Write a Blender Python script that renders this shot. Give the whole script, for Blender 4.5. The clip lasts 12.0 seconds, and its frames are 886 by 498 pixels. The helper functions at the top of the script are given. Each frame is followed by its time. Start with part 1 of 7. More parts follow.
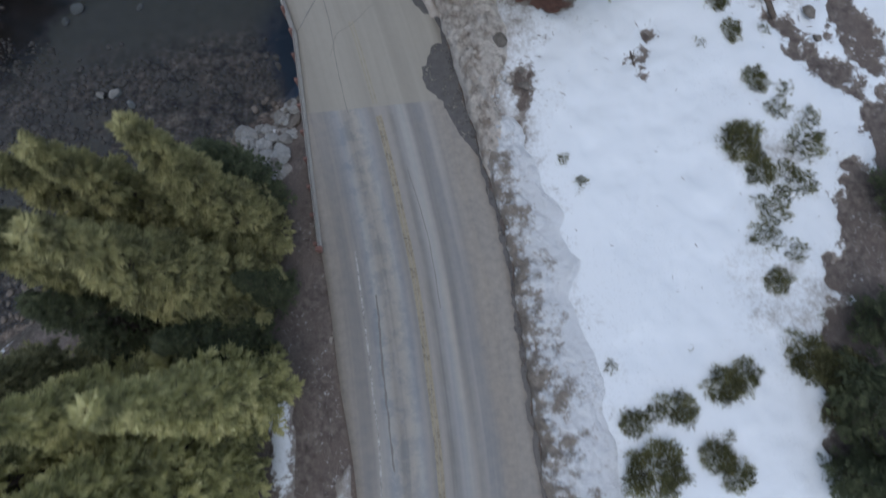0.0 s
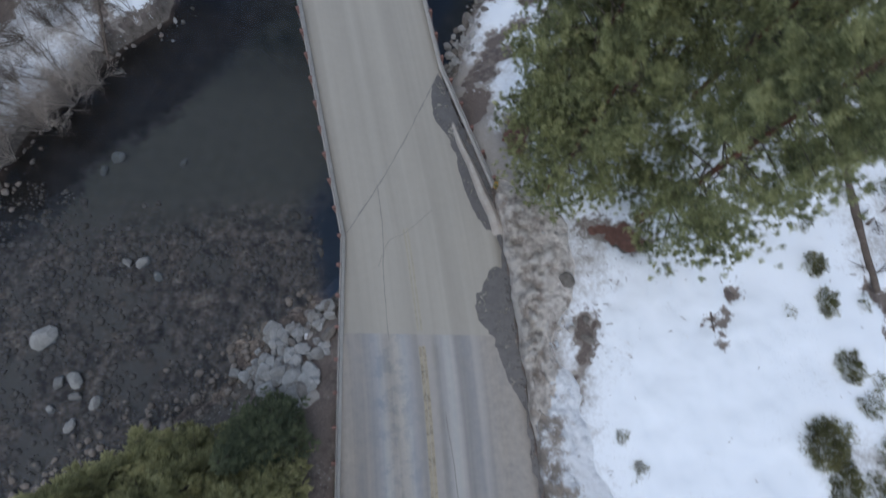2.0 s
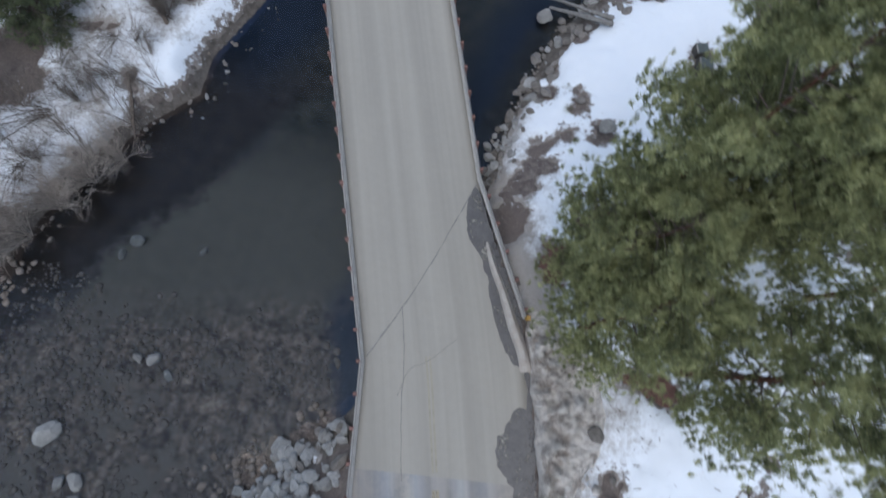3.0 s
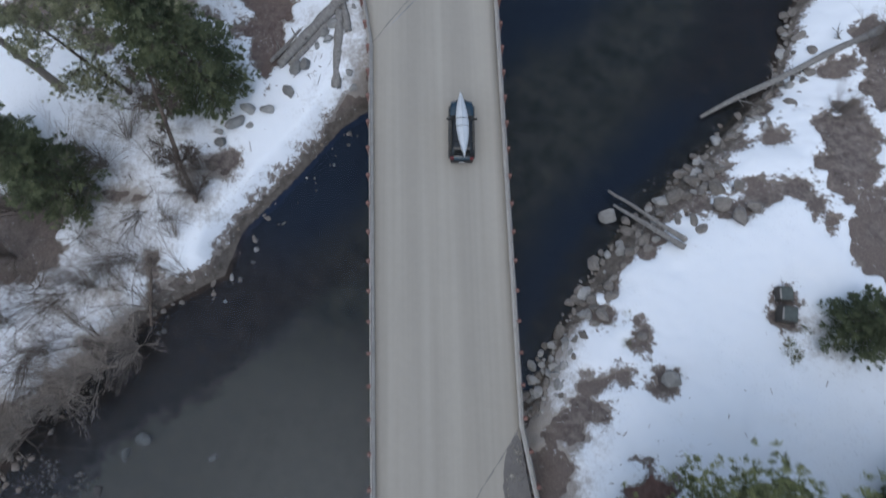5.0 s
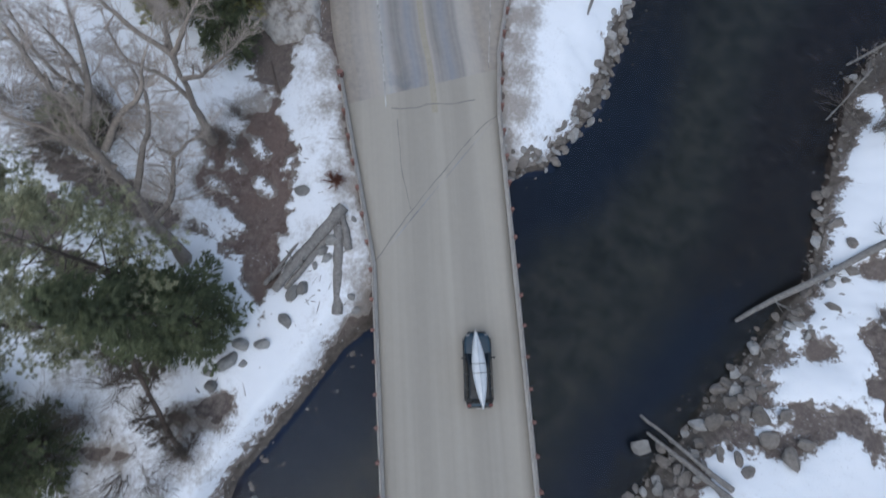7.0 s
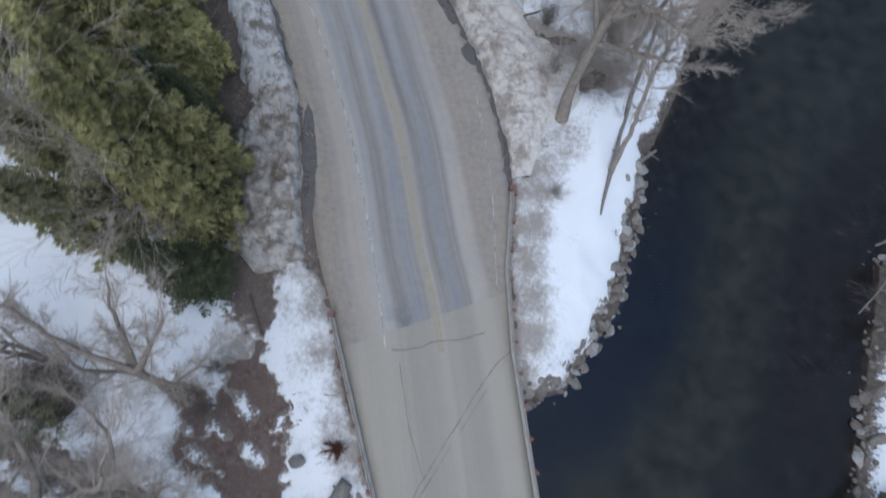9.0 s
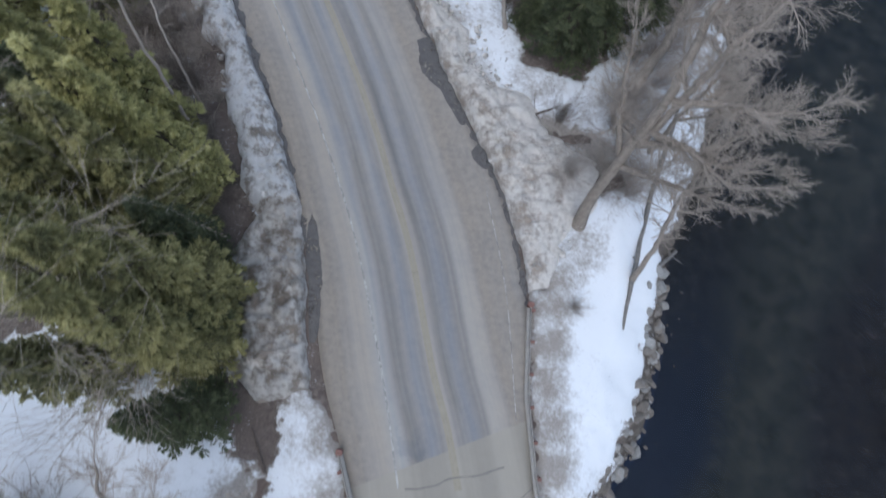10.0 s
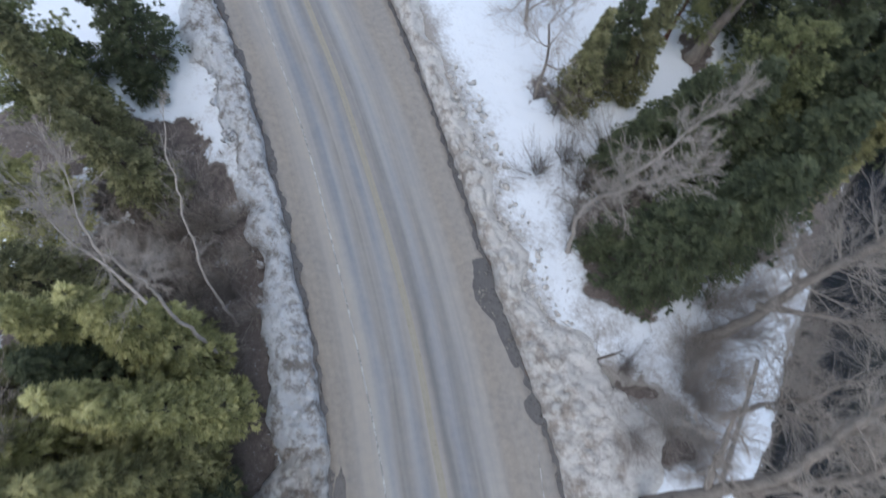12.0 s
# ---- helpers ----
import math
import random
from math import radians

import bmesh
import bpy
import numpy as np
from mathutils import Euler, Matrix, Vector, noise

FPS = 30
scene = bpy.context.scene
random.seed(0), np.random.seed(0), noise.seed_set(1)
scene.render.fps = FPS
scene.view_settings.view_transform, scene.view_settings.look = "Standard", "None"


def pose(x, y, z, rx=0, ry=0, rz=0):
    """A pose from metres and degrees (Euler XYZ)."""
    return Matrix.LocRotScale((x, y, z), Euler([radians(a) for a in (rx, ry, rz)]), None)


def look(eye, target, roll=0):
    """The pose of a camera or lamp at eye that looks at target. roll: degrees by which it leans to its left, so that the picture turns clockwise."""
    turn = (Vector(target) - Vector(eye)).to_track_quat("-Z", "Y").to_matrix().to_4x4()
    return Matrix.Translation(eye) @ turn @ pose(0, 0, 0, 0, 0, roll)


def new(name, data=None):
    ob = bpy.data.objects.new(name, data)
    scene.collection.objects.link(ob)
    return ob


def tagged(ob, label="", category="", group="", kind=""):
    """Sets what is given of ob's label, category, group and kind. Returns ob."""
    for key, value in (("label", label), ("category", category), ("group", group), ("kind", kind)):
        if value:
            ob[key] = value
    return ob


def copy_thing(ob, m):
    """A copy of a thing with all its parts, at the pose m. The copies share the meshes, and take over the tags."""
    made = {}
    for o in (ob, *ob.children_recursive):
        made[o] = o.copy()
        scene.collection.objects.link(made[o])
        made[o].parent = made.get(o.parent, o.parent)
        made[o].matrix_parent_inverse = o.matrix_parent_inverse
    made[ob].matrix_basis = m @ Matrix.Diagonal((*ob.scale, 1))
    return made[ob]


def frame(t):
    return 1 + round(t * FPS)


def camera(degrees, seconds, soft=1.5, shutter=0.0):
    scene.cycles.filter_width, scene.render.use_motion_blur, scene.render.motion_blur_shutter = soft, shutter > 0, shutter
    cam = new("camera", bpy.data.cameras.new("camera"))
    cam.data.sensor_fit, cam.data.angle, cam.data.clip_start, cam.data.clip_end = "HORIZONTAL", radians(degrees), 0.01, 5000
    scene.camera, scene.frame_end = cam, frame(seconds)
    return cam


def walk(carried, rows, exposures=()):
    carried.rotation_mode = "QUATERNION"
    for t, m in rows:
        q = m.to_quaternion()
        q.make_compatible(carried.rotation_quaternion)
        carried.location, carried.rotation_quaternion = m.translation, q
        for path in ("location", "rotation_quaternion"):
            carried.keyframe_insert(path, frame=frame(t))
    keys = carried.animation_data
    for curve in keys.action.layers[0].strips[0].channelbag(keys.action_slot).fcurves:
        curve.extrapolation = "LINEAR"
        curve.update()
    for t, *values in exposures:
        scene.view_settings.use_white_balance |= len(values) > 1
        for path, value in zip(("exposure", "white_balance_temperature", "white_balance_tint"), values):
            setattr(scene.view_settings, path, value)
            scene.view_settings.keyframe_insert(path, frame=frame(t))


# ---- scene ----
cam = camera(83.7, 12.0, 1.6, 0.5)
PATH = [
    (0, (0.445, -5.096, 32.747), (0.497, -4.673, 30.793), 5.0),
    (0.5, (-0.067, -0.757, 32.786), (-0.02, -0.339, 30.831), 6.0),
    (1, (-0.764, 3.155, 32.731), (-0.722, 3.587, 30.778), 6.9),
    (1.5, (-1.37, 6.826, 32.601), (-1.353, 7.291, 30.655), 5.8),
    (2, (-2.198, 10.466, 32.63), (-2.201, 10.945, 30.688), 5.7),
    (2.5, (-3.281, 14.916, 32.715), (-3.309, 15.377, 30.769), 5.2),
    (3, (-4.523, 19.38, 32.815), (-4.574, 19.826, 30.866), 4.6),
    (5, (-10.043, 34.692, 32.85), (-10.149, 35.116, 30.898), 2.6),
    (5.5, (-11.721, 38.789, 32.985), (-11.821, 39.202, 31.031), 3.2),
    (6, (-13.313, 42.693, 33.055), (-13.404, 43.106, 31.1), 4.0),
    (6.5, (-14.606, 46.224, 33.117), (-14.693, 46.651, 31.165), 4.2),
    (7, (-15.335, 49.481, 33.059), (-15.443, 49.952, 31.118), 1.8),
    (9, (-21.251, 66.612, 33.231), (-21.27, 67.061, 31.282), 8.6),
    (9.5, (-22.504, 70.373, 33.109), (-22.518, 70.847, 31.166), 8.7),
    (10, (-23.601, 73.564, 32.929), (-23.62, 74.075, 30.995), 8.1),
    (10.5, (-24.51, 76.792, 32.87), (-24.557, 77.361, 30.953), 6.1),
    (11, (-25.94, 80.355, 32.969), (-25.999, 80.955, 31.062), 6.1),
    (11.5, (-27.571, 84.161, 33.369), (-27.644, 84.772, 31.466), 6.4),
    (12, (-29.139, 87.042, 33.503), (-29.244, 87.692, 31.615), 6.4),
]
walk(cam, [(t, look(eye, target, roll)) for t, eye, target, roll in PATH], [(0, -0.28, 5980, 6), (1, -0.32, 5980, 6), (1.5, -0.22, 5980, 6), (3, 0.24, 5980, 6), (5.5, 0.06, 5980, 6), (9, 0.14, 5980, 6), (12, 0.26, 5980, 6)])

# ---- world and light: an overcast winter afternoon ----
SUN_UP, SUN_TURN = 68.0, 190.0
world = bpy.data.worlds.new("overcast_sky")
scene.world = world
world.use_nodes = True
wn, wl = world.node_tree.nodes, world.node_tree.links
sky = wn.new("ShaderNodeTexSky")
sky.sky_type, sky.sun_disc = "NISHITA", False
sky.sun_elevation, sky.sun_rotation = radians(SUN_UP), radians(SUN_TURN)
sky.air_density, sky.dust_density, sky.ozone_density = 1.0, 3.0, 1.5
wn["Background"].inputs["Strength"].default_value = 0.14
wl.new(sky.outputs[0], wn["Background"].inputs["Color"])
sun_data = bpy.data.lights.new("sun", "SUN")
sun_data.energy, sun_data.angle, sun_data.color = 1.15, radians(140), (1.0, 0.995, 0.97)
sun = new("sun", sun_data)
sun.matrix_world = look((0, 0, 60), (10 * math.sin(radians(SUN_TURN + 180)), 10 * math.cos(radians(SUN_TURN + 180)), 60 - 10 * math.tan(radians(SUN_UP))))


# ---- materials ----
class Nodes:
    """A small builder for node materials."""

    def __init__(self, name):
        self.m = bpy.data.materials.new(name)
        self.m.use_nodes = True
        self.t = self.m.node_tree
        self.bsdf = self.t.nodes["Principled BSDF"]

    def add(self, kind, **inputs):
        n = self.t.nodes.new(kind)
        for key, value in inputs.items():
            n.inputs[key.replace("_", " ")].default_value = value
        return n

    def link(self, a, b):
        self.t.links.new(a, b)

    def coords(self, which="Object", scale=(1, 1, 1)):
        c, mp = self.add("ShaderNodeTexCoord"), self.add("ShaderNodeMapping", Scale=scale)
        self.link(c.outputs[which], mp.inputs["Vector"])
        return mp.outputs[0]

    def noise(self, vec, scale, detail=4.0, rough=0.6):
        n = self.add("ShaderNodeTexNoise", Scale=scale, Detail=detail, Roughness=rough)
        self.link(vec, n.inputs["Vector"])
        return n.outputs["Fac"]

    def ramp(self, fac, *stops):
        r = self.add("ShaderNodeValToRGB")
        made = r.color_ramp.elements
        made.remove(made[1])
        made[0].position = stops[0][0]
        for at, _ in stops[1:]:
            made.new(at)
        for e, (_, col) in zip(made, stops):
            e.color = (*col, 1)
        self.link(fac, r.inputs[0])
        return r.outputs[0]

    def mix(self, fac, a, b, how="MIX"):
        n = self.t.nodes.new("ShaderNodeMix")
        n.data_type, n.blend_type = "RGBA", how
        for sock, v in ((n.inputs[0], fac), (n.inputs[6], a), (n.inputs[7], b)):
            if isinstance(v, (int, float)):
                sock.default_value = v
            elif isinstance(v, tuple):
                sock.default_value = (*v, 1)
            else:
                self.link(v, sock)
        return n.outputs[2]

    def step(self, fac, low, high):
        n = self.add("ShaderNodeMapRange")
        n.interpolation_type = "SMOOTHSTEP"
        n.inputs["From Min"].default_value, n.inputs["From Max"].default_value = low, high
        self.link(fac, n.inputs["Value"])
        return n.outputs[0]

    def done(self, col=None, rough=0.8, metal=0.0, bump=None, depth=0.02, spec=0.5):
        b = self.bsdf
        b.inputs["Metallic"].default_value = metal
        b.inputs["Specular IOR Level"].default_value = spec
        if isinstance(rough, (int, float)):
            b.inputs["Roughness"].default_value = rough
        else:
            self.link(rough, b.inputs["Roughness"])
        if isinstance(col, tuple):
            b.inputs["Base Color"].default_value = (*col, 1)
        elif col is not None:
            self.link(col, b.inputs["Base Color"])
        if bump is not None:
            bp = self.add("ShaderNodeBump", Strength=1.0, Distance=depth)
            self.link(bump, bp.inputs["Height"])
            self.link(bp.outputs[0], b.inputs["Normal"])
        return self.m


def plain(name, col, rough=0.5, metal=0.0, vary=0.25, scale=6.0, depth=0.004, spec=0.5):
    """A painted or cast surface with fine and coarse variation."""
    n = Nodes(name)
    v = n.coords()
    big, fine = n.noise(v, scale), n.noise(v, scale * 9)
    dark = tuple(c * (1 - vary) for c in col)
    lite = tuple(min(1, c * (1 + vary)) for c in col)
    c = n.mix(0.35, n.ramp(big, (0.3, dark), (0.7, lite)), n.ramp(fine, (0.3, dark), (0.7, lite)))
    return n.done(c, rough, metal, fine, depth, spec)


def asphalt(name, old, dark, pale, shoulder=0.0):
    """Worn paving: streaks along the lanes, stains, grit. UV holds metres across and along."""
    n = Nodes(name)
    uv, ob = n.coords("UV"), n.coords()
    lanes = n.noise(n.coords("UV", (0.62, 0.012, 1)), 1.0, 3, 0.55)
    fine_lanes = n.noise(n.coords("UV", (4.5, 0.03, 1)), 1.0, 3, 0.6)
    stain, grit = n.noise(ob, 0.35, 5, 0.6), n.noise(ob, 40, 2)
    mid = n.noise(ob, 2.2, 5, 0.65)
    c = n.ramp(lanes, (0.4, dark), (0.5, old), (0.6, pale))
    if shoulder:
        sep, sway = n.add("ShaderNodeSeparateXYZ"), n.t.nodes.new("ShaderNodeMath")
        n.link(uv, sep.inputs[0])
        sway.operation = "MULTIPLY_ADD"
        n.link(n.noise(n.coords("UV", (0.15, 0.05, 1)), 1.0, 2), sway.inputs[0])
        sway.inputs[1].default_value = 1.1
        n.link(sep.outputs[0], sway.inputs[2])
        across = n.add("ShaderNodeMapRange")
        across.inputs["From Min"].default_value, across.inputs["From Max"].default_value = -4.5, 5.5
        n.link(sway.outputs[0], across.inputs["Value"])
        away = n.t.nodes.new("ShaderNodeMath")
        away.operation = "ABSOLUTE"
        n.link(sway.outputs[0], away.inputs[0])
        c = n.mix(n.step(away.outputs[0], 3.9, 5.0), c, n.ramp(mid, (0.3, (0.198, 0.184, 0.168)), (0.7, (0.282, 0.263, 0.238))))
    c = n.mix(0.14, c, n.ramp(fine_lanes, (0.36, dark), (0.66, pale)))
    c = n.mix(0.2, c, n.ramp(stain, (0.35, dark), (0.65, pale)))
    c = n.mix(0.13, c, n.ramp(mid, (0.35, dark), (0.62, pale)))
    c = n.mix(0.16, c, n.ramp(grit, (0.3, dark), (0.7, pale)))
    if shoulder:
        # wheel paths polished blue-grey, oil-darkened lane middles, an old seal coat breaking up
        def bands(*stops):
            return n.ramp(across.outputs[0], *[((u + 5.05) / 10, (v,) * 3) for u, v in stops])

        blue = bands((-4.0, 0), (-3.4, 0.5), (-2.9, 1), (-2.3, 0.1), (-1.6, 0.2), (-1.1, 1), (-0.4, 0.1), (0.8, 0.1), (1.6, 0.9), (2.2, 0.1), (3.0, 0.4), (4.0, 0))
        c = n.mix(1.0, c, n.mix(n.mix(0.25, blue, n.step(lanes, 0.4, 0.6)), (1.04, 0.985, 0.92), (1.03, 1.09, 1.17)), "MULTIPLY")
        oil = bands((-2.6, 0), (-2.05, 0.8), (-1.6, 0), (-0.6, 0), (-0.35, 0.35), (-0.2, 0), (0.4, 0), (0.9, 0.9), (1.35, 0.05), (2.1, 0), (2.5, 0.6), (2.9, 0))
        c = n.mix(n.mix(n.step(n.mix(0.5, fine_lanes, stain), 0.36, 0.6), (0, 0, 0), oil), c, n.mix(1.0, c, (0.66, 0.68, 0.7), "MULTIPLY"))
        seal = n.mix(n.step(n.noise(ob, 0.8, 7, 0.72), 0.46, 0.58), (0, 0, 0), bands((-3.5, 0), (-2.9, 0.9), (-1.2, 0.7), (-0.5, 0)))
        place = n.add("ShaderNodeSeparateXYZ")
        n.link(ob, place.inputs[0])
        seal = n.mix(n.step(place.outputs[1], 72.0, 68.0), (0, 0, 0), seal)
        c = n.mix(seal, c, n.mix(1.0, c, (0.74, 0.79, 0.86), "MULTIPLY"))
    return n.done(c, n.ramp(stain, (0.3, (0.7,) * 3), (0.7, (0.92,) * 3)), 0, grit, 0.006, 0.35)


def paint(name, col, wear_low, wear_high):
    """Road paint, worn through to the paving in places."""
    n = Nodes(name)
    ob = n.coords()
    wear = n.mix(0.5, n.noise(ob, 1.3, 5, 0.7), n.noise(ob, 9, 4, 0.7))
    n.done(n.mix(n.noise(ob, 3), col, tuple(c * 0.75 for c in col)), 0.75)
    clear, both = n.add("ShaderNodeBsdfTransparent"), n.add("ShaderNodeMixShader")
    n.link(n.step(wear, wear_low, wear_high), both.inputs[0])
    n.link(n.bsdf.outputs[0], both.inputs[1])
    n.link(clear.outputs[0], both.inputs[2])
    n.link(both.outputs[0], n.t.nodes["Material Output"].inputs[0])
    return n.m


def wet_material(name):
    """Meltwater soaking into paving: dark, drying off in patches towards its rim."""
    n = Nodes(name)
    ob = n.coords()
    soak = n.mix(0.5, n.noise(ob, 0.9, 6, 0.7), n.noise(ob, 5.0, 5, 0.7))
    n.done(n.ramp(n.noise(ob, 1.6, 5), (0.3, (0.074, 0.07, 0.07)), (0.7, (0.11, 0.104, 0.102))), 0.42, 0, None, 0, 0.45)
    clear, both = n.add("ShaderNodeBsdfTransparent"), n.add("ShaderNodeMixShader")
    n.link(n.step(soak, 0.5, 0.62), both.inputs[0])
    n.link(n.bsdf.outputs[0], both.inputs[1])
    n.link(clear.outputs[0], both.inputs[2])
    n.link(both.outputs[0], n.t.nodes["Material Output"].inputs[0])
    return n.m


def snow_material(name, clean, dirt, low, high, scale=1.2, relief=0.02, spread=0.0, strewn=False, clumps=0.0):
    """Old snow: clean crust with a broken cover of road dirt where the coarse noise is high."""
    n = Nodes(name)
    ob = n.coords()
    big, mid, fine = n.noise(ob, scale * 0.35, 5, 0.6), n.noise(ob, scale * 2.2, 6, 0.7), n.noise(ob, 24, 4)
    amount, lump = n.mix(0.5, big, mid), None
    if clumps:
        cells, bend, gap = n.add("ShaderNodeTexVoronoi", Scale=1.25), n.t.nodes.new("ShaderNodeMixRGB"), n.t.nodes.new("ShaderNodeMath")
        cells.feature = "SMOOTH_F1"
        cells.inputs["Smoothness"].default_value = 0.35
        swirl = n.add("ShaderNodeTexNoise", Scale=2.6, Detail=5.0, Roughness=0.65)
        n.link(ob, swirl.inputs["Vector"])
        bend.blend_type, bend.inputs[0].default_value = "ADD", 1.0
        n.link(ob, bend.inputs[1])
        n.link(swirl.outputs["Color"], bend.inputs[2])
        n.link(bend.outputs[0], cells.inputs["Vector"])
        lump = cells.outputs["Distance"]
        gap.operation = "MULTIPLY_ADD"
        n.link(lump, gap.inputs[0])
        gap.inputs[1].default_value = clumps
        n.link(amount, gap.inputs[2])
        amount = gap.outputs[0]
    if spread:
        across = n.add("ShaderNodeSeparateXYZ")
        n.link(n.coords("UV"), across.inputs[0])
        grade = n.t.nodes.new("ShaderNodeMath")
        grade.operation = "MULTIPLY_ADD"
        n.link(across.outputs[0], grade.inputs[0])
        grade.inputs[1].default_value = -spread
        n.link(amount, grade.inputs[2])
        amount = grade.outputs[0]
    col = n.mix(n.step(amount, low, high), clean, n.ramp(mid, (0.35, dirt), (0.7, tuple(min(1, c * 1.7) for c in dirt))))
    col = n.mix(n.step(fine, 0.66, 0.8), col, tuple(c * 0.75 for c in clean))
    if strewn:
        where, more = n.add("ShaderNodeSeparateXYZ"), n.t.nodes.new("ShaderNodeMath")
        n.link(n.coords("UV"), where.inputs[0])
        more.operation = "MULTIPLY_ADD"
        n.link(where.outputs[0], more.inputs[0])
        more.inputs[1].default_value = 0.42
        n.link(n.mix(0.5, n.noise(ob, 3.2, 8, 0.78), big), more.inputs[2])
        rim = n.t.nodes.new("ShaderNodeMath")
        rim.operation = "MULTIPLY_ADD"
        n.link(n.noise(ob, 2.4, 8, 0.8), rim.inputs[0])
        rim.inputs[1].default_value = -2.6
        n.link(where.outputs[1], rim.inputs[2])
        col = n.mix(n.step(rim.outputs[0], -1.0, -1.2), col, n.ramp(mid, (0.3, (0.085, 0.07, 0.062)), (0.7, (0.24, 0.205, 0.18))))
        col = n.mix(n.step(more.outputs[0], 0.58, 0.86), col, n.ramp(fine, (0.3, (0.17, 0.15, 0.132)), (0.7, (0.4, 0.375, 0.35))))
    litter = n.mix(n.step(n.noise(ob, 7.0, 6, 0.8), 0.56, 0.7), (0, 0, 0), n.step(n.noise(ob, 0.11, 3), 0.44, 0.62))
    col = n.mix(litter, col, tuple(c * 0.62 for c in clean))
    height = n.mix(0.5, mid, fine)
    if lump is not None:
        height = n.mix(0.5, height, n.ramp(lump, (0.0, (1, 1, 1)), (0.7, (0, 0, 0))))
    return n.done(col, 0.75, 0, height, relief, 0.3)


def soil_colour(n, ob):
    """Wet leaf litter, needles and mud, with tufts of dead grass and crumbs of old snow."""
    big, mid, fine = n.noise(ob, 0.25, 4), n.noise(ob, 1.9, 6, 0.7), n.noise(ob, 14, 5, 0.75)
    c = n.ramp(mid, (0.3, (0.054, 0.046, 0.043)), (0.5, (0.135, 0.113, 0.103)), (0.7, (0.225, 0.195, 0.176)))
    c = n.mix(n.step(big, 0.42, 0.6), c, n.ramp(fine, (0.3, (0.076, 0.061, 0.055)), (0.7, (0.21, 0.174, 0.155))))
    c = n.mix(n.step(fine, 0.58, 0.75), c, (0.3, 0.265, 0.235))
    sep = n.add("ShaderNodeSeparateXYZ")
    n.link(ob, sep.inputs[0])
    c = n.mix(n.step(sep.outputs[2], -1.5, -2.2), c, n.ramp(mid, (0.3, (0.055, 0.048, 0.042)), (0.7, (0.15, 0.132, 0.115))))
    crumbs = n.mix(n.step(n.noise(ob, 4.0, 6, 0.78), 0.59, 0.64), (0, 0, 0), n.step(n.noise(ob, 0.4, 3), 0.45, 0.6))
    c = n.mix(crumbs, c, (0.5, 0.51, 0.53))
    return c, n.mix(0.5, mid, fine)


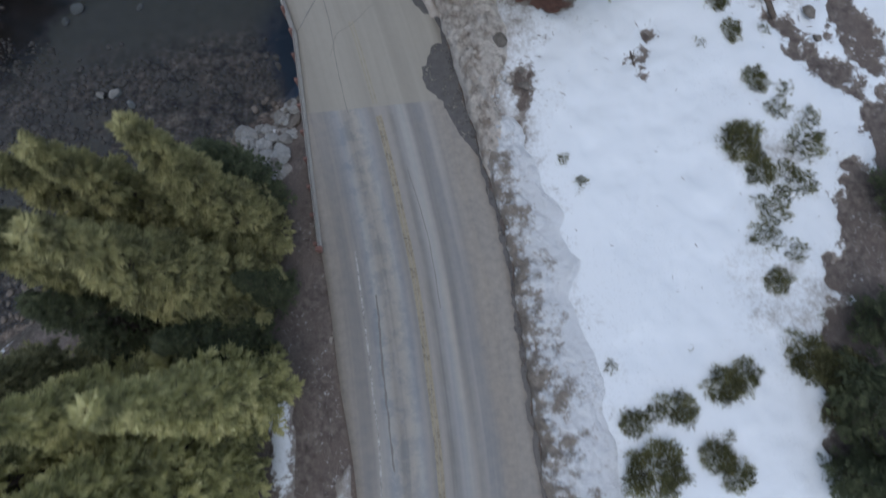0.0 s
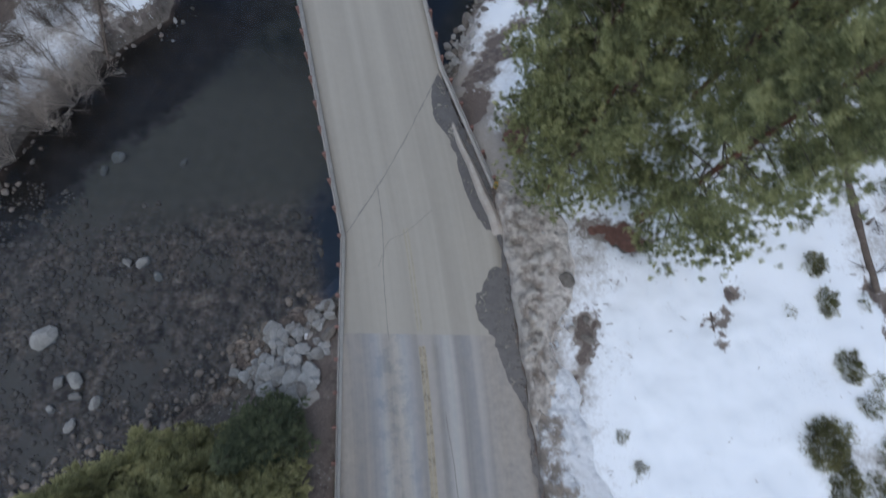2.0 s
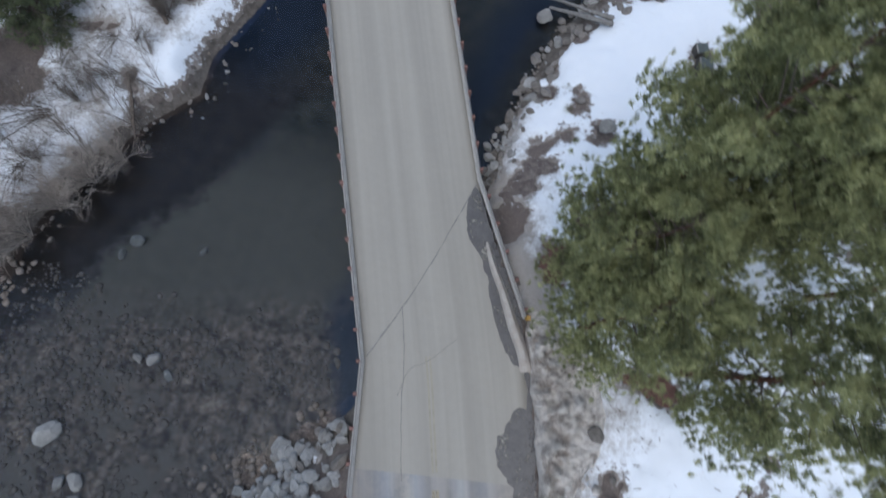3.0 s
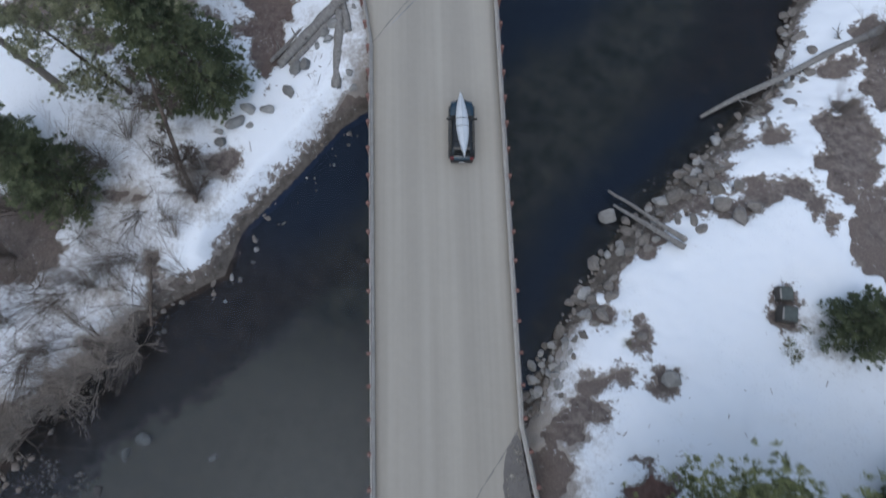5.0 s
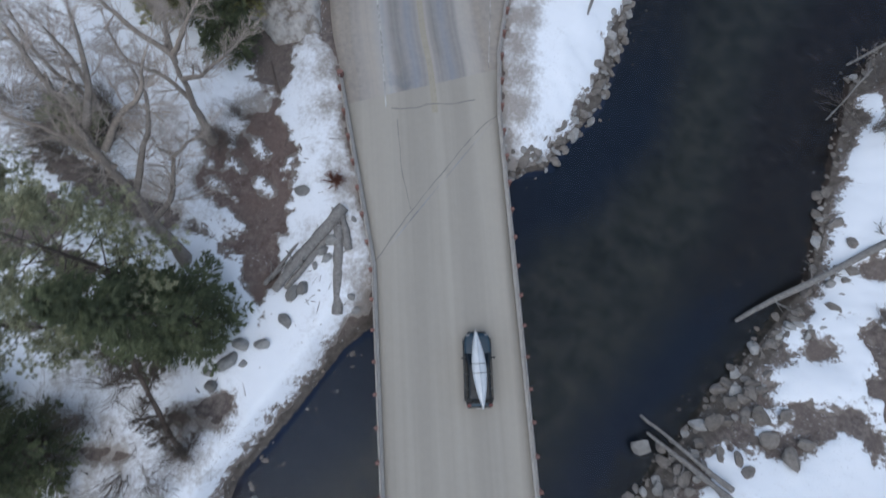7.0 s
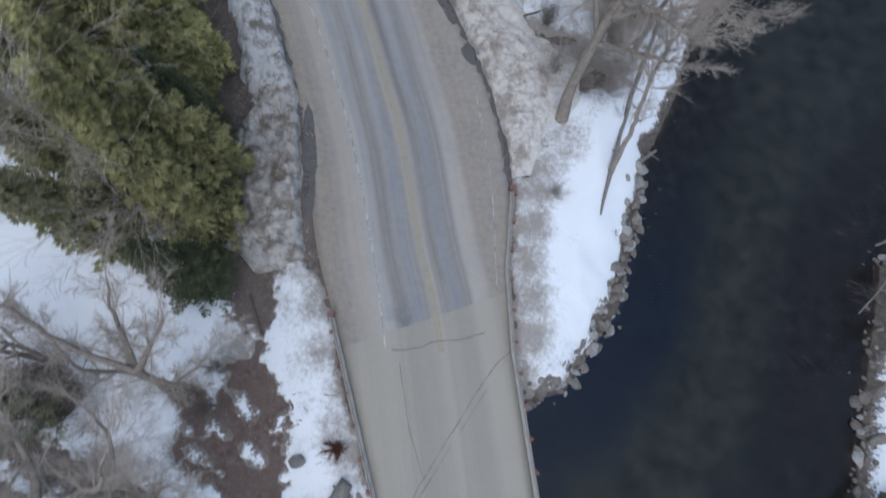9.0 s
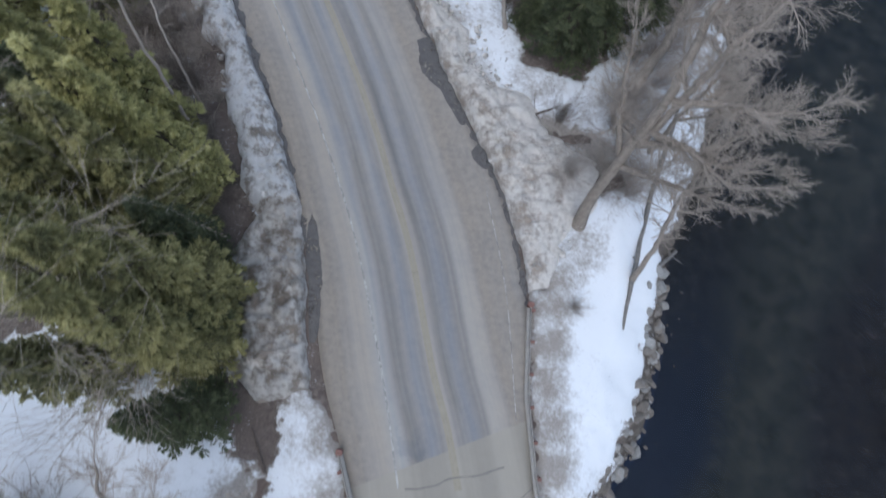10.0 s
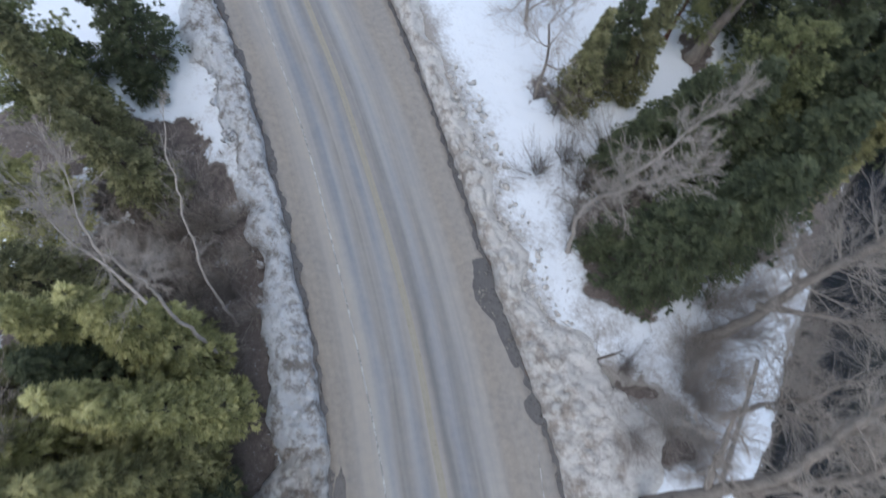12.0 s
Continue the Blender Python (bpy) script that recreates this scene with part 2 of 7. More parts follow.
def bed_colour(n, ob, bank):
    """River bed: brown gravel in the shallows, pale silt in the pool, dark mud under the left cut bank, a near-black
    band along the right, olive silt along the channel. Deep water's dark and the sky's blue are put into the bed
    colour.
    """
    big, mid = n.noise(ob, 0.07, 3), n.noise(ob, 1.1, 6, 0.7)
    stones = n.ramp(n.noise(ob, 1.5, 10, 0.82), (0.38, (0.035, 0.03, 0.03)), (0.5, (0.13, 0.105, 0.088)), (0.66, (0.33, 0.28, 0.235)))
    stones = n.mix(0.85, stones, n.ramp(n.noise(ob, 0.62, 7, 0.74), (0.37, (0.3, 0.34, 0.42)), (0.5, (0.95, 0.95, 0.97)), (0.62, (1.7, 1.64, 1.56))), "MULTIPLY")
    stones = n.mix(n.step(n.noise(ob, 0.22, 4, 0.6), 0.54, 0.62), stones, (0.155, 0.138, 0.12))
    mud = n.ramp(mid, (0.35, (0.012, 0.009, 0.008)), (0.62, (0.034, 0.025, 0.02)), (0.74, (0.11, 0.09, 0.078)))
    pool = n.ramp(mid, (0.3, (0.1, 0.095, 0.078)), (0.7, (0.132, 0.124, 0.1)))
    # Darkness of deep water, put into the bed colour with a blue cast.
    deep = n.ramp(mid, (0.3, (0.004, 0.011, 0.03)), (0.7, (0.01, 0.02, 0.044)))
    olive = n.ramp(n.noise(ob, 0.6, 6, 0.72), (0.32, (0.018, 0.02, 0.018)), (0.52, (0.05, 0.05, 0.037)), (0.7, (0.085, 0.078, 0.055)))
    # Weed on the bed, darkened further for the trees mirrored in the water.
    weed = n.ramp(n.noise(ob, 0.9, 8, 0.78), (0.36, (0.006, 0.006, 0.006)), (0.52, (0.022, 0.02, 0.017)), (0.68, (0.075, 0.066, 0.053)))

    def warped(value, warp, fine=0.4):
        """A distance with an uneven front."""
        add = n.t.nodes.new("ShaderNodeMath")
        add.operation = "MULTIPLY_ADD"
        n.link(n.mix(fine, big, mid), add.inputs[0])
        add.inputs[1].default_value = warp
        n.link(value, add.inputs[2])
        return add.outputs[0]

    def reach(direction, warp):
        """Metres along a direction of the plan."""
        dot = n.t.nodes.new("ShaderNodeVectorMath")
        dot.operation = "DOT_PRODUCT"
        n.link(ob, dot.inputs[0])
        dot.inputs[1].default_value = direction
        return warped(dot.outputs["Value"], warp)

    ahead = reach((-0.2, 1.0, 0), 9.0)
    out = warped(bank.outputs[0], 4.0, 0.5)
    # Blue of the reflected sky, put into the bed colour.
    sky_blue = n.ramp(mid, (0.3, (0.03, 0.05, 0.082)), (0.7, (0.05, 0.074, 0.112)))
    c = n.mix(n.step(ahead, 25.5, 31.0), stones, n.mix(n.step(out, 4.6, 8.6), sky_blue, pool))
    # The same dark blue in a strip beside the bridge, put into the bed.
    c = n.mix(n.mix(n.step(ahead, 31.0, 27.0), (0, 0, 0), n.step(reach((0.94, 0.33, 0), 5.0), -3.6, -1.4)), c, n.mix(0.5, deep, sky_blue))
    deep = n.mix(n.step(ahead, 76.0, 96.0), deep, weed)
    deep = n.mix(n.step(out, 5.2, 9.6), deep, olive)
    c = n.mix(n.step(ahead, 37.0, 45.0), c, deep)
    right = warped(bank.outputs[1], -3.0, 0.6)
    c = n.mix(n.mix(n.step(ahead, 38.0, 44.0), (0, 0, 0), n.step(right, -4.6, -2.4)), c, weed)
    # Near-black band along the right bank, in the same tone as the mud.
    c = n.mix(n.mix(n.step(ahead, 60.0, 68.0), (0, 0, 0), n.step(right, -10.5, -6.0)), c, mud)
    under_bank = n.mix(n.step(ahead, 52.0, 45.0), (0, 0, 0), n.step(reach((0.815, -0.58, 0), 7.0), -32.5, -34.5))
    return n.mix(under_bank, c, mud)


def ground_material(name):
    """Soil on the banks and fields, gravel and silt below the water line."""
    n = Nodes(name)
    ob = n.coords()
    soil, relief = soil_colour(n, ob)
    height = n.add("ShaderNodeSeparateXYZ")
    n.link(ob, height.inputs[0])
    where = n.add("ShaderNodeSeparateXYZ")
    n.link(n.coords("UV"), where.inputs[0])
    needles = n.ramp(n.noise(ob, 3.0, 6, 0.75), (0.3, (0.085, 0.045, 0.036)), (0.7, (0.2, 0.112, 0.088)))
    soil = n.mix(where.outputs[1], soil, needles)
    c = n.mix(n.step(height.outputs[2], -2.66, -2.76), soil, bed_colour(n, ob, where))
    return n.done(c, 0.9, 0, relief, 0.1, 0.3)


def water_material(name):
    """Clear dark river water: see-through, with the sky's gloss on a rippled surface."""
    n = Nodes(name)
    ob = n.coords()
    ripple = n.noise(n.coords("Object", (1.0, 0.55, 1)), 2.2, 4, 0.55)
    bump = n.add("ShaderNodeBump", Strength=0.25, Distance=0.03)
    n.link(ripple, bump.inputs["Height"])
    clear = n.add("ShaderNodeBsdfTransparent", Color=(0.57, 0.61, 0.63, 1))
    gloss = n.add("ShaderNodeBsdfGlossy", Color=(0.58, 0.68, 0.86, 1), Roughness=0.22)
    n.link(bump.outputs[0], gloss.inputs["Normal"])
    fr, both = n.add("ShaderNodeFresnel", IOR=1.33), n.add("ShaderNodeMixShader")
    n.link(bump.outputs[0], fr.inputs["Normal"])
    n.link(fr.outputs[0], both.inputs[0])
    n.link(clear.outputs[0], both.inputs[1])
    n.link(gloss.outputs[0], both.inputs[2])
    n.link(both.outputs[0], n.t.nodes["Material Output"].inputs[0])
    return n.m


def leaf_material(name, deep, mid, tip):
    """Needles: each blade its own shade, drifting in clumps through the crown."""
    n = Nodes(name)
    geo, info = n.add("ShaderNodeNewGeometry"), n.add("ShaderNodeObjectInfo")
    c = n.ramp(geo.outputs["Random Per Island"], (0.0, deep), (0.55, mid), (1.0, tip))
    c = n.mix(0.6, c, n.ramp(n.noise(n.coords(), 0.75, 4), (0.38, deep), (0.5, mid), (0.63, tip)))
    c = n.mix(n.ramp(info.outputs["Random"], (0, (0, 0, 0)), (1, (0.12, 0.12, 0.12))), c, deep)
    n.done(c, 0.75, 0, None, 0, 0.25)
    glow, both = n.add("ShaderNodeBsdfTranslucent"), n.add("ShaderNodeMixShader", Fac=0.4)
    n.link(c, glow.inputs["Color"])
    n.link(n.bsdf.outputs[0], both.inputs[1])
    n.link(glow.outputs[0], both.inputs[2])
    n.link(both.outputs[0], n.t.nodes["Material Output"].inputs[0])
    return n.m


def bark_material(name, dark, lite, scale=5.0):
    n = Nodes(name)
    v = n.coords("Object", (1, 1, 0.25))
    a, b = n.noise(v, scale, 6, 0.7), n.noise(n.coords(), scale * 5, 4)
    return n.done(n.mix(0.4, n.ramp(a, (0.32, dark), (0.68, lite)), n.ramp(b, (0.3, dark), (0.7, lite))), 0.9, 0, a, 0.03, 0.2)


def stone_material(name, dark, lite):
    n = Nodes(name)
    info = n.add("ShaderNodeObjectInfo")
    geo = n.add("ShaderNodeNewGeometry")
    ob = n.coords()
    a, b = n.noise(ob, 2.5, 5, 0.65), n.noise(ob, 22, 4)
    c = n.mix(0.4, n.ramp(a, (0.3, dark), (0.7, lite)), n.ramp(b, (0.3, dark), (0.7, lite)))
    r = n.mix(0.5, info.outputs["Random"], geo.outputs["Random Per Island"])
    c = n.mix(0.75, c, n.ramp(r, (0.2, (0.3, 0.3, 0.31)), (0.5, (0.62, 0.6, 0.58)), (0.85, (1, 1, 1))), "MULTIPLY")
    return n.done(c, 0.85, 0, a, 0.03, 0.3)


def glass_material(name):
    n = Nodes(name)
    return n.done((0.004, 0.006, 0.008), 0.05, 0, None, 0, 0.4)


ASPHALT = asphalt("worn_asphalt", (0.263, 0.258, 0.253), (0.158, 0.17, 0.194), (0.368, 0.34, 0.3), 1.0)
DECKING = asphalt("pale_deck_paving", (0.297, 0.278, 0.242), (0.25, 0.235, 0.207), (0.348, 0.326, 0.284))
WET = wet_material("wet_asphalt")
TAR = plain("tar_sealed_crack", (0.165, 0.158, 0.15), 0.6, 0, 0.3, 5.0, 0.004)
FAINT_YELLOW = paint("nearly_worn_yellow_paint", (0.335, 0.305, 0.242), 0.48, 1.0)
YELLOW = paint("faded_yellow_paint", (0.34, 0.297, 0.22), 0.44, 0.76)
WHITE = paint("worn_white_paint", (0.5, 0.495, 0.48), 0.42, 0.64)
SNOW = snow_material("clean_snow", (0.735, 0.77, 0.815), (0.4, 0.37, 0.34), 0.6, 0.78, 1.2, 0.025, 0.0, True)
DIRTY = snow_material("ploughed_dirty_snow", (0.715, 0.74, 0.775), (0.19, 0.168, 0.148), 0.46, 0.66, 1.6, 0.3, 0.34, clumps=0.32)
BROWN_BANK = snow_material("sand_stained_ploughed_snow", (0.72, 0.695, 0.66), (0.27, 0.235, 0.205), 0.53, 0.78, 1.8, 0.36, 0.2, clumps=0.32)
GREY_BANK = snow_material("grey_ploughed_snow", (0.715, 0.73, 0.75), (0.19, 0.172, 0.156), 0.59, 0.81, 1.8, 0.4, 0.05, clumps=0.32)
SAND_BANK = snow_material("sand_brown_ploughed_snow", (0.75, 0.705, 0.655), (0.26, 0.222, 0.19), 0.62, 0.88, 1.5, 0.6, 0.04, clumps=0.4)
MUD_BANK = snow_material("mud_mottled_ploughed_snow", (0.66, 0.642, 0.618), (0.21, 0.182, 0.158), 0.58, 0.82, 1.6, 0.45, 0.0, clumps=0.34)
GRIT_SNOW = snow_material("gritty_beige_snow", (0.4, 0.37, 0.335), (0.23, 0.205, 0.18), 0.4, 0.62, 3.0, 0.05)
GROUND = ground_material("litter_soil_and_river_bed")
WATER = water_material("river_water")
CEDAR = leaf_material("yellow_green_needles", (0.11, 0.11, 0.06), (0.35, 0.335, 0.155), (0.62, 0.58, 0.3))
BRIGHT = leaf_material("pale_yellow_green_needles", (0.16, 0.165, 0.085), (0.48, 0.465, 0.2), (0.78, 0.74, 0.4))
FIR = leaf_material("dark_green_needles", (0.055, 0.07, 0.046), (0.12, 0.14, 0.08), (0.22, 0.24, 0.13))
PINE = leaf_material("olive_pine_needles", (0.07, 0.082, 0.048), (0.255, 0.275, 0.13), (0.52, 0.52, 0.265))
DULL = leaf_material("dull_olive_pine_needles", (0.11, 0.12, 0.08), (0.29, 0.295, 0.19), (0.5, 0.49, 0.32))
SHRUB = leaf_material("olive_shrub_leaves", (0.06, 0.063, 0.035), (0.17, 0.168, 0.08), (0.33, 0.315, 0.16))
BARK = bark_material("brown_bark", (0.06, 0.048, 0.04), (0.17, 0.14, 0.12))
RED_BARK = bark_material("reddish_pine_bark", (0.07, 0.03, 0.022), (0.2, 0.095, 0.068))
GREY_BARK = bark_material("grey_bare_bark", (0.15, 0.128, 0.11), (0.36, 0.315, 0.275))
TWIG = bark_material("grey_brown_twigs", (0.28, 0.24, 0.208), (0.52, 0.46, 0.405))
STICK = bark_material("dark_bush_twigs", (0.11, 0.092, 0.08), (0.27, 0.232, 0.2))
PALE_STICK = bark_material("pale_brush_twigs", (0.27, 0.235, 0.205), (0.5, 0.445, 0.4))
DRIFTWOOD = bark_material("weathered_driftwood", (0.09, 0.085, 0.08), (0.3, 0.288, 0.272))
STONE = stone_material("river_stone", (0.19, 0.19, 0.187), (0.4, 0.398, 0.388))
GREY_STONE = stone_material("dull_river_boulder", (0.15, 0.15, 0.146), (0.33, 0.328, 0.318))
BROWN_STONE = stone_material("mud_stained_stone", (0.1, 0.09, 0.082), (0.27, 0.25, 0.228))
STEEL = plain("weathered_galvanised_steel", (0.36, 0.34, 0.32), 0.55, 0.6, 0.25, 3.0)
RUST = plain("rusty_red_steel", (0.21, 0.115, 0.098), 0.8, 0.1, 0.35, 6.0)
CONCRETE = plain("old_concrete", (0.33, 0.315, 0.295), 0.9, 0, 0.2, 1.5, 0.01)


# ---- mesh helpers ----
TABLE = np.random.default_rng(7).random((256, 256))


def vnoise(x, y):
    """Smooth value noise over the plan, 0 to 1."""
    xi, yi = np.floor(x).astype(int), np.floor(y).astype(int)
    fx, fy = x - xi, y - yi
    fx, fy = fx * fx * (3 - 2 * fx), fy * fy * (3 - 2 * fy)
    g = lambda a, b: TABLE[a % 256, b % 256]
    return (g(xi, yi) * (1 - fx) + g(xi + 1, yi) * fx) * (1 - fy) + (g(xi, yi + 1) * (1 - fx) + g(xi + 1, yi + 1) * fx) * fy


def fbm(x, y, octaves=4):
    total, amp, norm = 0.0, 1.0, 0.0
    for o in range(octaves):
        total = total + amp * vnoise(x * 2**o + 17.3 * o, y * 2**o - 9.1 * o)
        norm, amp = norm + amp, amp * 0.5
    return total / norm


def spline(points, step=0.5):
    """A smooth line through the points, in even steps."""
    p = np.array(points, float)
    p = np.vstack([2 * p[0] - p[1], p, 2 * p[-1] - p[-2]])
    out = []
    for a, b, c, d in zip(p, p[1:], p[2:], p[3:]):
        t = np.linspace(0, 1, 24, endpoint=False)[:, None]
        out.append(0.5 * (2 * b + (c - a) * t + (2 * a - 5 * b + 4 * c - d) * t**2 + (3 * b - a - 3 * c + d) * t**3))
    out = np.vstack(out + [p[-2:-1]])
    s = np.r_[0, np.cumsum(np.linalg.norm(np.diff(out, axis=0), axis=1))]
    at = np.linspace(0, s[-1], max(2, int(s[-1] / step) + 1))
    return np.stack([np.interp(at, s, out[:, k]) for k in range(out.shape[1])], 1)


def resample(line, count):
    s = np.r_[0, np.cumsum(np.linalg.norm(np.diff(line, axis=0), axis=1))]
    at = np.linspace(0, s[-1], count)
    return np.stack([np.interp(at, s, line[:, k]) for k in range(line.shape[1])], 1)


def along(line, x, y):
    """Signed distance from a line (positive to its right) and the length along it."""
    best, side, run = np.full(np.shape(x), 1e9), np.ones(np.shape(x)), np.zeros(np.shape(x))
    s = 0.0
    for a, b in zip(line, line[1:]):
        d = b - a
        n = np.hypot(*d)
        t = np.clip(((x - a[0]) * d[0] + (y - a[1]) * d[1]) / n**2, 0, 1)
        dist = np.hypot(x - a[0] - t * d[0], y - a[1] - t * d[1])
        near = dist < best
        cross = (x - a[0]) * d[1] - (y - a[1]) * d[0]
        best, side, run = np.where(near, dist, best), np.where(near, np.sign(cross), side), np.where(near, s + t * n, run)
        s += n
    return best * side, run


def inside_distance(poly, x, y):
    """Distance to a closed outline, negative inside."""
    best, inside = np.full(np.shape(x), 1e9), np.zeros(np.shape(x), bool)
    for a, b in zip(poly, np.roll(poly, -1, axis=0)):
        d = b - a
        t = np.clip(((x - a[0]) * d[0] + (y - a[1]) * d[1]) / (d @ d), 0, 1)
        best = np.minimum(best, np.hypot(x - a[0] - t * d[0], y - a[1] - t * d[1]))
        crosses = (a[1] > y) != (b[1] > y)
        if a[1] != b[1]:
            inside ^= crosses & (x < (b[0] - a[0]) * (y - a[1]) / (b[1] - a[1]) + a[0])
    return np.where(inside, -best, best)


def mesh_of(name, verts, faces, mats=(), smooth=False, index=None, uv=None):
    """A mesh from arrays of places and of faces that all have as many corners."""
    me = bpy.data.meshes.new(name)
    verts, faces = np.asarray(verts, np.float32), np.asarray(faces, np.int32)
    me.vertices.add(len(verts))
    me.vertices.foreach_set("co", verts.ravel())
    me.loops.add(faces.size)
    me.loops.foreach_set("vertex_index", faces.ravel())
    me.polygons.add(len(faces))
    me.polygons.foreach_set("loop_start", np.arange(len(faces), dtype=np.int32) * faces.shape[1])
    if index is not None:
        me.polygons.foreach_set("material_index", np.asarray(index, np.int32))
    if smooth:
        me.polygons.foreach_set("use_smooth", np.ones(len(faces), bool))
    if uv is not None:
        layer = me.uv_layers.new(name="UVMap")
        layer.data.foreach_set("uv", np.asarray(uv, np.float32)[faces.ravel()].ravel())
    for m in mats if isinstance(mats, (list, tuple)) else [mats]:
        me.materials.append(m)
    me.update(calc_edges=True)
    return me


def grid_faces(rows, cols):
    i = np.arange(rows * cols).reshape(rows, cols)
    return np.stack([i[:-1, :-1], i[:-1, 1:], i[1:, 1:], i[1:, :-1]], -1).reshape(-1, 4)


def put(name, me, parent=None, label="", at=None):
    ob = new(name, me)
    if parent is not None:
        ob.parent = parent
    if at is not None:
        ob.matrix_basis = at
    return tagged(ob, label)


def part(name, bm, material, parent, label="", smooth=False, at=None):
    """Links a bmesh as one mesh object under a thing or a part."""
    me = bpy.data.meshes.new(name)
    if smooth:
        for f in bm.faces:
            f.smooth = True
    bm.to_mesh(me)
    bm.free()
    me.materials.append(material)
    return put(name, me, parent, label, at)


def box(x0, x1, y0, y1, z0, z1, bevel=0.0, seg=1):
    bm = bmesh.new()
    bmesh.ops.create_cube(bm, size=1, matrix=Matrix.LocRotScale(((x0 + x1) / 2, (y0 + y1) / 2, (z0 + z1) / 2), None, (x1 - x0, y1 - y0, z1 - z0)))
    if bevel:
        bmesh.ops.bevel(bm, geom=bm.edges[:], offset=bevel, segments=seg, affect="EDGES")
    return bm


def rod(r0, r1, z0, z1, sides=10):
    bm = bmesh.new()
    bmesh.ops.create_cone(bm, cap_ends=True, segments=sides, radius1=r0, radius2=r1, depth=z1 - z0, matrix=Matrix.Translation((0, 0, (z0 + z1) / 2)))
    return bm


def tubes(starts, ends, r0, r1, sides=4):
    """Many tapered twigs in one go."""
    a, b = np.asarray(starts, float), np.asarray(ends, float)
    d = b - a
    d /= np.linalg.norm(d, axis=1, keepdims=True) + 1e-9
    up = np.where(np.abs(d[:, 2:]) > 0.9, [[1.0, 0, 0]], [[0, 0, 1.0]])
    u = np.cross(d, up)
    u /= np.linalg.norm(u, axis=1, keepdims=True)
    v = np.cross(d, u)
    ang = np.arange(sides) * 2 * np.pi / sides
    ring = np.cos(ang)[None, :, None] * u[:, None] + np.sin(ang)[None, :, None] * v[:, None]
    verts = np.concatenate([a[:, None] + ring * np.asarray(r0)[:, None, None], b[:, None] + ring * np.asarray(r1)[:, None, None]], 1)
    k = np.arange(sides)
    one = np.stack([k, (k + 1) % sides, (k + 1) % sides + sides, k + sides], 1)
    faces = (one[None] + (np.arange(len(a)) * 2 * sides)[:, None, None]).reshape(-1, 4)
    return verts.reshape(-1, 3), faces


# ---- the plan: road edges, centre line, river outline ----
LEFT_S = [(-3.6, -60), (-3.7, -25), (-4.5, -13.3), (-5.6, -6.6), (-6.4, -0.8), (-7.9, 8.0), (-8.6, 14.5), (-9.0, 18.6)]
LEFT_B = [(-9.0, 18.6), (-12.9, 30.0), (-17.0, 42.2), (-21.4, 55.3)]
LEFT_N = [(-21.4, 55.3), (-24.5, 61.6), (-27.9, 68.4), (-30.2, 73.0), (-33.0, 80.6), (-36.0, 87.1), (-39.6, 93.2), (-44.0, 99.9), (-49.3, 107.4), (-55.3, 115.0), (-66, 128), (-90, 155)]
RIGHT_S = [(7.6, -60), (7.5, -25), (7.0, -13.8), (6.5, -9.0), (6.0, -2.7), (5.4, 2.7), (4.2, 8.1), (3.1, 13.2), (1.8, 18.6), (0.4, 23.6), (-2.4, 28.2), (-3.9, 32.3)]
RIGHT_B = [(-3.9, 32.3), (-6.9, 41.4), (-10.1, 51.1), (-12.7, 58.7), (-15.8, 68.4)]
RIGHT_N = [(-15.8, 68.4), (-16.9, 73.7), (-17.7, 79.4), (-20.0, 85.9), (-22.6, 90.3), (-25.4, 94.6), (-28.5, 99.5), (-32.0, 105.2), (-36.7, 112.4), (-41.6, 119.3), (-52, 132), (-76, 160)]
CENTRE = spline([(0.9, -60), (0.9, -25), (0.7, -13.5), (0.1, -6.1), (-0.6, -0.2), (-1.5, 4.9), (-2.6, 10.4), (-3.8, 15.3), (-5.7, 22.0), (-13.1, 45.0), (-20.4, 67.5),
                 (-23.2, 74.2), (-26.0, 81.5), (-28.4, 86.4), (-30.5, 90.6), (-33.9, 96.5), (-38.2, 103.2), (-42.7, 109.8), (-48.3, 117.2), (-58, 130), (-82, 158)], 1.0)
SIDE_L, SIDE_R = np.vstack([spline(LEFT_S), spline(LEFT_B), spline(LEFT_N)]), np.vstack([spline(RIGHT_S), spline(RIGHT_B), spline(RIGHT_N)])
ROAD = np.vstack([SIDE_L[::4], SIDE_R[::-4]])
RIVER = np.array([(-90, -40), (-60, -22), (-35, -7), (-22, 2), (-15.5, 7.5), (-13.6, 11.6), (-11, 13), (-8.6, 16.5), (-3.6, 33.2), (-2.3, 38.6), (0, 46.2), (4.5, 54.2), (9.4, 62.6), (10, 69),
                  (11.4, 80), (14, 84.5), (22, 96), (34, 130), (50, 190), (20, 190), (7, 130), (-1.2, 111), (-3.6, 100), (-5.4, 91), (-7.4, 84.6), (-7.5, 79), (-8.2, 72.7), (-11.2, 66.6), (-14, 64.8),
                  (-20.5, 51.8), (-22.3, 49.3), (-24, 45.0), (-26.5, 39.5), (-26.6, 36), (-29.8, 32.8), (-34.3, 25.8), (-36.5, 20), (-46, 8), (-90, -18)], float)
WATER_Z = -2.9


def ellipse(x, y, cx, cy, rx, ry, turn=0.0):
    c, s = math.cos(radians(turn)), math.sin(radians(turn))
    u, v = (x - cx) * c + (y - cy) * s, -(x - cx) * s + (y - cy) * c
    return (np.sqrt((u / rx) ** 2 + (v / ry) ** 2 + 1e-9) - 1) * min(rx, ry)


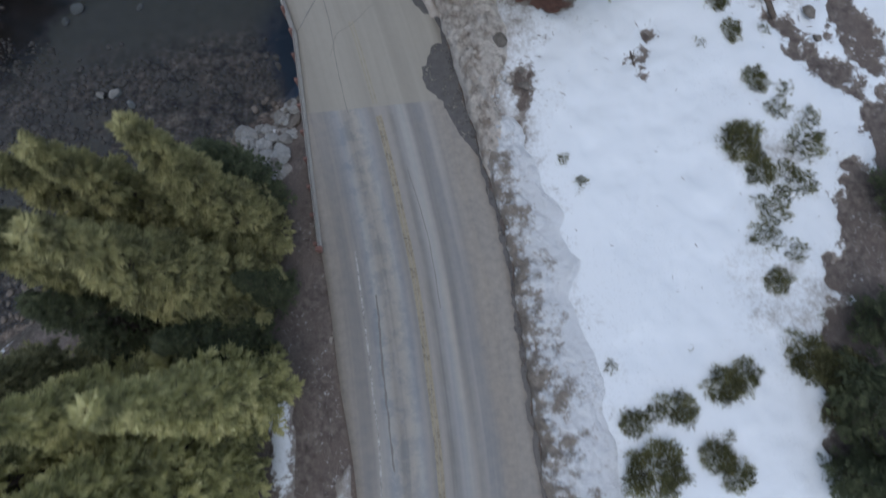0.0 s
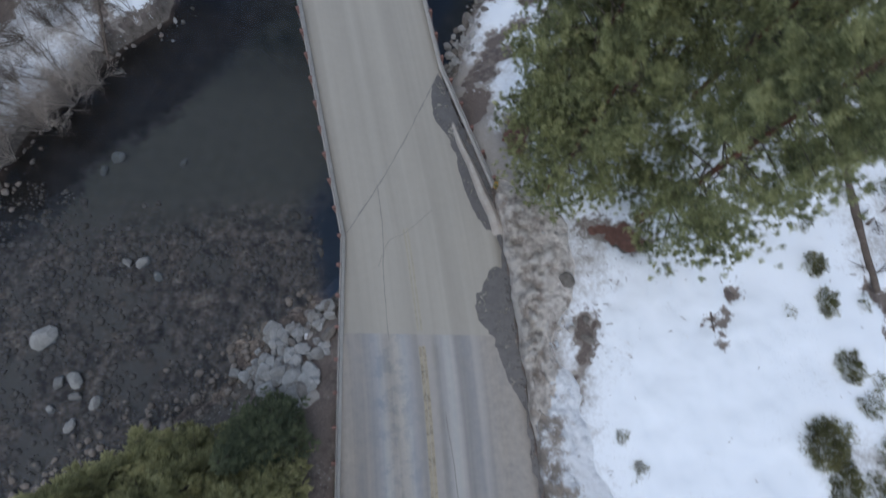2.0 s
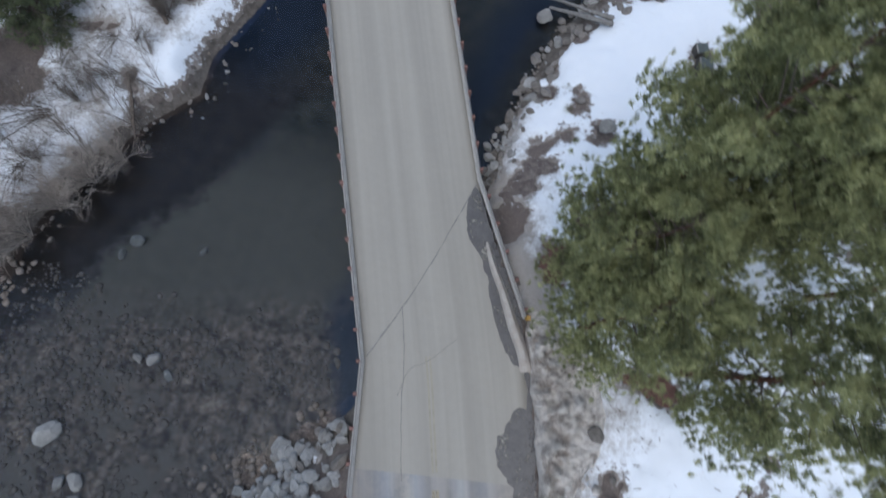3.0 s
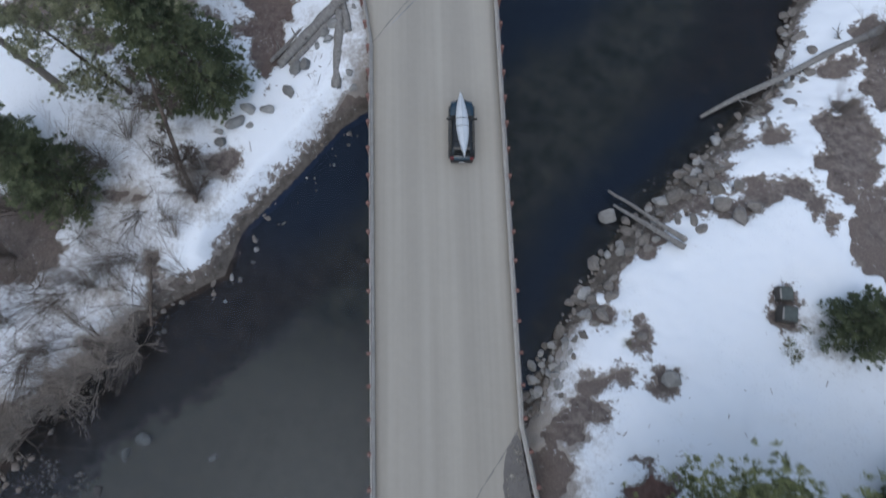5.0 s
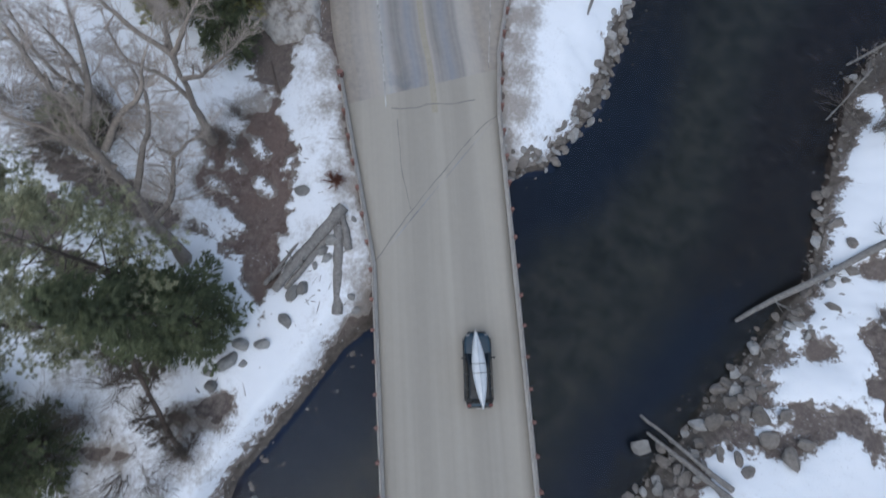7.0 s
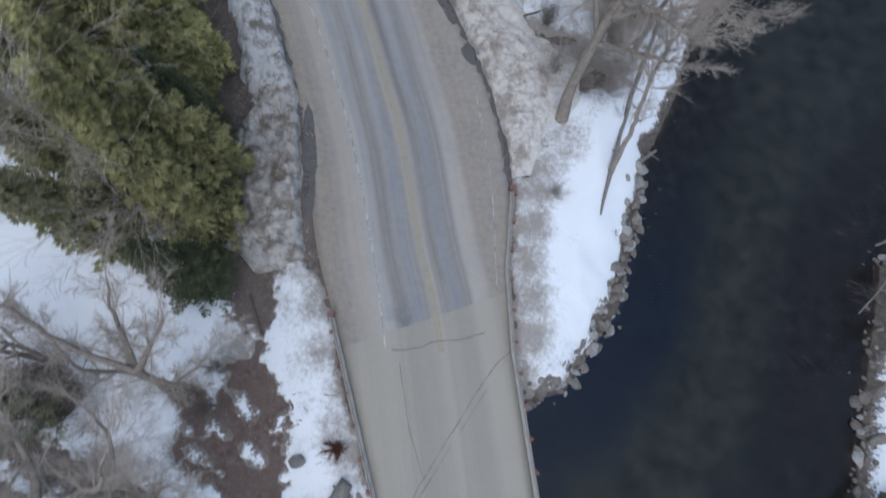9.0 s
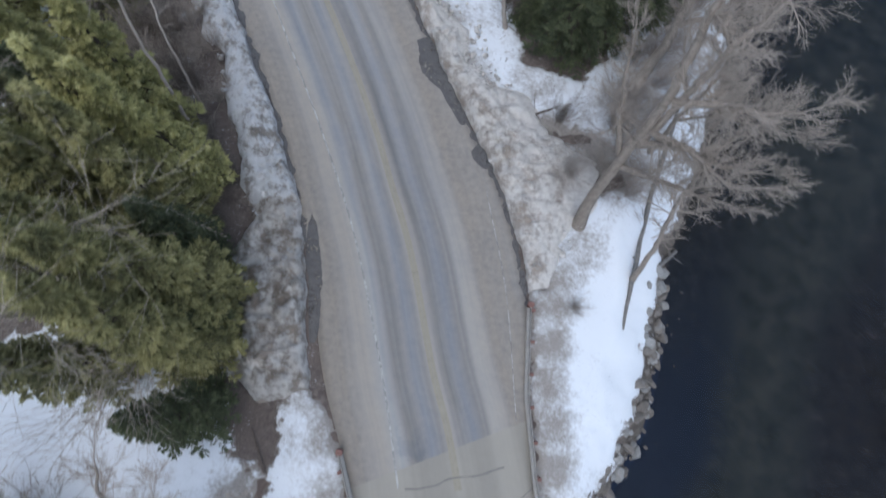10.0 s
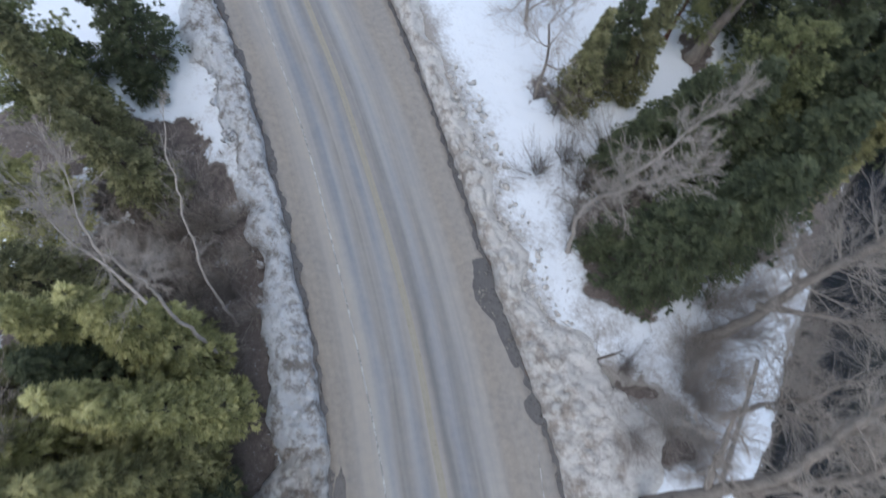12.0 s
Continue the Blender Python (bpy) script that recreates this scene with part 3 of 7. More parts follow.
# bare ground: ellipses of leaf litter and mud that the snow has left, stretch by stretch
BARE_SOUTH = [(-20, -3, 8, 8, 0), (-8.6, 5, 3.4, 9, 8), (-10.3, -6, 4.6, 18, 6), (-14, 8, 4, 5, 20), (31.5, -1, 4.2, 8, 0), (28.3, -9, 4, 6, 0), (29.8, 14.2, 2.6, 0.9, -35), (32.0, 19, 1.3, 5, 10),
              (33.5, 9, 2.5, 4, 0), (28.4, 16.2, 0.5, 1.2, 30), (30.0, 5.6, 1.4, 0.8, 20), (27.6, 16.6, 0.6, 0.9, 20), (26.3, 18.6, 0.9, 0.4, -30), (9.0, 20.6, 2.2, 0.8, -10), (7.6, 14.0, 0.3, 0.7, 10), (7.4, 12.2, 0.22, 0.8, -10), (7.0, 10.2, 0.3, 0.9, -15), (16.8, 17.0, 0.2, 0.5, -30), (15.8, 15.2, 0.3, 0.25, 0), (16.2, 14.1, 0.35, 0.3, 0), (29.6, 31, 2.4, 4, 0)]
BARE_RIGHT = [(2.2, 27.3, 0.9, 1.5, -10), (4.8, 31.0, 1.6, 1.3, 10), (-1.5, 29.6, 1.5, 1.7, -15), (4.35, 37.75, 0.85, 0.85, 0), (10.6, 44.4, 0.72, 1.25, 5), (-1.2, 32.9, 1.2, 1.7, -25), (0.7, 34.5, 1.0, 0.6, 30), (0.9, 36.4, 1.4, 0.5, 35), (2.6, 40.0, 0.5, 0.8, 0),
              (0.1, 43.0, 0.8, 0.7, 0), (0.0, 40.8, 0.9, 0.7, 0), (13.8, 57.4, 2.4, 4.4, 5), (9.6, 52.2, 2.6, 1.3, 12), (4.2, 50.6, 2.2, 1.0, 35), (9.2, 57.8, 1.0, 0.9, 0), (6.4, 50.4, 1.6, 0.9, 20), (13.4, 64.6, 1.6, 0.7, 20), (21.5, 38, 2.4, 6, 0), (17, 51, 3, 4, 30), (17, 66, 3.0, 4.0, 0), (19, 80, 6, 12, 20)]
BARE_LEFT = [(-30.6, 57.6, 2.0, 3.2, 18), (-32.0, 61.4, 1.9, 4.4, 28), (-34.9, 61.4, 2.2, 1.1, -30), (-34.2, 58.2, 2.0, 0.9, -20), (-29.6, 54.2, 1.5, 3.6, 20), (-28.9, 43.4, 1.2, 0.8, 30), (-45.2, 59.6, 2.6, 1.6, 12), (-43.5, 56.5, 3.5, 1.0, -10), (-39.0, 55.0, 4.0, 1.0, -8), (-54, 72.5, 4, 2.0, 0),
             (-47, 52, 3.0, 1.5, 30), (-42, 50, 2.4, 1.0, -20), (-40, 34.5, 3.2, 3.4, 20), (-45, 27, 6, 6, 0), (-30.7, 35.0, 0.5, 0.9, 10), (-35.0, 39.2, 1.0, 0.5, 0)]
BARE_NORTH = [(-38.2, 76.5, 4.2, 8, 12), (-42, 86, 4.4, 8, 28), (-47.5, 94.5, 4.0, 8, 38), (-53.5, 98.5, 4.0, 5.5, 42), (-50, 84, 7, 11, 30), (-34.3, 69.6, 1.8, 3.6, 22), (-63, 99, 5, 4, 30),
              (-17.5, 102.5, 3.8, 5.0, 15), (-11.5, 112, 4.0, 3.4, 0), (-14.4, 121.8, 1.4, 1.2, 0), (-26.8, 114, 0.7, 1.0, 0), (-12.8, 89.6, 1.5, 0.9, 35), (-15.6, 92.6, 1.6, 0.5, -10), (-3, 110, 2, 6, -10)]
BARE = BARE_SOUTH + BARE_RIGHT + BARE_LEFT + BARE_NORTH
SNOW_ISLES = [(-10.4, 8.2, 1.2, 0.8, 0), (-9.4, -9.5, 0.8, 4.5, 5), (-41.5, 91.5, 0.7, 0.4, 0), (-44.0, 98.0, 0.9, 0.4, 30), (31.0, 15.2, 0.5, 0.4, 0), (-32.2, 61.6, 1.0, 0.55, -40), (-31.0, 58.9, 1.15, 0.6, -25), (-33.4, 60.0, 1.0, 0.3, -30),
              (-34.4, 58.2, 1.0, 0.4, -20), (10.7, 59.4, 0.9, 2.0, -40), (7.4, 55.2, 1.6, 0.8, 20), (9.4, 53.6, 0.6, 0.3, 0), (6.0, 51.8, 1.0, 0.4, 20), (10.2, 65.0, 1.4, 2.6, -15), (11.6, 69.0, 1.4, 2.4, -15), (-44.5, 90.6, 0.8, 0.3, 40), (-45.8, 93.6, 0.9, 0.4, 20), (-46.6, 97.6, 1.2, 0.4, 50)]
# where needles, twigs and road grit lie thick on the snow: x, y, reach, amount
STREWN = [(-14.4, 69.6, 1.8, 0.8), (-15.1, 72.0, 1.9, 0.84), (-15.6, 74.6, 2.0, 0.8), (-15.9, 77.2, 2.0, 0.84), (-16.2, 79.8, 2.2, 0.8), (-15.6, 82.4, 2.4, 0.75), (6.4, 19.0, 4.0, 0.5), (-0.2, 28.0, 2.2, 0.45), (0.8, 25.4, 2.0, 0.5), (-17.5, 91.0, 4.5, 0.95), (-13.2, 91.0, 3.2, 0.95), (-12.2, 96.0, 3.0, 0.8), (-19.5, 96.0, 3.0, 0.6), (-15.0, 84.0, 2.5, 0.7), (-33.5, 31.0, 6.0, 0.6), (-35, 38, 6.0, 0.6), (-36, 45, 6, 0.55), (-30.0, 41.5, 3.0, 0.7), (-26.0, 55.5, 3.0, 0.4), (-38.0, 55.5, 4.0, 0.7), (-40.0, 61.0, 4.0, 0.55), (-34.0, 65.0, 2.5, 0.55),
          (-46.0, 59.5, 3.0, 0.5), (25.0, 8.0, 3.5, 0.5), (24.0, -2.0, 4.0, 0.5), (27.0, 22.0, 4.0, 0.5), (14.0, 43.0, 2.5, 0.5), (-22.0, 104.0, 5.0, 0.5)]


# reddish pine needles under the trees: x, y, reach, amount
RED_LITTER = [(2.3, 27.2, 2.6, 1.0), (9.0, 20.7, 3.4, 1.0), (4.9, 31.0, 2.6, 0.8), (-32.4, 60.6, 6.5, 0.3), (-30.0, 54.5, 4.5, 0.22), (-28.4, 49.5, 3.5, 0.3), (-42.5, 40.5, 4.0, 0.3)]


def ground_height(x, y):
    """The lie of the land: banks rise from the river to the fields, and the road runs level between."""
    river, road = inside_distance(RIVER, x, y), inside_distance(ROAD, x, y)
    off, _ = along(CENTRE[::3], x, y)
    near = np.clip(road / 6.0, 0, 1)
    near = near * near * (3 - 2 * near)
    north = np.clip((y - 54) / 22, 0, 1)
    north = north * north * (3 - 2 * north)
    right_field = (0.1 + np.clip(0.13 * road, 0, 1.15)) * (1 - north) - 0.45 * north
    field = np.where(off > 0, right_field, np.where(y < 16, -0.7, -0.75))
    field = -0.1 + (field + 0.1) * near + 0.24 * (fbm(x * 0.16, y * 0.16, 2) - 0.5) * near
    field = np.where(road < 0.25, -0.16, field)
    bank = -2.72 + 3.6 * (1 - np.exp(-np.maximum(river, 0) / np.where((off < 0) & (y > 16), 2.2, 4.2)))
    bank = bank + 0.5 * (fbm(x * 0.6 + 5, y * 0.6) - 0.5) * np.clip(river / 2, 0, 1)
    bank = np.where((road < 0) & (river > 0.0), np.maximum(bank, field - 3.0 * np.exp(-river / 1.2)), bank)
    h = np.minimum(field, bank)
    depth = np.clip(-river * 0.16, 0, 1.0) * (0.4 + 0.6 * np.clip((y - 14 + 0.35 * (x + 20)) / 14, 0, 1)) + 0.25 * (fbm(x * 0.35, y * 0.35) - 0.35) * np.clip(-river / 2, 0, 1)
    return np.where(river < 0, np.minimum(-2.74 - depth + 0.1 * (fbm(x * 1.6, y * 1.6) - 0.5), -2.72), h), river, road, off


def at_ground(x, y):
    return float(ground_height(np.array([x], float), np.array([y], float))[0][0])


def snow_cover(x, y, river, road, off):
    """How far inside the snow a place lies, in metres; negative on bare ground."""
    m = np.full(x.shape, 3.0)
    band = np.where(off > 0, np.where(y < 58, np.where(y < 44, 0.5, 1.0), np.where(y < 82, 0.4, 0.3)), 0.5)
    m = np.minimum(m, river - band - 1.6 * np.maximum(fbm(x * 0.5 + 3, y * 0.5) - 0.42, -0.2) * np.where((off > 0) & (y < 82), 2.4, 1))
    m = np.minimum(m, road - np.where((off > 0) & ((y < 24) | (y > 80.5)) | (off < 0) & (y > 71), 1.3, 0.25))
    wx = x + 3.0 * (fbm(x * 0.3, y * 0.3, 3) - 0.5) + 1.6 * (fbm(x * 1.3 + 50, y * 1.3, 4) - 0.5)
    wy = y + 3.0 * (fbm(x * 0.3 + 80, y * 0.3, 3) - 0.5) + 1.6 * (fbm(x * 1.3, y * 1.3 + 50, 4) - 0.5)
    for e in BARE:
        small = min(e[2], e[3]) < 1.0
        m = np.minimum(m, ellipse(x if small else wx, y if small else wy, *e))
    m = m + 1.6 * (fbm(x * 0.9, y * 0.9, 5) - 0.5) + 0.9 * (fbm(x * 2.1 + 9, y * 2.1, 2) - 0.5) * np.exp(-np.maximum(m, 0) / 0.8)
    for e in SNOW_ISLES:
        m = np.maximum(m, -ellipse(x, y, *e) + 0.5 * (fbm(x * 1.5, y * 1.5) - 0.5))
    return np.minimum(m, river - 0.4)


# ---- ground, snow and water ----
gx = np.r_[-900, -300, -140, -95, np.arange(-78, -62, 1.0), np.arange(-62, 37, 0.25), np.arange(37, 60, 1.5), 90, 150, 300, 900]
gy = np.r_[-900, -300, -130, -80, np.arange(-50, -22, 1.4), np.arange(-22, 128, 0.25), np.arange(128, 170, 2.0), 220, 320, 600, 1200]
GX, GY = np.meshgrid(gx, gy)
GZ, RIV, RD, OFF = ground_height(GX, GY)
rough = 0.10 * (fbm(GX * 1.7, GY * 1.7, 3) - 0.5) * np.clip(RD / 2, 0, 1)
red = np.zeros(GX.shape)
for sx, sy, reach, much in RED_LITTER:
    red = np.maximum(red, much * np.clip(2 - 2 * np.hypot(GX - sx, GY - sy) / reach, 0, 1))
right_bank, _ = along(RIVER[8:18], GX, GY)
bed_uv = np.stack([-RIV, np.where(RIV < 0, -np.abs(right_bank), red)], -1).reshape(-1, 2)
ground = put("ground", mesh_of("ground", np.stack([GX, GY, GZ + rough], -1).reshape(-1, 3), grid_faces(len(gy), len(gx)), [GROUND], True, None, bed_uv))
tagged(ground, "brown litter soil and gravel river bed between snow", "ground", kind="structure")

cover = snow_cover(GX, GY, RIV, RD, OFF)
thick = np.where(cover > 0, 0.05 + 0.28 * (1 - np.exp(-np.maximum(cover, 0) / 0.45)), 0.05 + 0.62 * np.maximum(cover, -0.6))
thick = thick + np.where(cover > 0.2, 0.04 * (fbm(GX * 0.35, GY * 0.35, 3) - 0.5) * np.clip(cover, 0, 1), 0)
thick = thick + 0.12 * (fbm(GX * 1.9 + 3, GY * 1.9, 4) - 0.5) * np.clip(cover, 0, 0.6) * ((OFF < 0) | (GY > 60))
keep = (cover[:-1, :-1] > -0.6) & ((RIV > 0.2)[:-1, :-1])
fs = grid_faces(len(gy), len(gx))[keep.ravel()]
used, fs = np.unique(fs, return_inverse=True)
snow_v = np.stack([GX, GY, GZ + rough * np.clip(1 - cover / 1.5, 0.12, 1) + thick], -1).reshape(-1, 3)[used]
strewn = np.exp(-np.maximum(RD - 1.5, 0) / 2.2) * np.where(OFF > 0, np.where((GY > 66) & (GY < 81), 0.55, 1.0), 0.55)
for sx, sy, reach, much in STREWN:
    strewn = np.maximum(strewn, much * np.exp(-((GX - sx) ** 2 + (GY - sy) ** 2) / reach**2))
strewn = strewn + 0.25 * np.exp(-np.maximum(cover, 0) / 0.35)
snow_uv = np.stack([strewn, cover], -1).reshape(-1, 2)[used]
snow = put("snow_cover", mesh_of("snow_cover", snow_v, fs.reshape(-1, 4), [SNOW], True, None, snow_uv))
tagged(snow, "old white snow lying over the banks and fields", "snow", kind="structure")

bm = bmesh.new()
bmesh.ops.create_grid(bm, x_segments=2, y_segments=2, size=130, matrix=Matrix.Translation((-20, 60, WATER_Z + 0.08)))
water = part("river_water", bm, WATER, None)
water.visible_shadow = False
tagged(water, "dark clear river water flowing under the bridge", "river", kind="structure")


# ---- the road ----
def strip(left, right, rows, cols, z, mat, name, label, thick_=0.25):
    """Paving between two edges, with metres across and along as UV, and skirts down its sides."""
    a, b = resample(spline(left, 0.25), rows), resample(spline(right, 0.25), rows)
    w = np.linspace(0, 1, cols)[None, :, None]
    xy = a[:, None] * (1 - w) + b[:, None] * w
    u, v = along(CENTRE, xy[..., 0], xy[..., 1])
    top = np.full(u.shape, z)
    low = np.full((rows, 1), z - thick_)
    xyz = np.dstack([np.concatenate([xy[:, :1], xy, xy[:, -1:]], 1), np.concatenate([low, top, low], 1)])
    uv = np.dstack([np.concatenate([u[:, :1], u, u[:, -1:]], 1), np.concatenate([v[:, :1], v, v[:, -1:]], 1)])
    me = mesh_of(name, xyz.reshape(-1, 3), grid_faces(rows, cols + 2)[:, ::-1], [mat], False, None, uv.reshape(-1, 2))
    return tagged(put(name, me), label, "road", kind="structure")


def ribbon(line, width, z, mat, name, label, parent=None, shift=0.0, ragged=0.0, seed=0.0):
    """A thin band that follows a line, shifted to its right."""
    line = np.asarray(line, float)
    d = np.gradient(line, axis=0)
    d /= np.linalg.norm(d, axis=1, keepdims=True)
    n = np.stack([d[:, 1], -d[:, 0]], 1)
    k = np.arange(len(line))
    wl_ = width / 2 + ragged * (fbm(k * 0.37 + seed, k * 0.0 + seed, 3) - 0.5)
    wr_ = width / 2 + ragged * (fbm(k * 0.37 + seed + 40, k * 0.0 + seed, 3) - 0.5)
    a, b = line + n * (shift - wl_)[:, None], line + n * (shift + wr_)[:, None]
    v = np.concatenate([np.c_[a, np.full(len(a), z)], np.c_[b, np.full(len(b), z)]])
    i = np.arange(len(line) - 1)
    f = np.stack([i, i + len(line), i + len(line) + 1, i + 1], 1)
    ob = put(name, mesh_of(name, v, f, [mat]), parent, label)
    return ob if parent else tagged(ob, label, "road marking", kind="structure")


strip(LEFT_S, RIGHT_S, 170, 22, 0.0, ASPHALT, "road_south", "grey worn asphalt road with lane streaks")
deck = strip(LEFT_B, RIGHT_B, 110, 18, 0.0, DECKING, "bridge_deck", "pale grey paved deck of the river bridge", 0.9)
strip(LEFT_N, RIGHT_N, 170, 22, 0.0, ASPHALT, "road_north", "grey worn asphalt road curving past snowbanks")
strip([(-8.35, 12.2), (-8.6, 14.5), (-8.98, 18.58)], [(3.0, 13.2), (1.7, 18.6), (0.35, 23.6), (-2.45, 28.2), (-3.93, 32.25)], 60, 18, 0.004, DECKING,
      "approach_slab", "pale grey paving before the bridge joint", 0.1)
strip([(-21.45, 55.4), (-24.5, 61.6), (-26.9, 66.4)], [(-15.85, 68.5), (-16.4, 71.0), (-16.6, 72.2)], 50, 18, 0.004, DECKING, "approach_slab", "pale grey paving after the bridge joint", 0.1)


def centre_part(y0, y1, step=0.4):
    c = CENTRE[(CENTRE[:, 1] > y0) & (CENTRE[:, 1] < y1)]
    return resample(c, int(np.linalg.norm(np.diff(c, axis=0), axis=1).sum() / step))


for side in (-0.115, 0.115):
    ribbon(centre_part(-50, 12.4), 0.2, 0.009, YELLOW, "centre_line", "faded yellow centre line", shift=side)
    ribbon(centre_part(12.4, 20), 0.13, 0.009, FAINT_YELLOW, "centre_line", "nearly worn-off yellow centre line", shift=side)
    ribbon(centre_part(67, 150), 0.21, 0.009, FAINT_YELLOW, "centre_line", "faded yellow centre line", shift=side)
ribbon(spline([(-2.8, -30), (-3.0, -13), (-3.5, -7), (-3.95, -3.1), (-4.6, 2)], 0.3), 0.12, 0.008, WHITE, "edge_line", "worn white edge line")
ribbon(spline([(-24.0, 66.9), (-26.4, 73.5), (-30.0, 81.9), (-33.5, 88.3), (-37.6, 95.0), (-43.6, 104.4), (-52.2, 116.0), (-62, 128)], 0.3), 0.12, 0.008, WHITE, "edge_line", "worn white edge line")
ribbon(spline([(-17.4, 72), (-19.2, 80.0), (-21.6, 87)], 0.3), 0.06, 0.008, WHITE, "edge_line", "worn white edge line")
for line, wide in (([(-8.9, 18.9), (-6.5, 24.3), (-3.95, 31.9)], 0.07), ([(-21.4, 55.6), (-20.0, 59.6), (-17.1, 66.5), (-15.9, 68.3)], 0.06)):
    ribbon(spline(line, 0.2), wide, 0.0095, TAR, "expansion_joint", "dark skewed joint across the deck end", ragged=0.1)
for line, wide in (([(-7.3, 22.6), (-6.5, 19.4), (-6.0, 16.3), (-5.5, 13.8), (-5.1, 12.0)], 0.05), ([(-22.9, 66.2), (-22.2, 64.2), (-21.4, 62.2), (-20.1, 59.7)], 0.05),
                   ([(-23.6, 66.9), (-21.9, 67.4), (-21.0, 68.0), (-19.4, 68.4), (-17.8, 69.2)], 0.09), ([(1.0, -2), (0.3, 3), (-1.0, 8)], 0.05), ([(-6.4, 16.9), (-6.0, 18.6), (-4.9, 19.4), (-3.3, 21.2)], 0.035), ([(-2.2, -12), (-2.8, -6), (-3.2, -1)], 0.12)):
    ln = spline(line, 0.15)
    ln = ln + 0.10 * np.stack([fbm(ln[:, 1] * 1.4, ln[:, 0]) - 0.5, fbm(ln[:, 1], ln[:, 0] * 1.4 + 9) - 0.5], 1)
    ribbon(ln, wide, 0.0125, TAR, "road_crack", "thin dark sealed crack in the paving", ragged=wide * 0.9, seed=line[0][0])


def blob(points, z, mat, name, label, category="puddle", rough_=0.35):
    """A flat stain with an uneven outline."""
    loop = spline(list(points) + [points[0]], 0.15)[:-1]
    mid = loop.mean(0)
    out = (loop - mid) / np.linalg.norm(loop - mid, axis=1, keepdims=True)
    loop = loop + out * (rough_ * (fbm(loop[:, 0] * 1.8, loop[:, 1] * 1.8) - 0.5) * 2 + 0.5 * rough_ * (fbm(loop[:, 0] * 6.0, loop[:, 1] * 6.0, 3) - 0.5))[:, None]
    bm = bmesh.new()
    f = bm.faces.new([bm.verts.new((px, py, z)) for px, py in loop])
    if f.normal.z < 0 or f.calc_area() and (f.normal_update() or f.normal.z < 0):
        f.normal_flip()
    bmesh.ops.triangulate(bm, faces=[f])
    ob = part(name, bm, mat, None)
    where = np.array([v.co[:2] for v in ob.data.vertices])
    u, v = along(CENTRE, where[:, 0], where[:, 1])
    layer = ob.data.uv_layers.new(name="UVMap")
    for k, loop_ in enumerate(ob.data.loops):
        layer.data[k].uv = (u[loop_.vertex_index], v[loop_.vertex_index])
    return tagged(ob, label, category, kind="structure")


blob([(0.3, 15.6), (1.2, 17.4), (2.4, 17.0), (2.9, 14.0), (3.6, 11.0), (4.1, 8.9), (3.3, 9.6), (2.4, 11.2), (1.5, 13.0), (0.4, 14.2)], 0.014, WET, "wet_patch", "dark meltwater stain on the asphalt")
blob([(-4.4, 31.0), (-3.8, 31.6), (-2.0, 28.0), (0.3, 23.8), (1.3, 20.5), (0.4, 20.4), (-0.9, 22.4), (-1.8, 24.6), (-2.5, 26.5), (-3.9, 28.3)], 0.014, WET, "wet_patch", "dark meltwater stain beside the guardrail")
blob([(-33.4, 83.4), (-32.5, 81.6), (-31.6, 78.6), (-31.0, 75.2), (-31.4, 74.6), (-32.2, 77.6), (-33.2, 80.8)], 0.014, WET, "wet_patch", "dark meltwater stain along the snowbank")
blob([(-28.8, 98.4), (-27.9, 95.7), (-26.4, 94.5), (-24.4, 92.0), (-24.0, 92.4), (-25.9, 95.4), (-27.8, 98.6)], 0.014, WET, "wet_patch", "dark meltwater stain on the bend")
blob([(-22.6, 90.6), (-23.1, 89.8), (-22.2, 88.7), (-21.7, 89.2)], 0.014, WET, "wet_patch", "small dark wet stain", rough_=0.2)

for line, wide, seed in ((spline([(-33.3, 81.0), (-36.3, 87.3), (-39.8, 93.3), (-44.2, 100.0), (-49.5, 107.6), (-55.5, 115.1), (-66, 128)], 0.2), 0.5, 3.0), (spline(RIGHT_S[1:10], 0.2), 0.3, 9.0), (spline(RIGHT_N[2:], 0.2), 0.35, 14.0)):
    ribbon(line, wide, 0.013, WET, "wet_edge", "dark wet strip along the foot of the snowbank", shift=0.0, ragged=wide * 1.6, seed=seed)


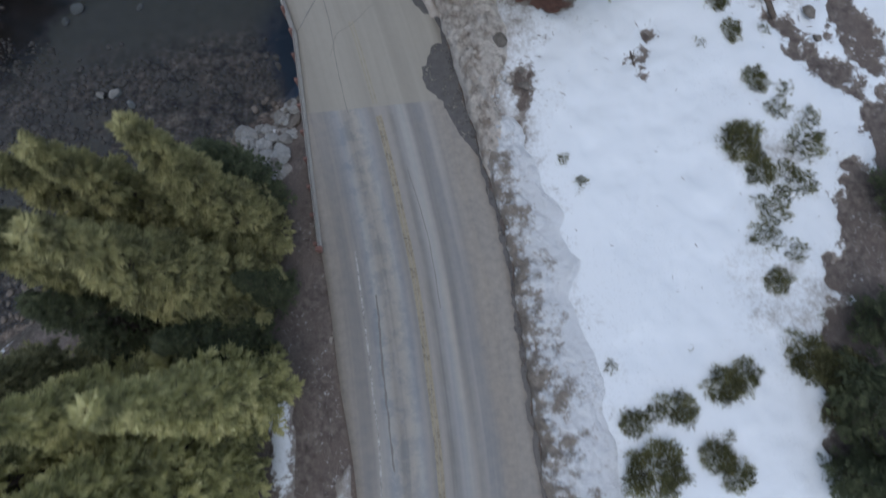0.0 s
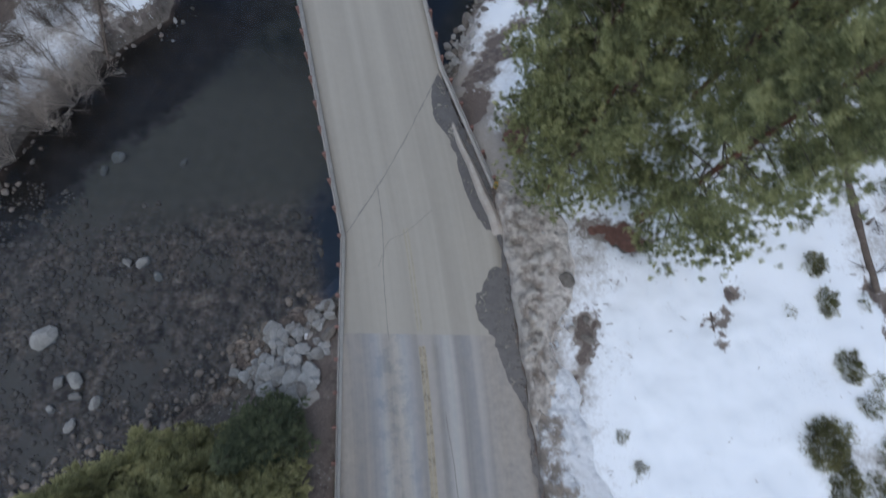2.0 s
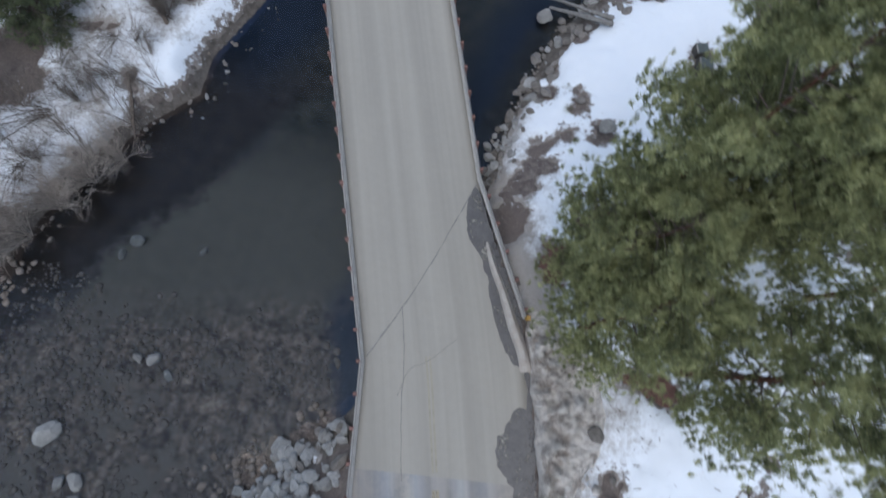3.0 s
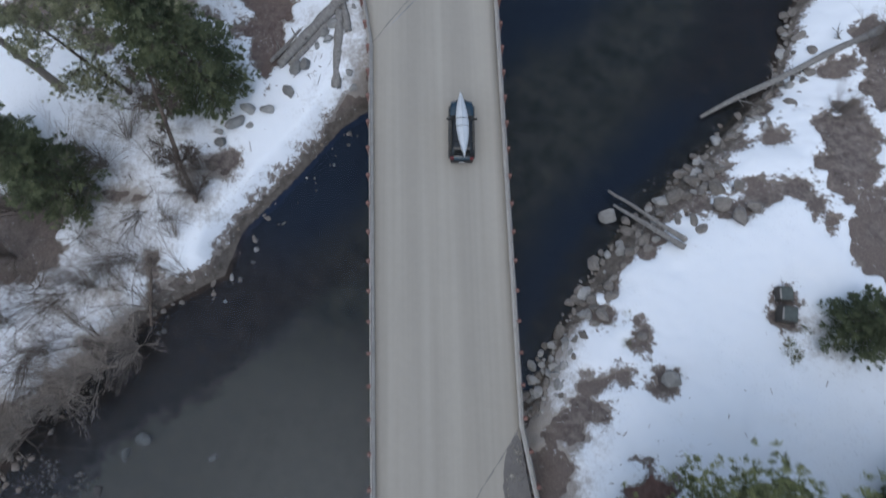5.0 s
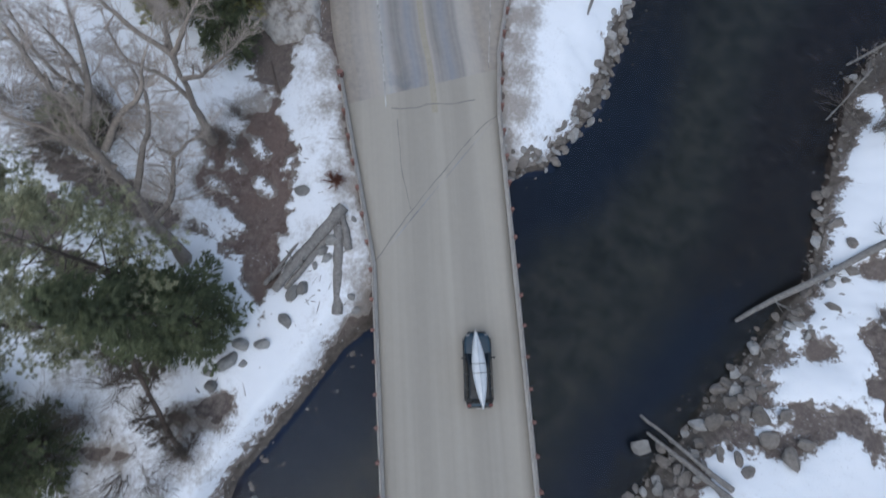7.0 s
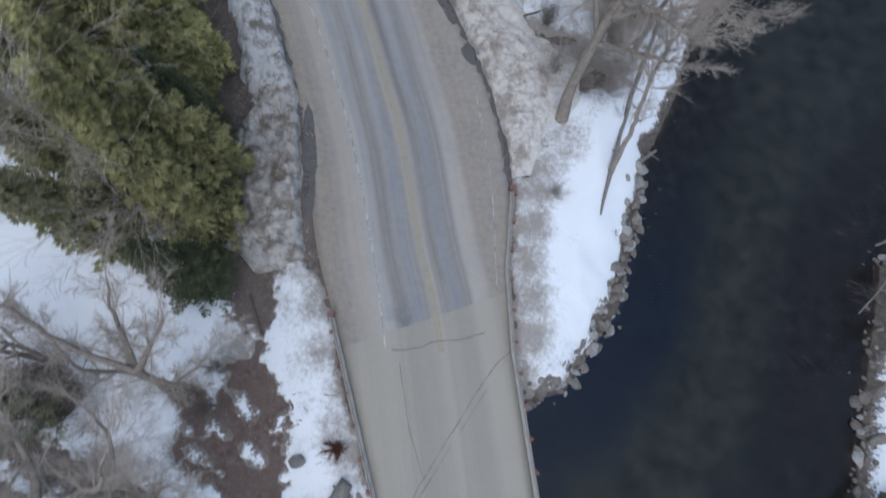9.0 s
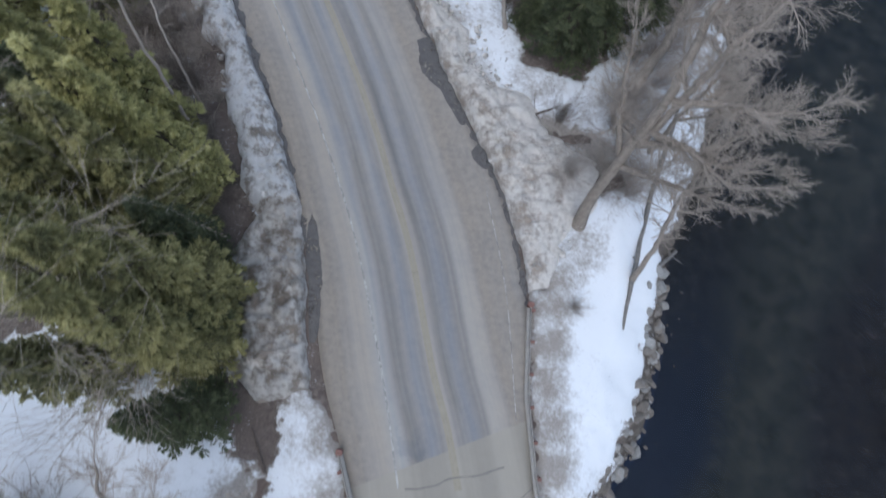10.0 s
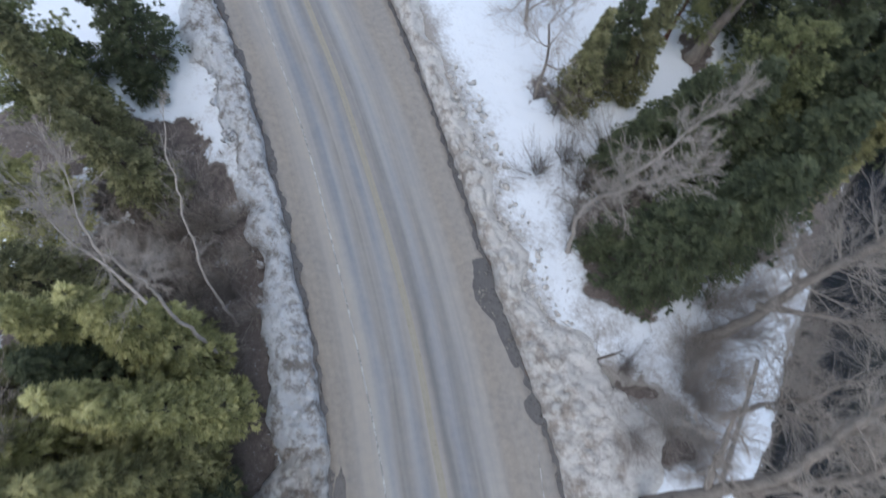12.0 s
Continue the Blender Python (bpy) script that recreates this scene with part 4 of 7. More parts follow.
# ---- ploughed snowbanks ----
def snowbank(rows, side, mat, label, seed=0.0, name="snowbank", flat=0.0, lumpy=1.0, vary=1.0, wander=0.7):
    """A ridge of ploughed snow. Rows: inner edge x, y, width, height; side 1 lies to the right of the line, -1 to its left."""
    c = spline(rows, 0.14)
    d = np.gradient(c[:, :2], axis=0)
    d /= np.linalg.norm(d, axis=1, keepdims=True)
    n = side * np.stack([d[:, 1], -d[:, 0]], 1)
    s = np.arange(len(c)) * 0.14
    w = np.linspace(0, 1, 30)
    edge = wander * (fbm(s * 0.55 + seed, s * 0 + seed, 4) - 0.5)
    wide = c[:, 2] * (1.05 - 0.5 * vary + vary * fbm(s * 0.35 + seed + 31, s * 0, 5))
    x = c[:, None, 0] + n[:, None, 0] * (edge[:, None] + w[None] * wide[:, None])
    y = c[:, None, 1] + n[:, None, 1] * (edge[:, None] + w[None] * wide[:, None])
    shape = np.clip(w / 0.1, 0, 1) ** 0.6 * (1 - np.clip((w - 0.2) / 0.8, 0, 1) ** 1.3)
    shape = shape * (1 - flat) + flat * 0.75 * np.clip(w / 0.07, 0, 1) ** 0.5 * (1 - np.clip((w - 0.6) / 0.4, 0, 1) ** 1.5)
    fade = np.clip(s / 1.6, 0, 1) * np.clip((s[-1] - s) / 1.6, 0, 1)
    lumps = 0.1 + 1.2 * fbm(x * 0.7 + seed, y * 0.7, 2) + 3.2 * lumpy * np.abs(fbm(x * 1.5, y * 1.5 + seed, 4) - 0.5) * (1 - 0.6 * w[None]) * (1 - 0.4 * flat) + 1.3 * lumpy * np.abs(fbm(x * 4.1, y * 4.1 + seed, 3) - 0.5) + 0.5 * (fbm(x * 2.6, y * 2.6 + seed, 4) - 0.5)
    base, river, road, _ = ground_height(x, y)
    base = np.where(road < 0.6, np.maximum(base, -0.05), base)
    z = base + 0.02 + fade[:, None] * (0.36 * np.clip((w - 0.1) / 0.3, 0, 1) - 0.22 * np.clip((w - 0.72) / 0.28, 0, 1) ** 1.5)[None] + (fade * c[:, 3])[:, None] * shape[None] * lumps
    z[:, 0], z[:, -1] = base[:, 0] - 0.2, base[:, -1] - 0.25
    f = grid_faces(len(c), len(w))
    f = f if side < 0 else f[:, ::-1]
    return tagged(put(name, mesh_of(name, np.stack([x, y, z], -1).reshape(-1, 3), f, [mat], True, None, np.stack([np.repeat(w[None], len(c), 0), np.repeat(s[:, None], len(w), 1)], -1).reshape(-1, 2))), label, "snowbank", kind="structure")


snowbank([(7.9, -40, 4.6, 0.6), (7.7, -25, 4.6, 0.6), (6.7, -9, 4.4, 0.6), (5.6, 2.7, 4.0, 0.6), (4.35, 8.1, 3.6, 0.6), (3.6, 12.0, 2.6, 0.5)], 1,
         DIRTY, "ridge of dirty ploughed snow beside the road", 3, lumpy=0.75, vary=0.5)
snowbank([(4.7, 7.0, 1.6, 0.4), (4.1, 9.5, 2.0, 0.6), (3.25, 13.2, 2.6, 0.75), (2.6, 15.8, 4.0, 0.85), (2.0, 18.6, 4.4, 0.85), (1.55, 20.5, 3.6, 0.65), (1.1, 22.2, 2.2, 0.45), (0.9, 24.2, 1.0, 0.2)], 1,
         SAND_BANK, "high ridge of sand-brown ploughed snow below the pines", 5, lumpy=1.4, vary=0.35, wander=0.4)
snowbank([(-30.5, 71.4, 3.0, 0.7), (-31.3, 73.6, 5.4, 1.0), (-32.1, 76.8, 6.4, 1.2), (-33.0, 80.2, 6.0, 1.2), (-34.2, 83.6, 3.8, 0.9), (-35.3, 85.6, 2.4, 0.6)], -1,
         MUD_BANK, "wide ridge of mud-mottled ploughed snow by the bend", 17, flat=0.8, lumpy=1.2, vary=0.7)
snowbank([(-34.0, 82.6, 2.4, 0.6), (-34.9, 85, 3.0, 0.9), (-36.8, 88, 2.9, 0.8), (-40.0, 93.4, 2.6, 0.8), (-44.4, 100, 2.6, 0.8),
          (-49.6, 107.5, 3, 0.8), (-55.6, 115, 3, 0.8), (-66, 128, 3, 0.8)], -1, GREY_BANK, "high ridge of grey ploughed snow by the bend", 11, flat=0.8, lumpy=1.0)
snowbank([(-17.6, 80.4, 2.2, 0.4), (-19.9, 86, 5.4, 0.7), (-22.5, 90.4, 5.4, 0.9), (-25.3, 94.7, 3.6, 0.8), (-28.4, 99.6, 2.4, 0.7), (-31.9, 105.3, 2.0, 0.7), (-36.6, 112.5, 2.0, 0.7), (-41.5, 119.4, 2.2, 0.7), (-52, 132, 2, 0.7)], 1,
         BROWN_BANK, "ridge of brown dirty snow along the bend", 21, lumpy=0.8)
snowbank([(-2.45, 28.2, 0.25, 0.06), (-1.65, 26.6, 0.5, 0.08), (-0.65, 24.9, 0.6, 0.1), (0.25, 23.3, 0.7, 0.14), (1.15, 21.6, 0.8, 0.2), (1.9, 20.0, 0.9, 0.25)], 1, GRIT_SNOW, "thin windrow of pale gritty snow along the guardrail", 33, lumpy=0.5, vary=0.4, wander=0.12)


def snow_chunks(label, line, width, count, seed, mat, large=0.5):
    """Broken lumps of ploughed snow to the right of a line (left where the width is negative)."""
    rng = np.random.default_rng(seed)
    line = spline(line, 0.2)
    d = np.gradient(line, axis=0)
    d /= np.linalg.norm(d, axis=1, keepdims=True)
    i = rng.integers(0, len(line), count)
    p = line[i] + np.stack([d[i, 1], -d[i, 0]], 1) * (width * rng.uniform(0.05, 1.0, count))[:, None]
    z, river, road, _ = ground_height(p[:, 0], p[:, 1])
    size = 0.12 + (large - 0.12) * rng.random(count) ** 2
    bm = bmesh.new()
    bmesh.ops.create_icosphere(bm, subdivisions=1, radius=0.5)
    bm.verts.ensure_lookup_table()
    ball, tri = np.array([v.co[:] for v in bm.verts]), np.array([[v.index for v in f.verts] for f in bm.faces])
    bm.free()
    lump = ball[None] * (1 + rng.normal(0, 0.2, (count, len(ball), 1))) * (size[:, None] * rng.uniform(0.6, 1.4, (count, 3)))[:, None]
    lump = lump + np.stack([p[:, 0], p[:, 1], z + rng.uniform(0.25, 0.75, count) * np.clip(road, 0.2, 1)], 1)[:, None]
    f = tri[None] + (np.arange(count) * len(ball))[:, None, None]
    uv = np.full((count * len(ball), 2), 0.5)
    return tagged(put("snow_chunks", mesh_of("snow_chunks", lump.reshape(-1, 3), f.reshape(-1, 3), [mat], False, None, uv)), label, "snow", kind="stuff")


snow_chunks("broken sand-brown lumps of ploughed snow below the pines", [(3.3, 13.2), (2.1, 18.6), (1.4, 21.5)], 3.4, 260, 84, SAND_BANK, 0.6)
snow_chunks("broken grey lumps of ploughed snow by the bend", [(-31.2, 72.8), (-33.4, 80.9), (-36.8, 88), (-44.4, 100), (-55.6, 115)], -2.7, 700, 81, GREY_BANK)
snow_chunks("broken brown lumps of ploughed snow on the bend", [(-18.4, 82), (-22.5, 90.4), (-28.4, 99.6), (-36.6, 112.5)], 4.0, 500, 82, BROWN_BANK)
snow_chunks("broken dirty lumps of ploughed snow by the road", [(7.4, -15), (5.6, 2.7), (3.25, 13.2), (1.6, 21.5)], 2.4, 420, 83, DIRTY, 0.42)


# ---- guardrails ----
def guardrail(line, side, label, ends):
    """Steel beam rail on posts with blocks; side 1: the posts stand to the right of the line."""
    line = np.vstack([spline([a, b], 0.25)[:-1] for a, b in zip(line, line[1:])] + [np.array(line[-1:], float)])
    d = np.gradient(line, axis=0)
    d /= np.linalg.norm(d, axis=1, keepdims=True)
    n = side * np.stack([d[:, 1], -d[:, 0]], 1)
    rail = tagged(new("guardrail"), label, "guardrail", "bridge guardrails")
    prof = [(0.0, 0.46), (0.045, 0.50), (0.0, 0.56), (0.0, 0.62), (0.045, 0.68), (0.0, 0.74), (0.035, 0.76), (0.075, 0.70), (0.03, 0.61), (0.03, 0.57), (0.075, 0.5), (0.03, 0.45)]
    v = np.stack([np.c_[line + n * o, np.full(len(line), h)] for o, h in prof], 1)
    k, m = len(line), len(prof)
    f = np.array([(i * m + j, i * m + (j + 1) % m, (i + 1) * m + (j + 1) % m, (i + 1) * m + j) for i in range(k - 1) for j in range(m)])
    put("beam", mesh_of("beam", v.reshape(-1, 3), f if side > 0 else f[:, ::-1], [STEEL]), rail, "weathered galvanised beam")
    kerb = np.stack([np.c_[line + n * o, np.full(len(line), h)] for o, h in ((-0.12, -0.02), (-0.12, 0.14), (0.20, 0.14), (0.20, -0.5))], 1)
    f4 = np.array([(i * 4 + j, i * 4 + j + 1, i * 4 + j + 5, i * 4 + j + 4) for i in range(k - 1) for j in range(3)])
    put("kerb", mesh_of("kerb", kerb.reshape(-1, 3), f4 if side < 0 else f4[:, ::-1], [CONCRETE]), rail, "low concrete kerb")
    bm = box(-0.07, 0.07, 0.06, 0.30, -0.55, 0.80, 0.012)
    bmesh.ops.create_cube(bm, size=1, matrix=Matrix.LocRotScale((0, 0.16, 0.64), None, (0.2, 0.3, 0.2)))
    me = bpy.data.meshes.new("post")
    bm.to_mesh(me)
    bm.free()
    me.materials.append(RUST)
    for i in range(2, k, 8):
        put("post", me, rail, "rusty red post", Matrix.Translation((*line[i], 0)) @ Matrix.Rotation(math.atan2(n[i][1], n[i][0]) - math.pi / 2, 4, "Z"))
    for i in ends:
        bm = box(-0.2, 0.2, -0.05, 0.3, 0.3, 0.85, 0.04, 2)
        part("end_terminal", bm, RUST, rail, "rusty end shoe", at=Matrix.Translation((*line[i], 0)))
    return rail


guardrail([(-6.9, 2.0), (-9.05, 18.6), (-21.45, 55.3), (-27.9, 68.3)], -1, "weathered steel guardrail with rusty red posts", (0, -1))
right_rail = guardrail([(0.8, 23.3), (-3.85, 32.3), (-15.75, 68.4), (-17.0, 73.7), (-17.55, 79.3)], 1, "weathered steel guardrail with rusty red posts over the river", (-1,))
part("marker", box(0.78, 1.08, 23.15, 23.45, 0.15, 0.9, 0.05, 2), plain("faded_yellow_marker", (0.34, 0.2, 0.04), 0.6), right_rail, "yellow end marker")
for off_ in (-3.3, -1.1, 1.1, 3.3):
    bm = box(-0.22, 0.22, -21, 21, -1.7, -0.9, 0.02)
    tagged(part("bridge_girder", bm, RUST, deck, at=Matrix.Translation((-12.6 + off_ * 0.95, 43.6 + off_ * 1.35, 0)) @ Matrix.Rotation(radians(18.6), 4, "Z")))


# ---- trees ----
def blades(base, direction, length, width, rng, flat=0.0):
    """One slim triangle for each base: needles and small leaves."""
    d = direction / (np.linalg.norm(direction, axis=1, keepdims=True) + 1e-9)
    side = np.cross(d, rng.normal(size=d.shape) * (1 - flat) + [0, 0, 1.6 * flat])
    side /= np.linalg.norm(side, axis=1, keepdims=True) + 1e-9
    h = (np.asarray(width) / 2)[:, None] * side
    v = np.stack([base - h, base + h, base + d * np.asarray(length)[:, None]], 1).reshape(-1, 3)
    return v, np.arange(len(v)).reshape(-1, 3)


def conifer_crown(seed, height, radius, bare, whorls, sprays, leaf=0.26, lift=0.25, sag=0.35, power=0.85, tips=7):
    """Boughs set round a trunk in a narrowing spiral, each feathered with sprays of needles."""
    rng = np.random.default_rng(seed)
    f = (np.arange(whorls) + rng.random(whorls)) / whorls
    z = height * (bare + (1 - bare) * f)
    long = radius * ((1 - f) ** power * (0.35 + 0.65 * np.minimum(1, (f + 0.08) / 0.22))) * rng.uniform(0.62, 1.15, whorls) + 0.18
    az = np.arange(whorls) * 2.399 + rng.normal(0, 0.5, whorls)
    out = np.stack([np.cos(az), np.sin(az), np.zeros(whorls)], 1)
    slope = lift * (0.2 + 1.6 * f**1.5) - sag * (1 - f) * 0.5
    n = np.maximum(4, (sprays * (0.35 + 0.65 * long / radius)).astype(int))
    ids = np.repeat(np.arange(whorls), n)
    t = rng.uniform(0.12, 1.0, len(ids)) ** 0.8
    L = long[ids]
    p = out[ids] * (t * L)[:, None]
    p[:, 2] = z[ids] + slope[ids] * t * L - sag * t**2 * L * 0.35
    tang = np.stack([-out[ids][:, 1], out[ids][:, 0], np.zeros(len(ids))], 1)
    reach = (0.42 * L * (1 - t) + 0.22) * rng.uniform(0.4, 1.1, len(ids)) * rng.choice([-1, 1], len(ids))
    twig = tang * reach[:, None] + out[ids] * (np.abs(reach) * 0.75)[:, None]
    twig[:, 2] -= 0.18 * np.abs(reach)
    k = np.repeat(np.arange(len(ids)), tips)
    along_ = rng.random(len(k)) ** 0.7
    base = p[k] + twig[k] * along_[:, None] + rng.normal(0, 0.04, (len(k), 3))
    aim = twig[k] / (np.linalg.norm(twig[k], axis=1, keepdims=True) + 1e-9) + out[ids][k] * 0.5 + rng.normal(0, 0.5, (len(k), 3)) + [0, 0, 0.12]
    v, fa = blades(base, aim, leaf * rng.uniform(0.7, 1.5, len(k)), leaf * rng.uniform(0.3, 0.55, len(k)), rng, 0.75)
    limb_a = np.c_[np.zeros((whorls, 2)), z]
    limb_b = out * (long * 0.85)[:, None] + np.c_[np.zeros((whorls, 2)), z + slope * long * 0.85 - sag * 0.25 * long]
    lv, lf = tubes(limb_a, limb_b, 0.012 * height * (1 - f) * 0.35 + 0.012, np.full(whorls, 0.008))
    return v, fa, lv, lf


def pine_crown(seed, height, radius, bare, limbs, tufts, needles=13, leaf=0.34):
    """A broad open crown: rising limbs that carry round tufts of long needles."""
    rng = np.random.default_rng(seed)
    f = (np.arange(limbs) + rng.random(limbs)) / limbs
    z = height * (bare + (0.97 - bare) * f)
    long = radius * np.sqrt(np.maximum(0.03, 1 - (1.35 * f - 0.35) ** 2)) * rng.uniform(0.6, 1.1, limbs)
    az = np.arange(limbs) * 2.399 + rng.normal(0, 0.6, limbs)
    out = np.stack([np.cos(az), np.sin(az), np.zeros(limbs)], 1)
    slope = 0.1 + 0.6 * f
    ids = np.repeat(np.arange(limbs), tufts)
    t = rng.uniform(0.25, 1.0, len(ids)) ** 0.6
    p = out[ids] * (t * long[ids])[:, None] + rng.normal(0, 1, (len(ids), 3)) * (0.16 * long[ids] * (1.15 - 0.4 * t))[:, None] * [1, 1, 0.45]
    p[:, 2] += z[ids] + slope[ids] * t * long[ids] * 0.6
    k = np.repeat(np.arange(len(ids)), needles)
    aim = rng.normal(0, 1, (len(k), 3)) + out[ids][k] * 0.7 + [0, 0, 0.55]
    v, fa = blades(p[k] + rng.normal(0, 0.07, (len(k), 3)), aim, leaf * rng.uniform(0.7, 1.3, len(k)), np.full(len(k), leaf * 0.26) * rng.uniform(0.7, 1.4, len(k)), rng, 0.5)
    limb_b = out * (long * 0.9)[:, None] + np.c_[np.zeros((limbs, 2)), z + slope * long * 0.55]
    lv, lf = tubes(np.c_[np.zeros((limbs, 2)), z], limb_b, 0.03 + 0.05 * (1 - f), np.full(limbs, 0.012))
    return v, fa, lv, lf


def trunk_mesh(name, height, radius, bark, seed, sides=10, lean=0.0):
    rng = np.random.default_rng(seed)
    rows = 14
    h = np.linspace(0, 1, rows)
    r = radius * ((1 - h) ** 0.8 * 0.95 + 0.02) + radius * 0.45 * np.exp(-h * 22)
    wob = np.cumsum(rng.normal(0, 0.006 * height, (rows, 2)), 0) * 0.5
    wob[:, 0] += lean * height * h**1.5
    a = np.linspace(0, 2 * np.pi, sides + 1)
    x = wob[:, :1] + r[:, None] * np.cos(a) * (1 + 0.08 * np.sin(3 * a + seed))
    y = wob[:, 1:] + r[:, None] * np.sin(a) * (1 + 0.08 * np.sin(3 * a + seed))
    z = np.repeat((h * height - 0.4 * (h == 0))[:, None], sides + 1, 1)
    return mesh_of(name, np.stack([x, y, z], -1).reshape(-1, 3), grid_faces(rows, sides + 1), [bark], True)


def conifer(name, label, seed, height, radius, leaf_mat, bark, maker, group="", **kw):
    """A tree with its base at the origin: trunk, boughs and crown."""
    tree = tagged(new(name), label, "tree", group)
    put("trunk", trunk_mesh("trunk", height, (0.015 if maker is pine_crown else 0.016) * height, bark, seed), tree)
    v, f, lv, lf = maker(seed, height, radius, **kw)
    tagged(put("bough", mesh_of("bough", lv, lf, [BARK]), tree), kind="stuff")
    put("crown", mesh_of("crown", v, f, [leaf_mat]), tree)
    return tree


def plant(proto, first, x, y, size=1.0, turn=0.0, wide=1.0, lean=(0, 0)):
    """Sets the prototype at its first place, then copies of it."""
    m = Matrix.Translation((x, y, at_ground(x, y) - 0.05)) @ Euler((radians(lean[0]), radians(lean[1]), radians(turn))).to_matrix().to_4x4()
    s = Matrix.Diagonal((size * wide, size * wide, size, 1))
    if first:
        proto.matrix_basis = m @ s
        return proto
    ob = copy_thing(proto, m)
    ob.matrix_basis = m @ s
    return ob


def grove(protos, places):
    """Plants trees of several shapes in turn. Places: x, y, size, girth."""
    started = set()
    for i, (x, y, size, wide) in enumerate(places):
        p = protos[i % len(protos)]
        plant(p, p.name not in started, x, y, size, 67.0 * i + 20, wide, (3 * math.sin(i * 2.1), 3 * math.cos(i * 1.7)))
        started.add(p.name)


OLIVE = leaf_material("olive_grey_green_needles", (0.1, 0.105, 0.06), (0.27, 0.265, 0.14), (0.5, 0.475, 0.26))
cedars = [conifer("conifer_tree", "tall yellow-green conifer with feathery drooping boughs", s, 18, 3.6, CEDAR, BARK, conifer_crown, "tall conifers", bare=0.06, whorls=210, sprays=28, leaf=0.27, tips=11, power=1.05) for s in (1, 2, 3)]
grove(cedars, [(-11.0, 3.0, 0.96, 0.9), (-12.4, -0.8, 1.06, 0.95), (-14.2, 3.8, 0.95, 0.9), (-17.0, 3.4, 0.86, 0.95), (-15.2, 0.4, 1.0, 0.95), (-19.6, 0.8, 0.85, 1.0), (-19.5, -9.5, 1.0, 1.0), (-37.4, 73.0, 1.0, 0.85), (-37.6, 76.6, 1.04, 0.82), (-41.2, 80.8, 0.9, 0.9), (-40.6, 77.6, 0.9, 0.95), (-44.4, 79.0, 0.95, 1.0),
               (-16.2, 0.6, 0.85, 1.0), (-7.2, 110.6, 0.62, 1.3), (-5.0, 117.5, 0.7, 1.3)])
bright = [conifer("conifer_tree", "tall pale yellow-green conifer with feathery boughs", s, 18, 3.6, BRIGHT, BARK, conifer_crown, "tall conifers", bare=0.06, whorls=190, sprays=26, leaf=0.28, tips=11, power=1.05) for s in (14, 15, 16)]
grove(bright, [(-10.6, -6.6, 1.02, 0.9), (-14.8, -6.6, 0.95, 1.05), (-20.5, -14.0, 1.0, 1.05), (-12.8, -9.6, 1.0, 1.0), (-17.0, -9.0, 0.98, 1.0), (-12.0, -12.0, 1.02, 1.0), (-47.0, 87.0, 0.85, 1.0), (-43.0, 83.2, 0.85, 1.0), (-16.8, -12.5, 1.05, 1), (-13, -17, 1.0, 1.0), (-41.0, 84.4, 0.8, 0.9), (-44.0, 86.8, 0.85, 1.0), (-46.0, 81.0, 0.9, 1.05),
               (-58, 93, 0.9, 1.1), (-51.0, 77.5, 0.9, 1.1)])
olives = [conifer("conifer_tree", "tall olive-green conifer with thin feathery boughs", s, 18, 3.6, OLIVE, BARK, conifer_crown, "tall conifers", bare=0.06, whorls=180, sprays=25, leaf=0.27, tips=11, power=1.0) for s in (24, 25)]
grove(olives, [(-41.8, 75.2, 0.95, 0.95), (-18.5, -5.6, 0.9, 1.0), (-42.8, 71.4, 0.8, 1.0), (-48.6, 83.6, 0.9, 1.1), (-46.6, 76.0, 0.9, 1.1), (-55.0, 98.8, 0.78, 1.0), (-51.2, 96.8, 0.72, 0.95), (-58.6, 100.6, 0.8, 1.0), (-24.4, 113.4, 0.6, 0.95), (-20.8, 115.4, 0.62, 0.95), (-52.4, 88.6, 0.8, 1.1)])
firs = [conifer("fir_tree", "dark green conifer with dense short needles", s, 14, 4.2, FIR, BARK, conifer_crown, "dark conifers", bare=0.05, whorls=180, sprays=28, leaf=0.2, lift=0.2, tips=11) for s in (5, 6)]
SOUTH_FIRS = [(27.6, 34.6, 0.5, 1.2), (30.5, 30.0, 0.45, 1.2), (-11.2, 6.3, 0.72, 0.95), (-9.6, -0.6, 0.55, 0.8), (-11.4, -3.4, 0.8, 0.8), (-15.6, -3.0, 0.95, 0.85), (-31.6, 48.6, 1.0, 1.05), (-37.9, 38.4, 0.78, 1.05), (14.9, 44.4, 0.55, 1.3), (11.6, 33.6, 0.2, 0.7), (17.0, 34.2, 0.24, 0.7), (26.8, -8.6, 0.6, 1.3), (27.6, -13, 0.7, 1.2), (-43, 40.0, 0.7, 1.0), (19.5, 35, 0.75, 1.1), (32.5, 4, 0.7, 1.1), (28.8, -4.0, 0.5, 1.2), (25.0, -13.0, 0.4, 1.2)]
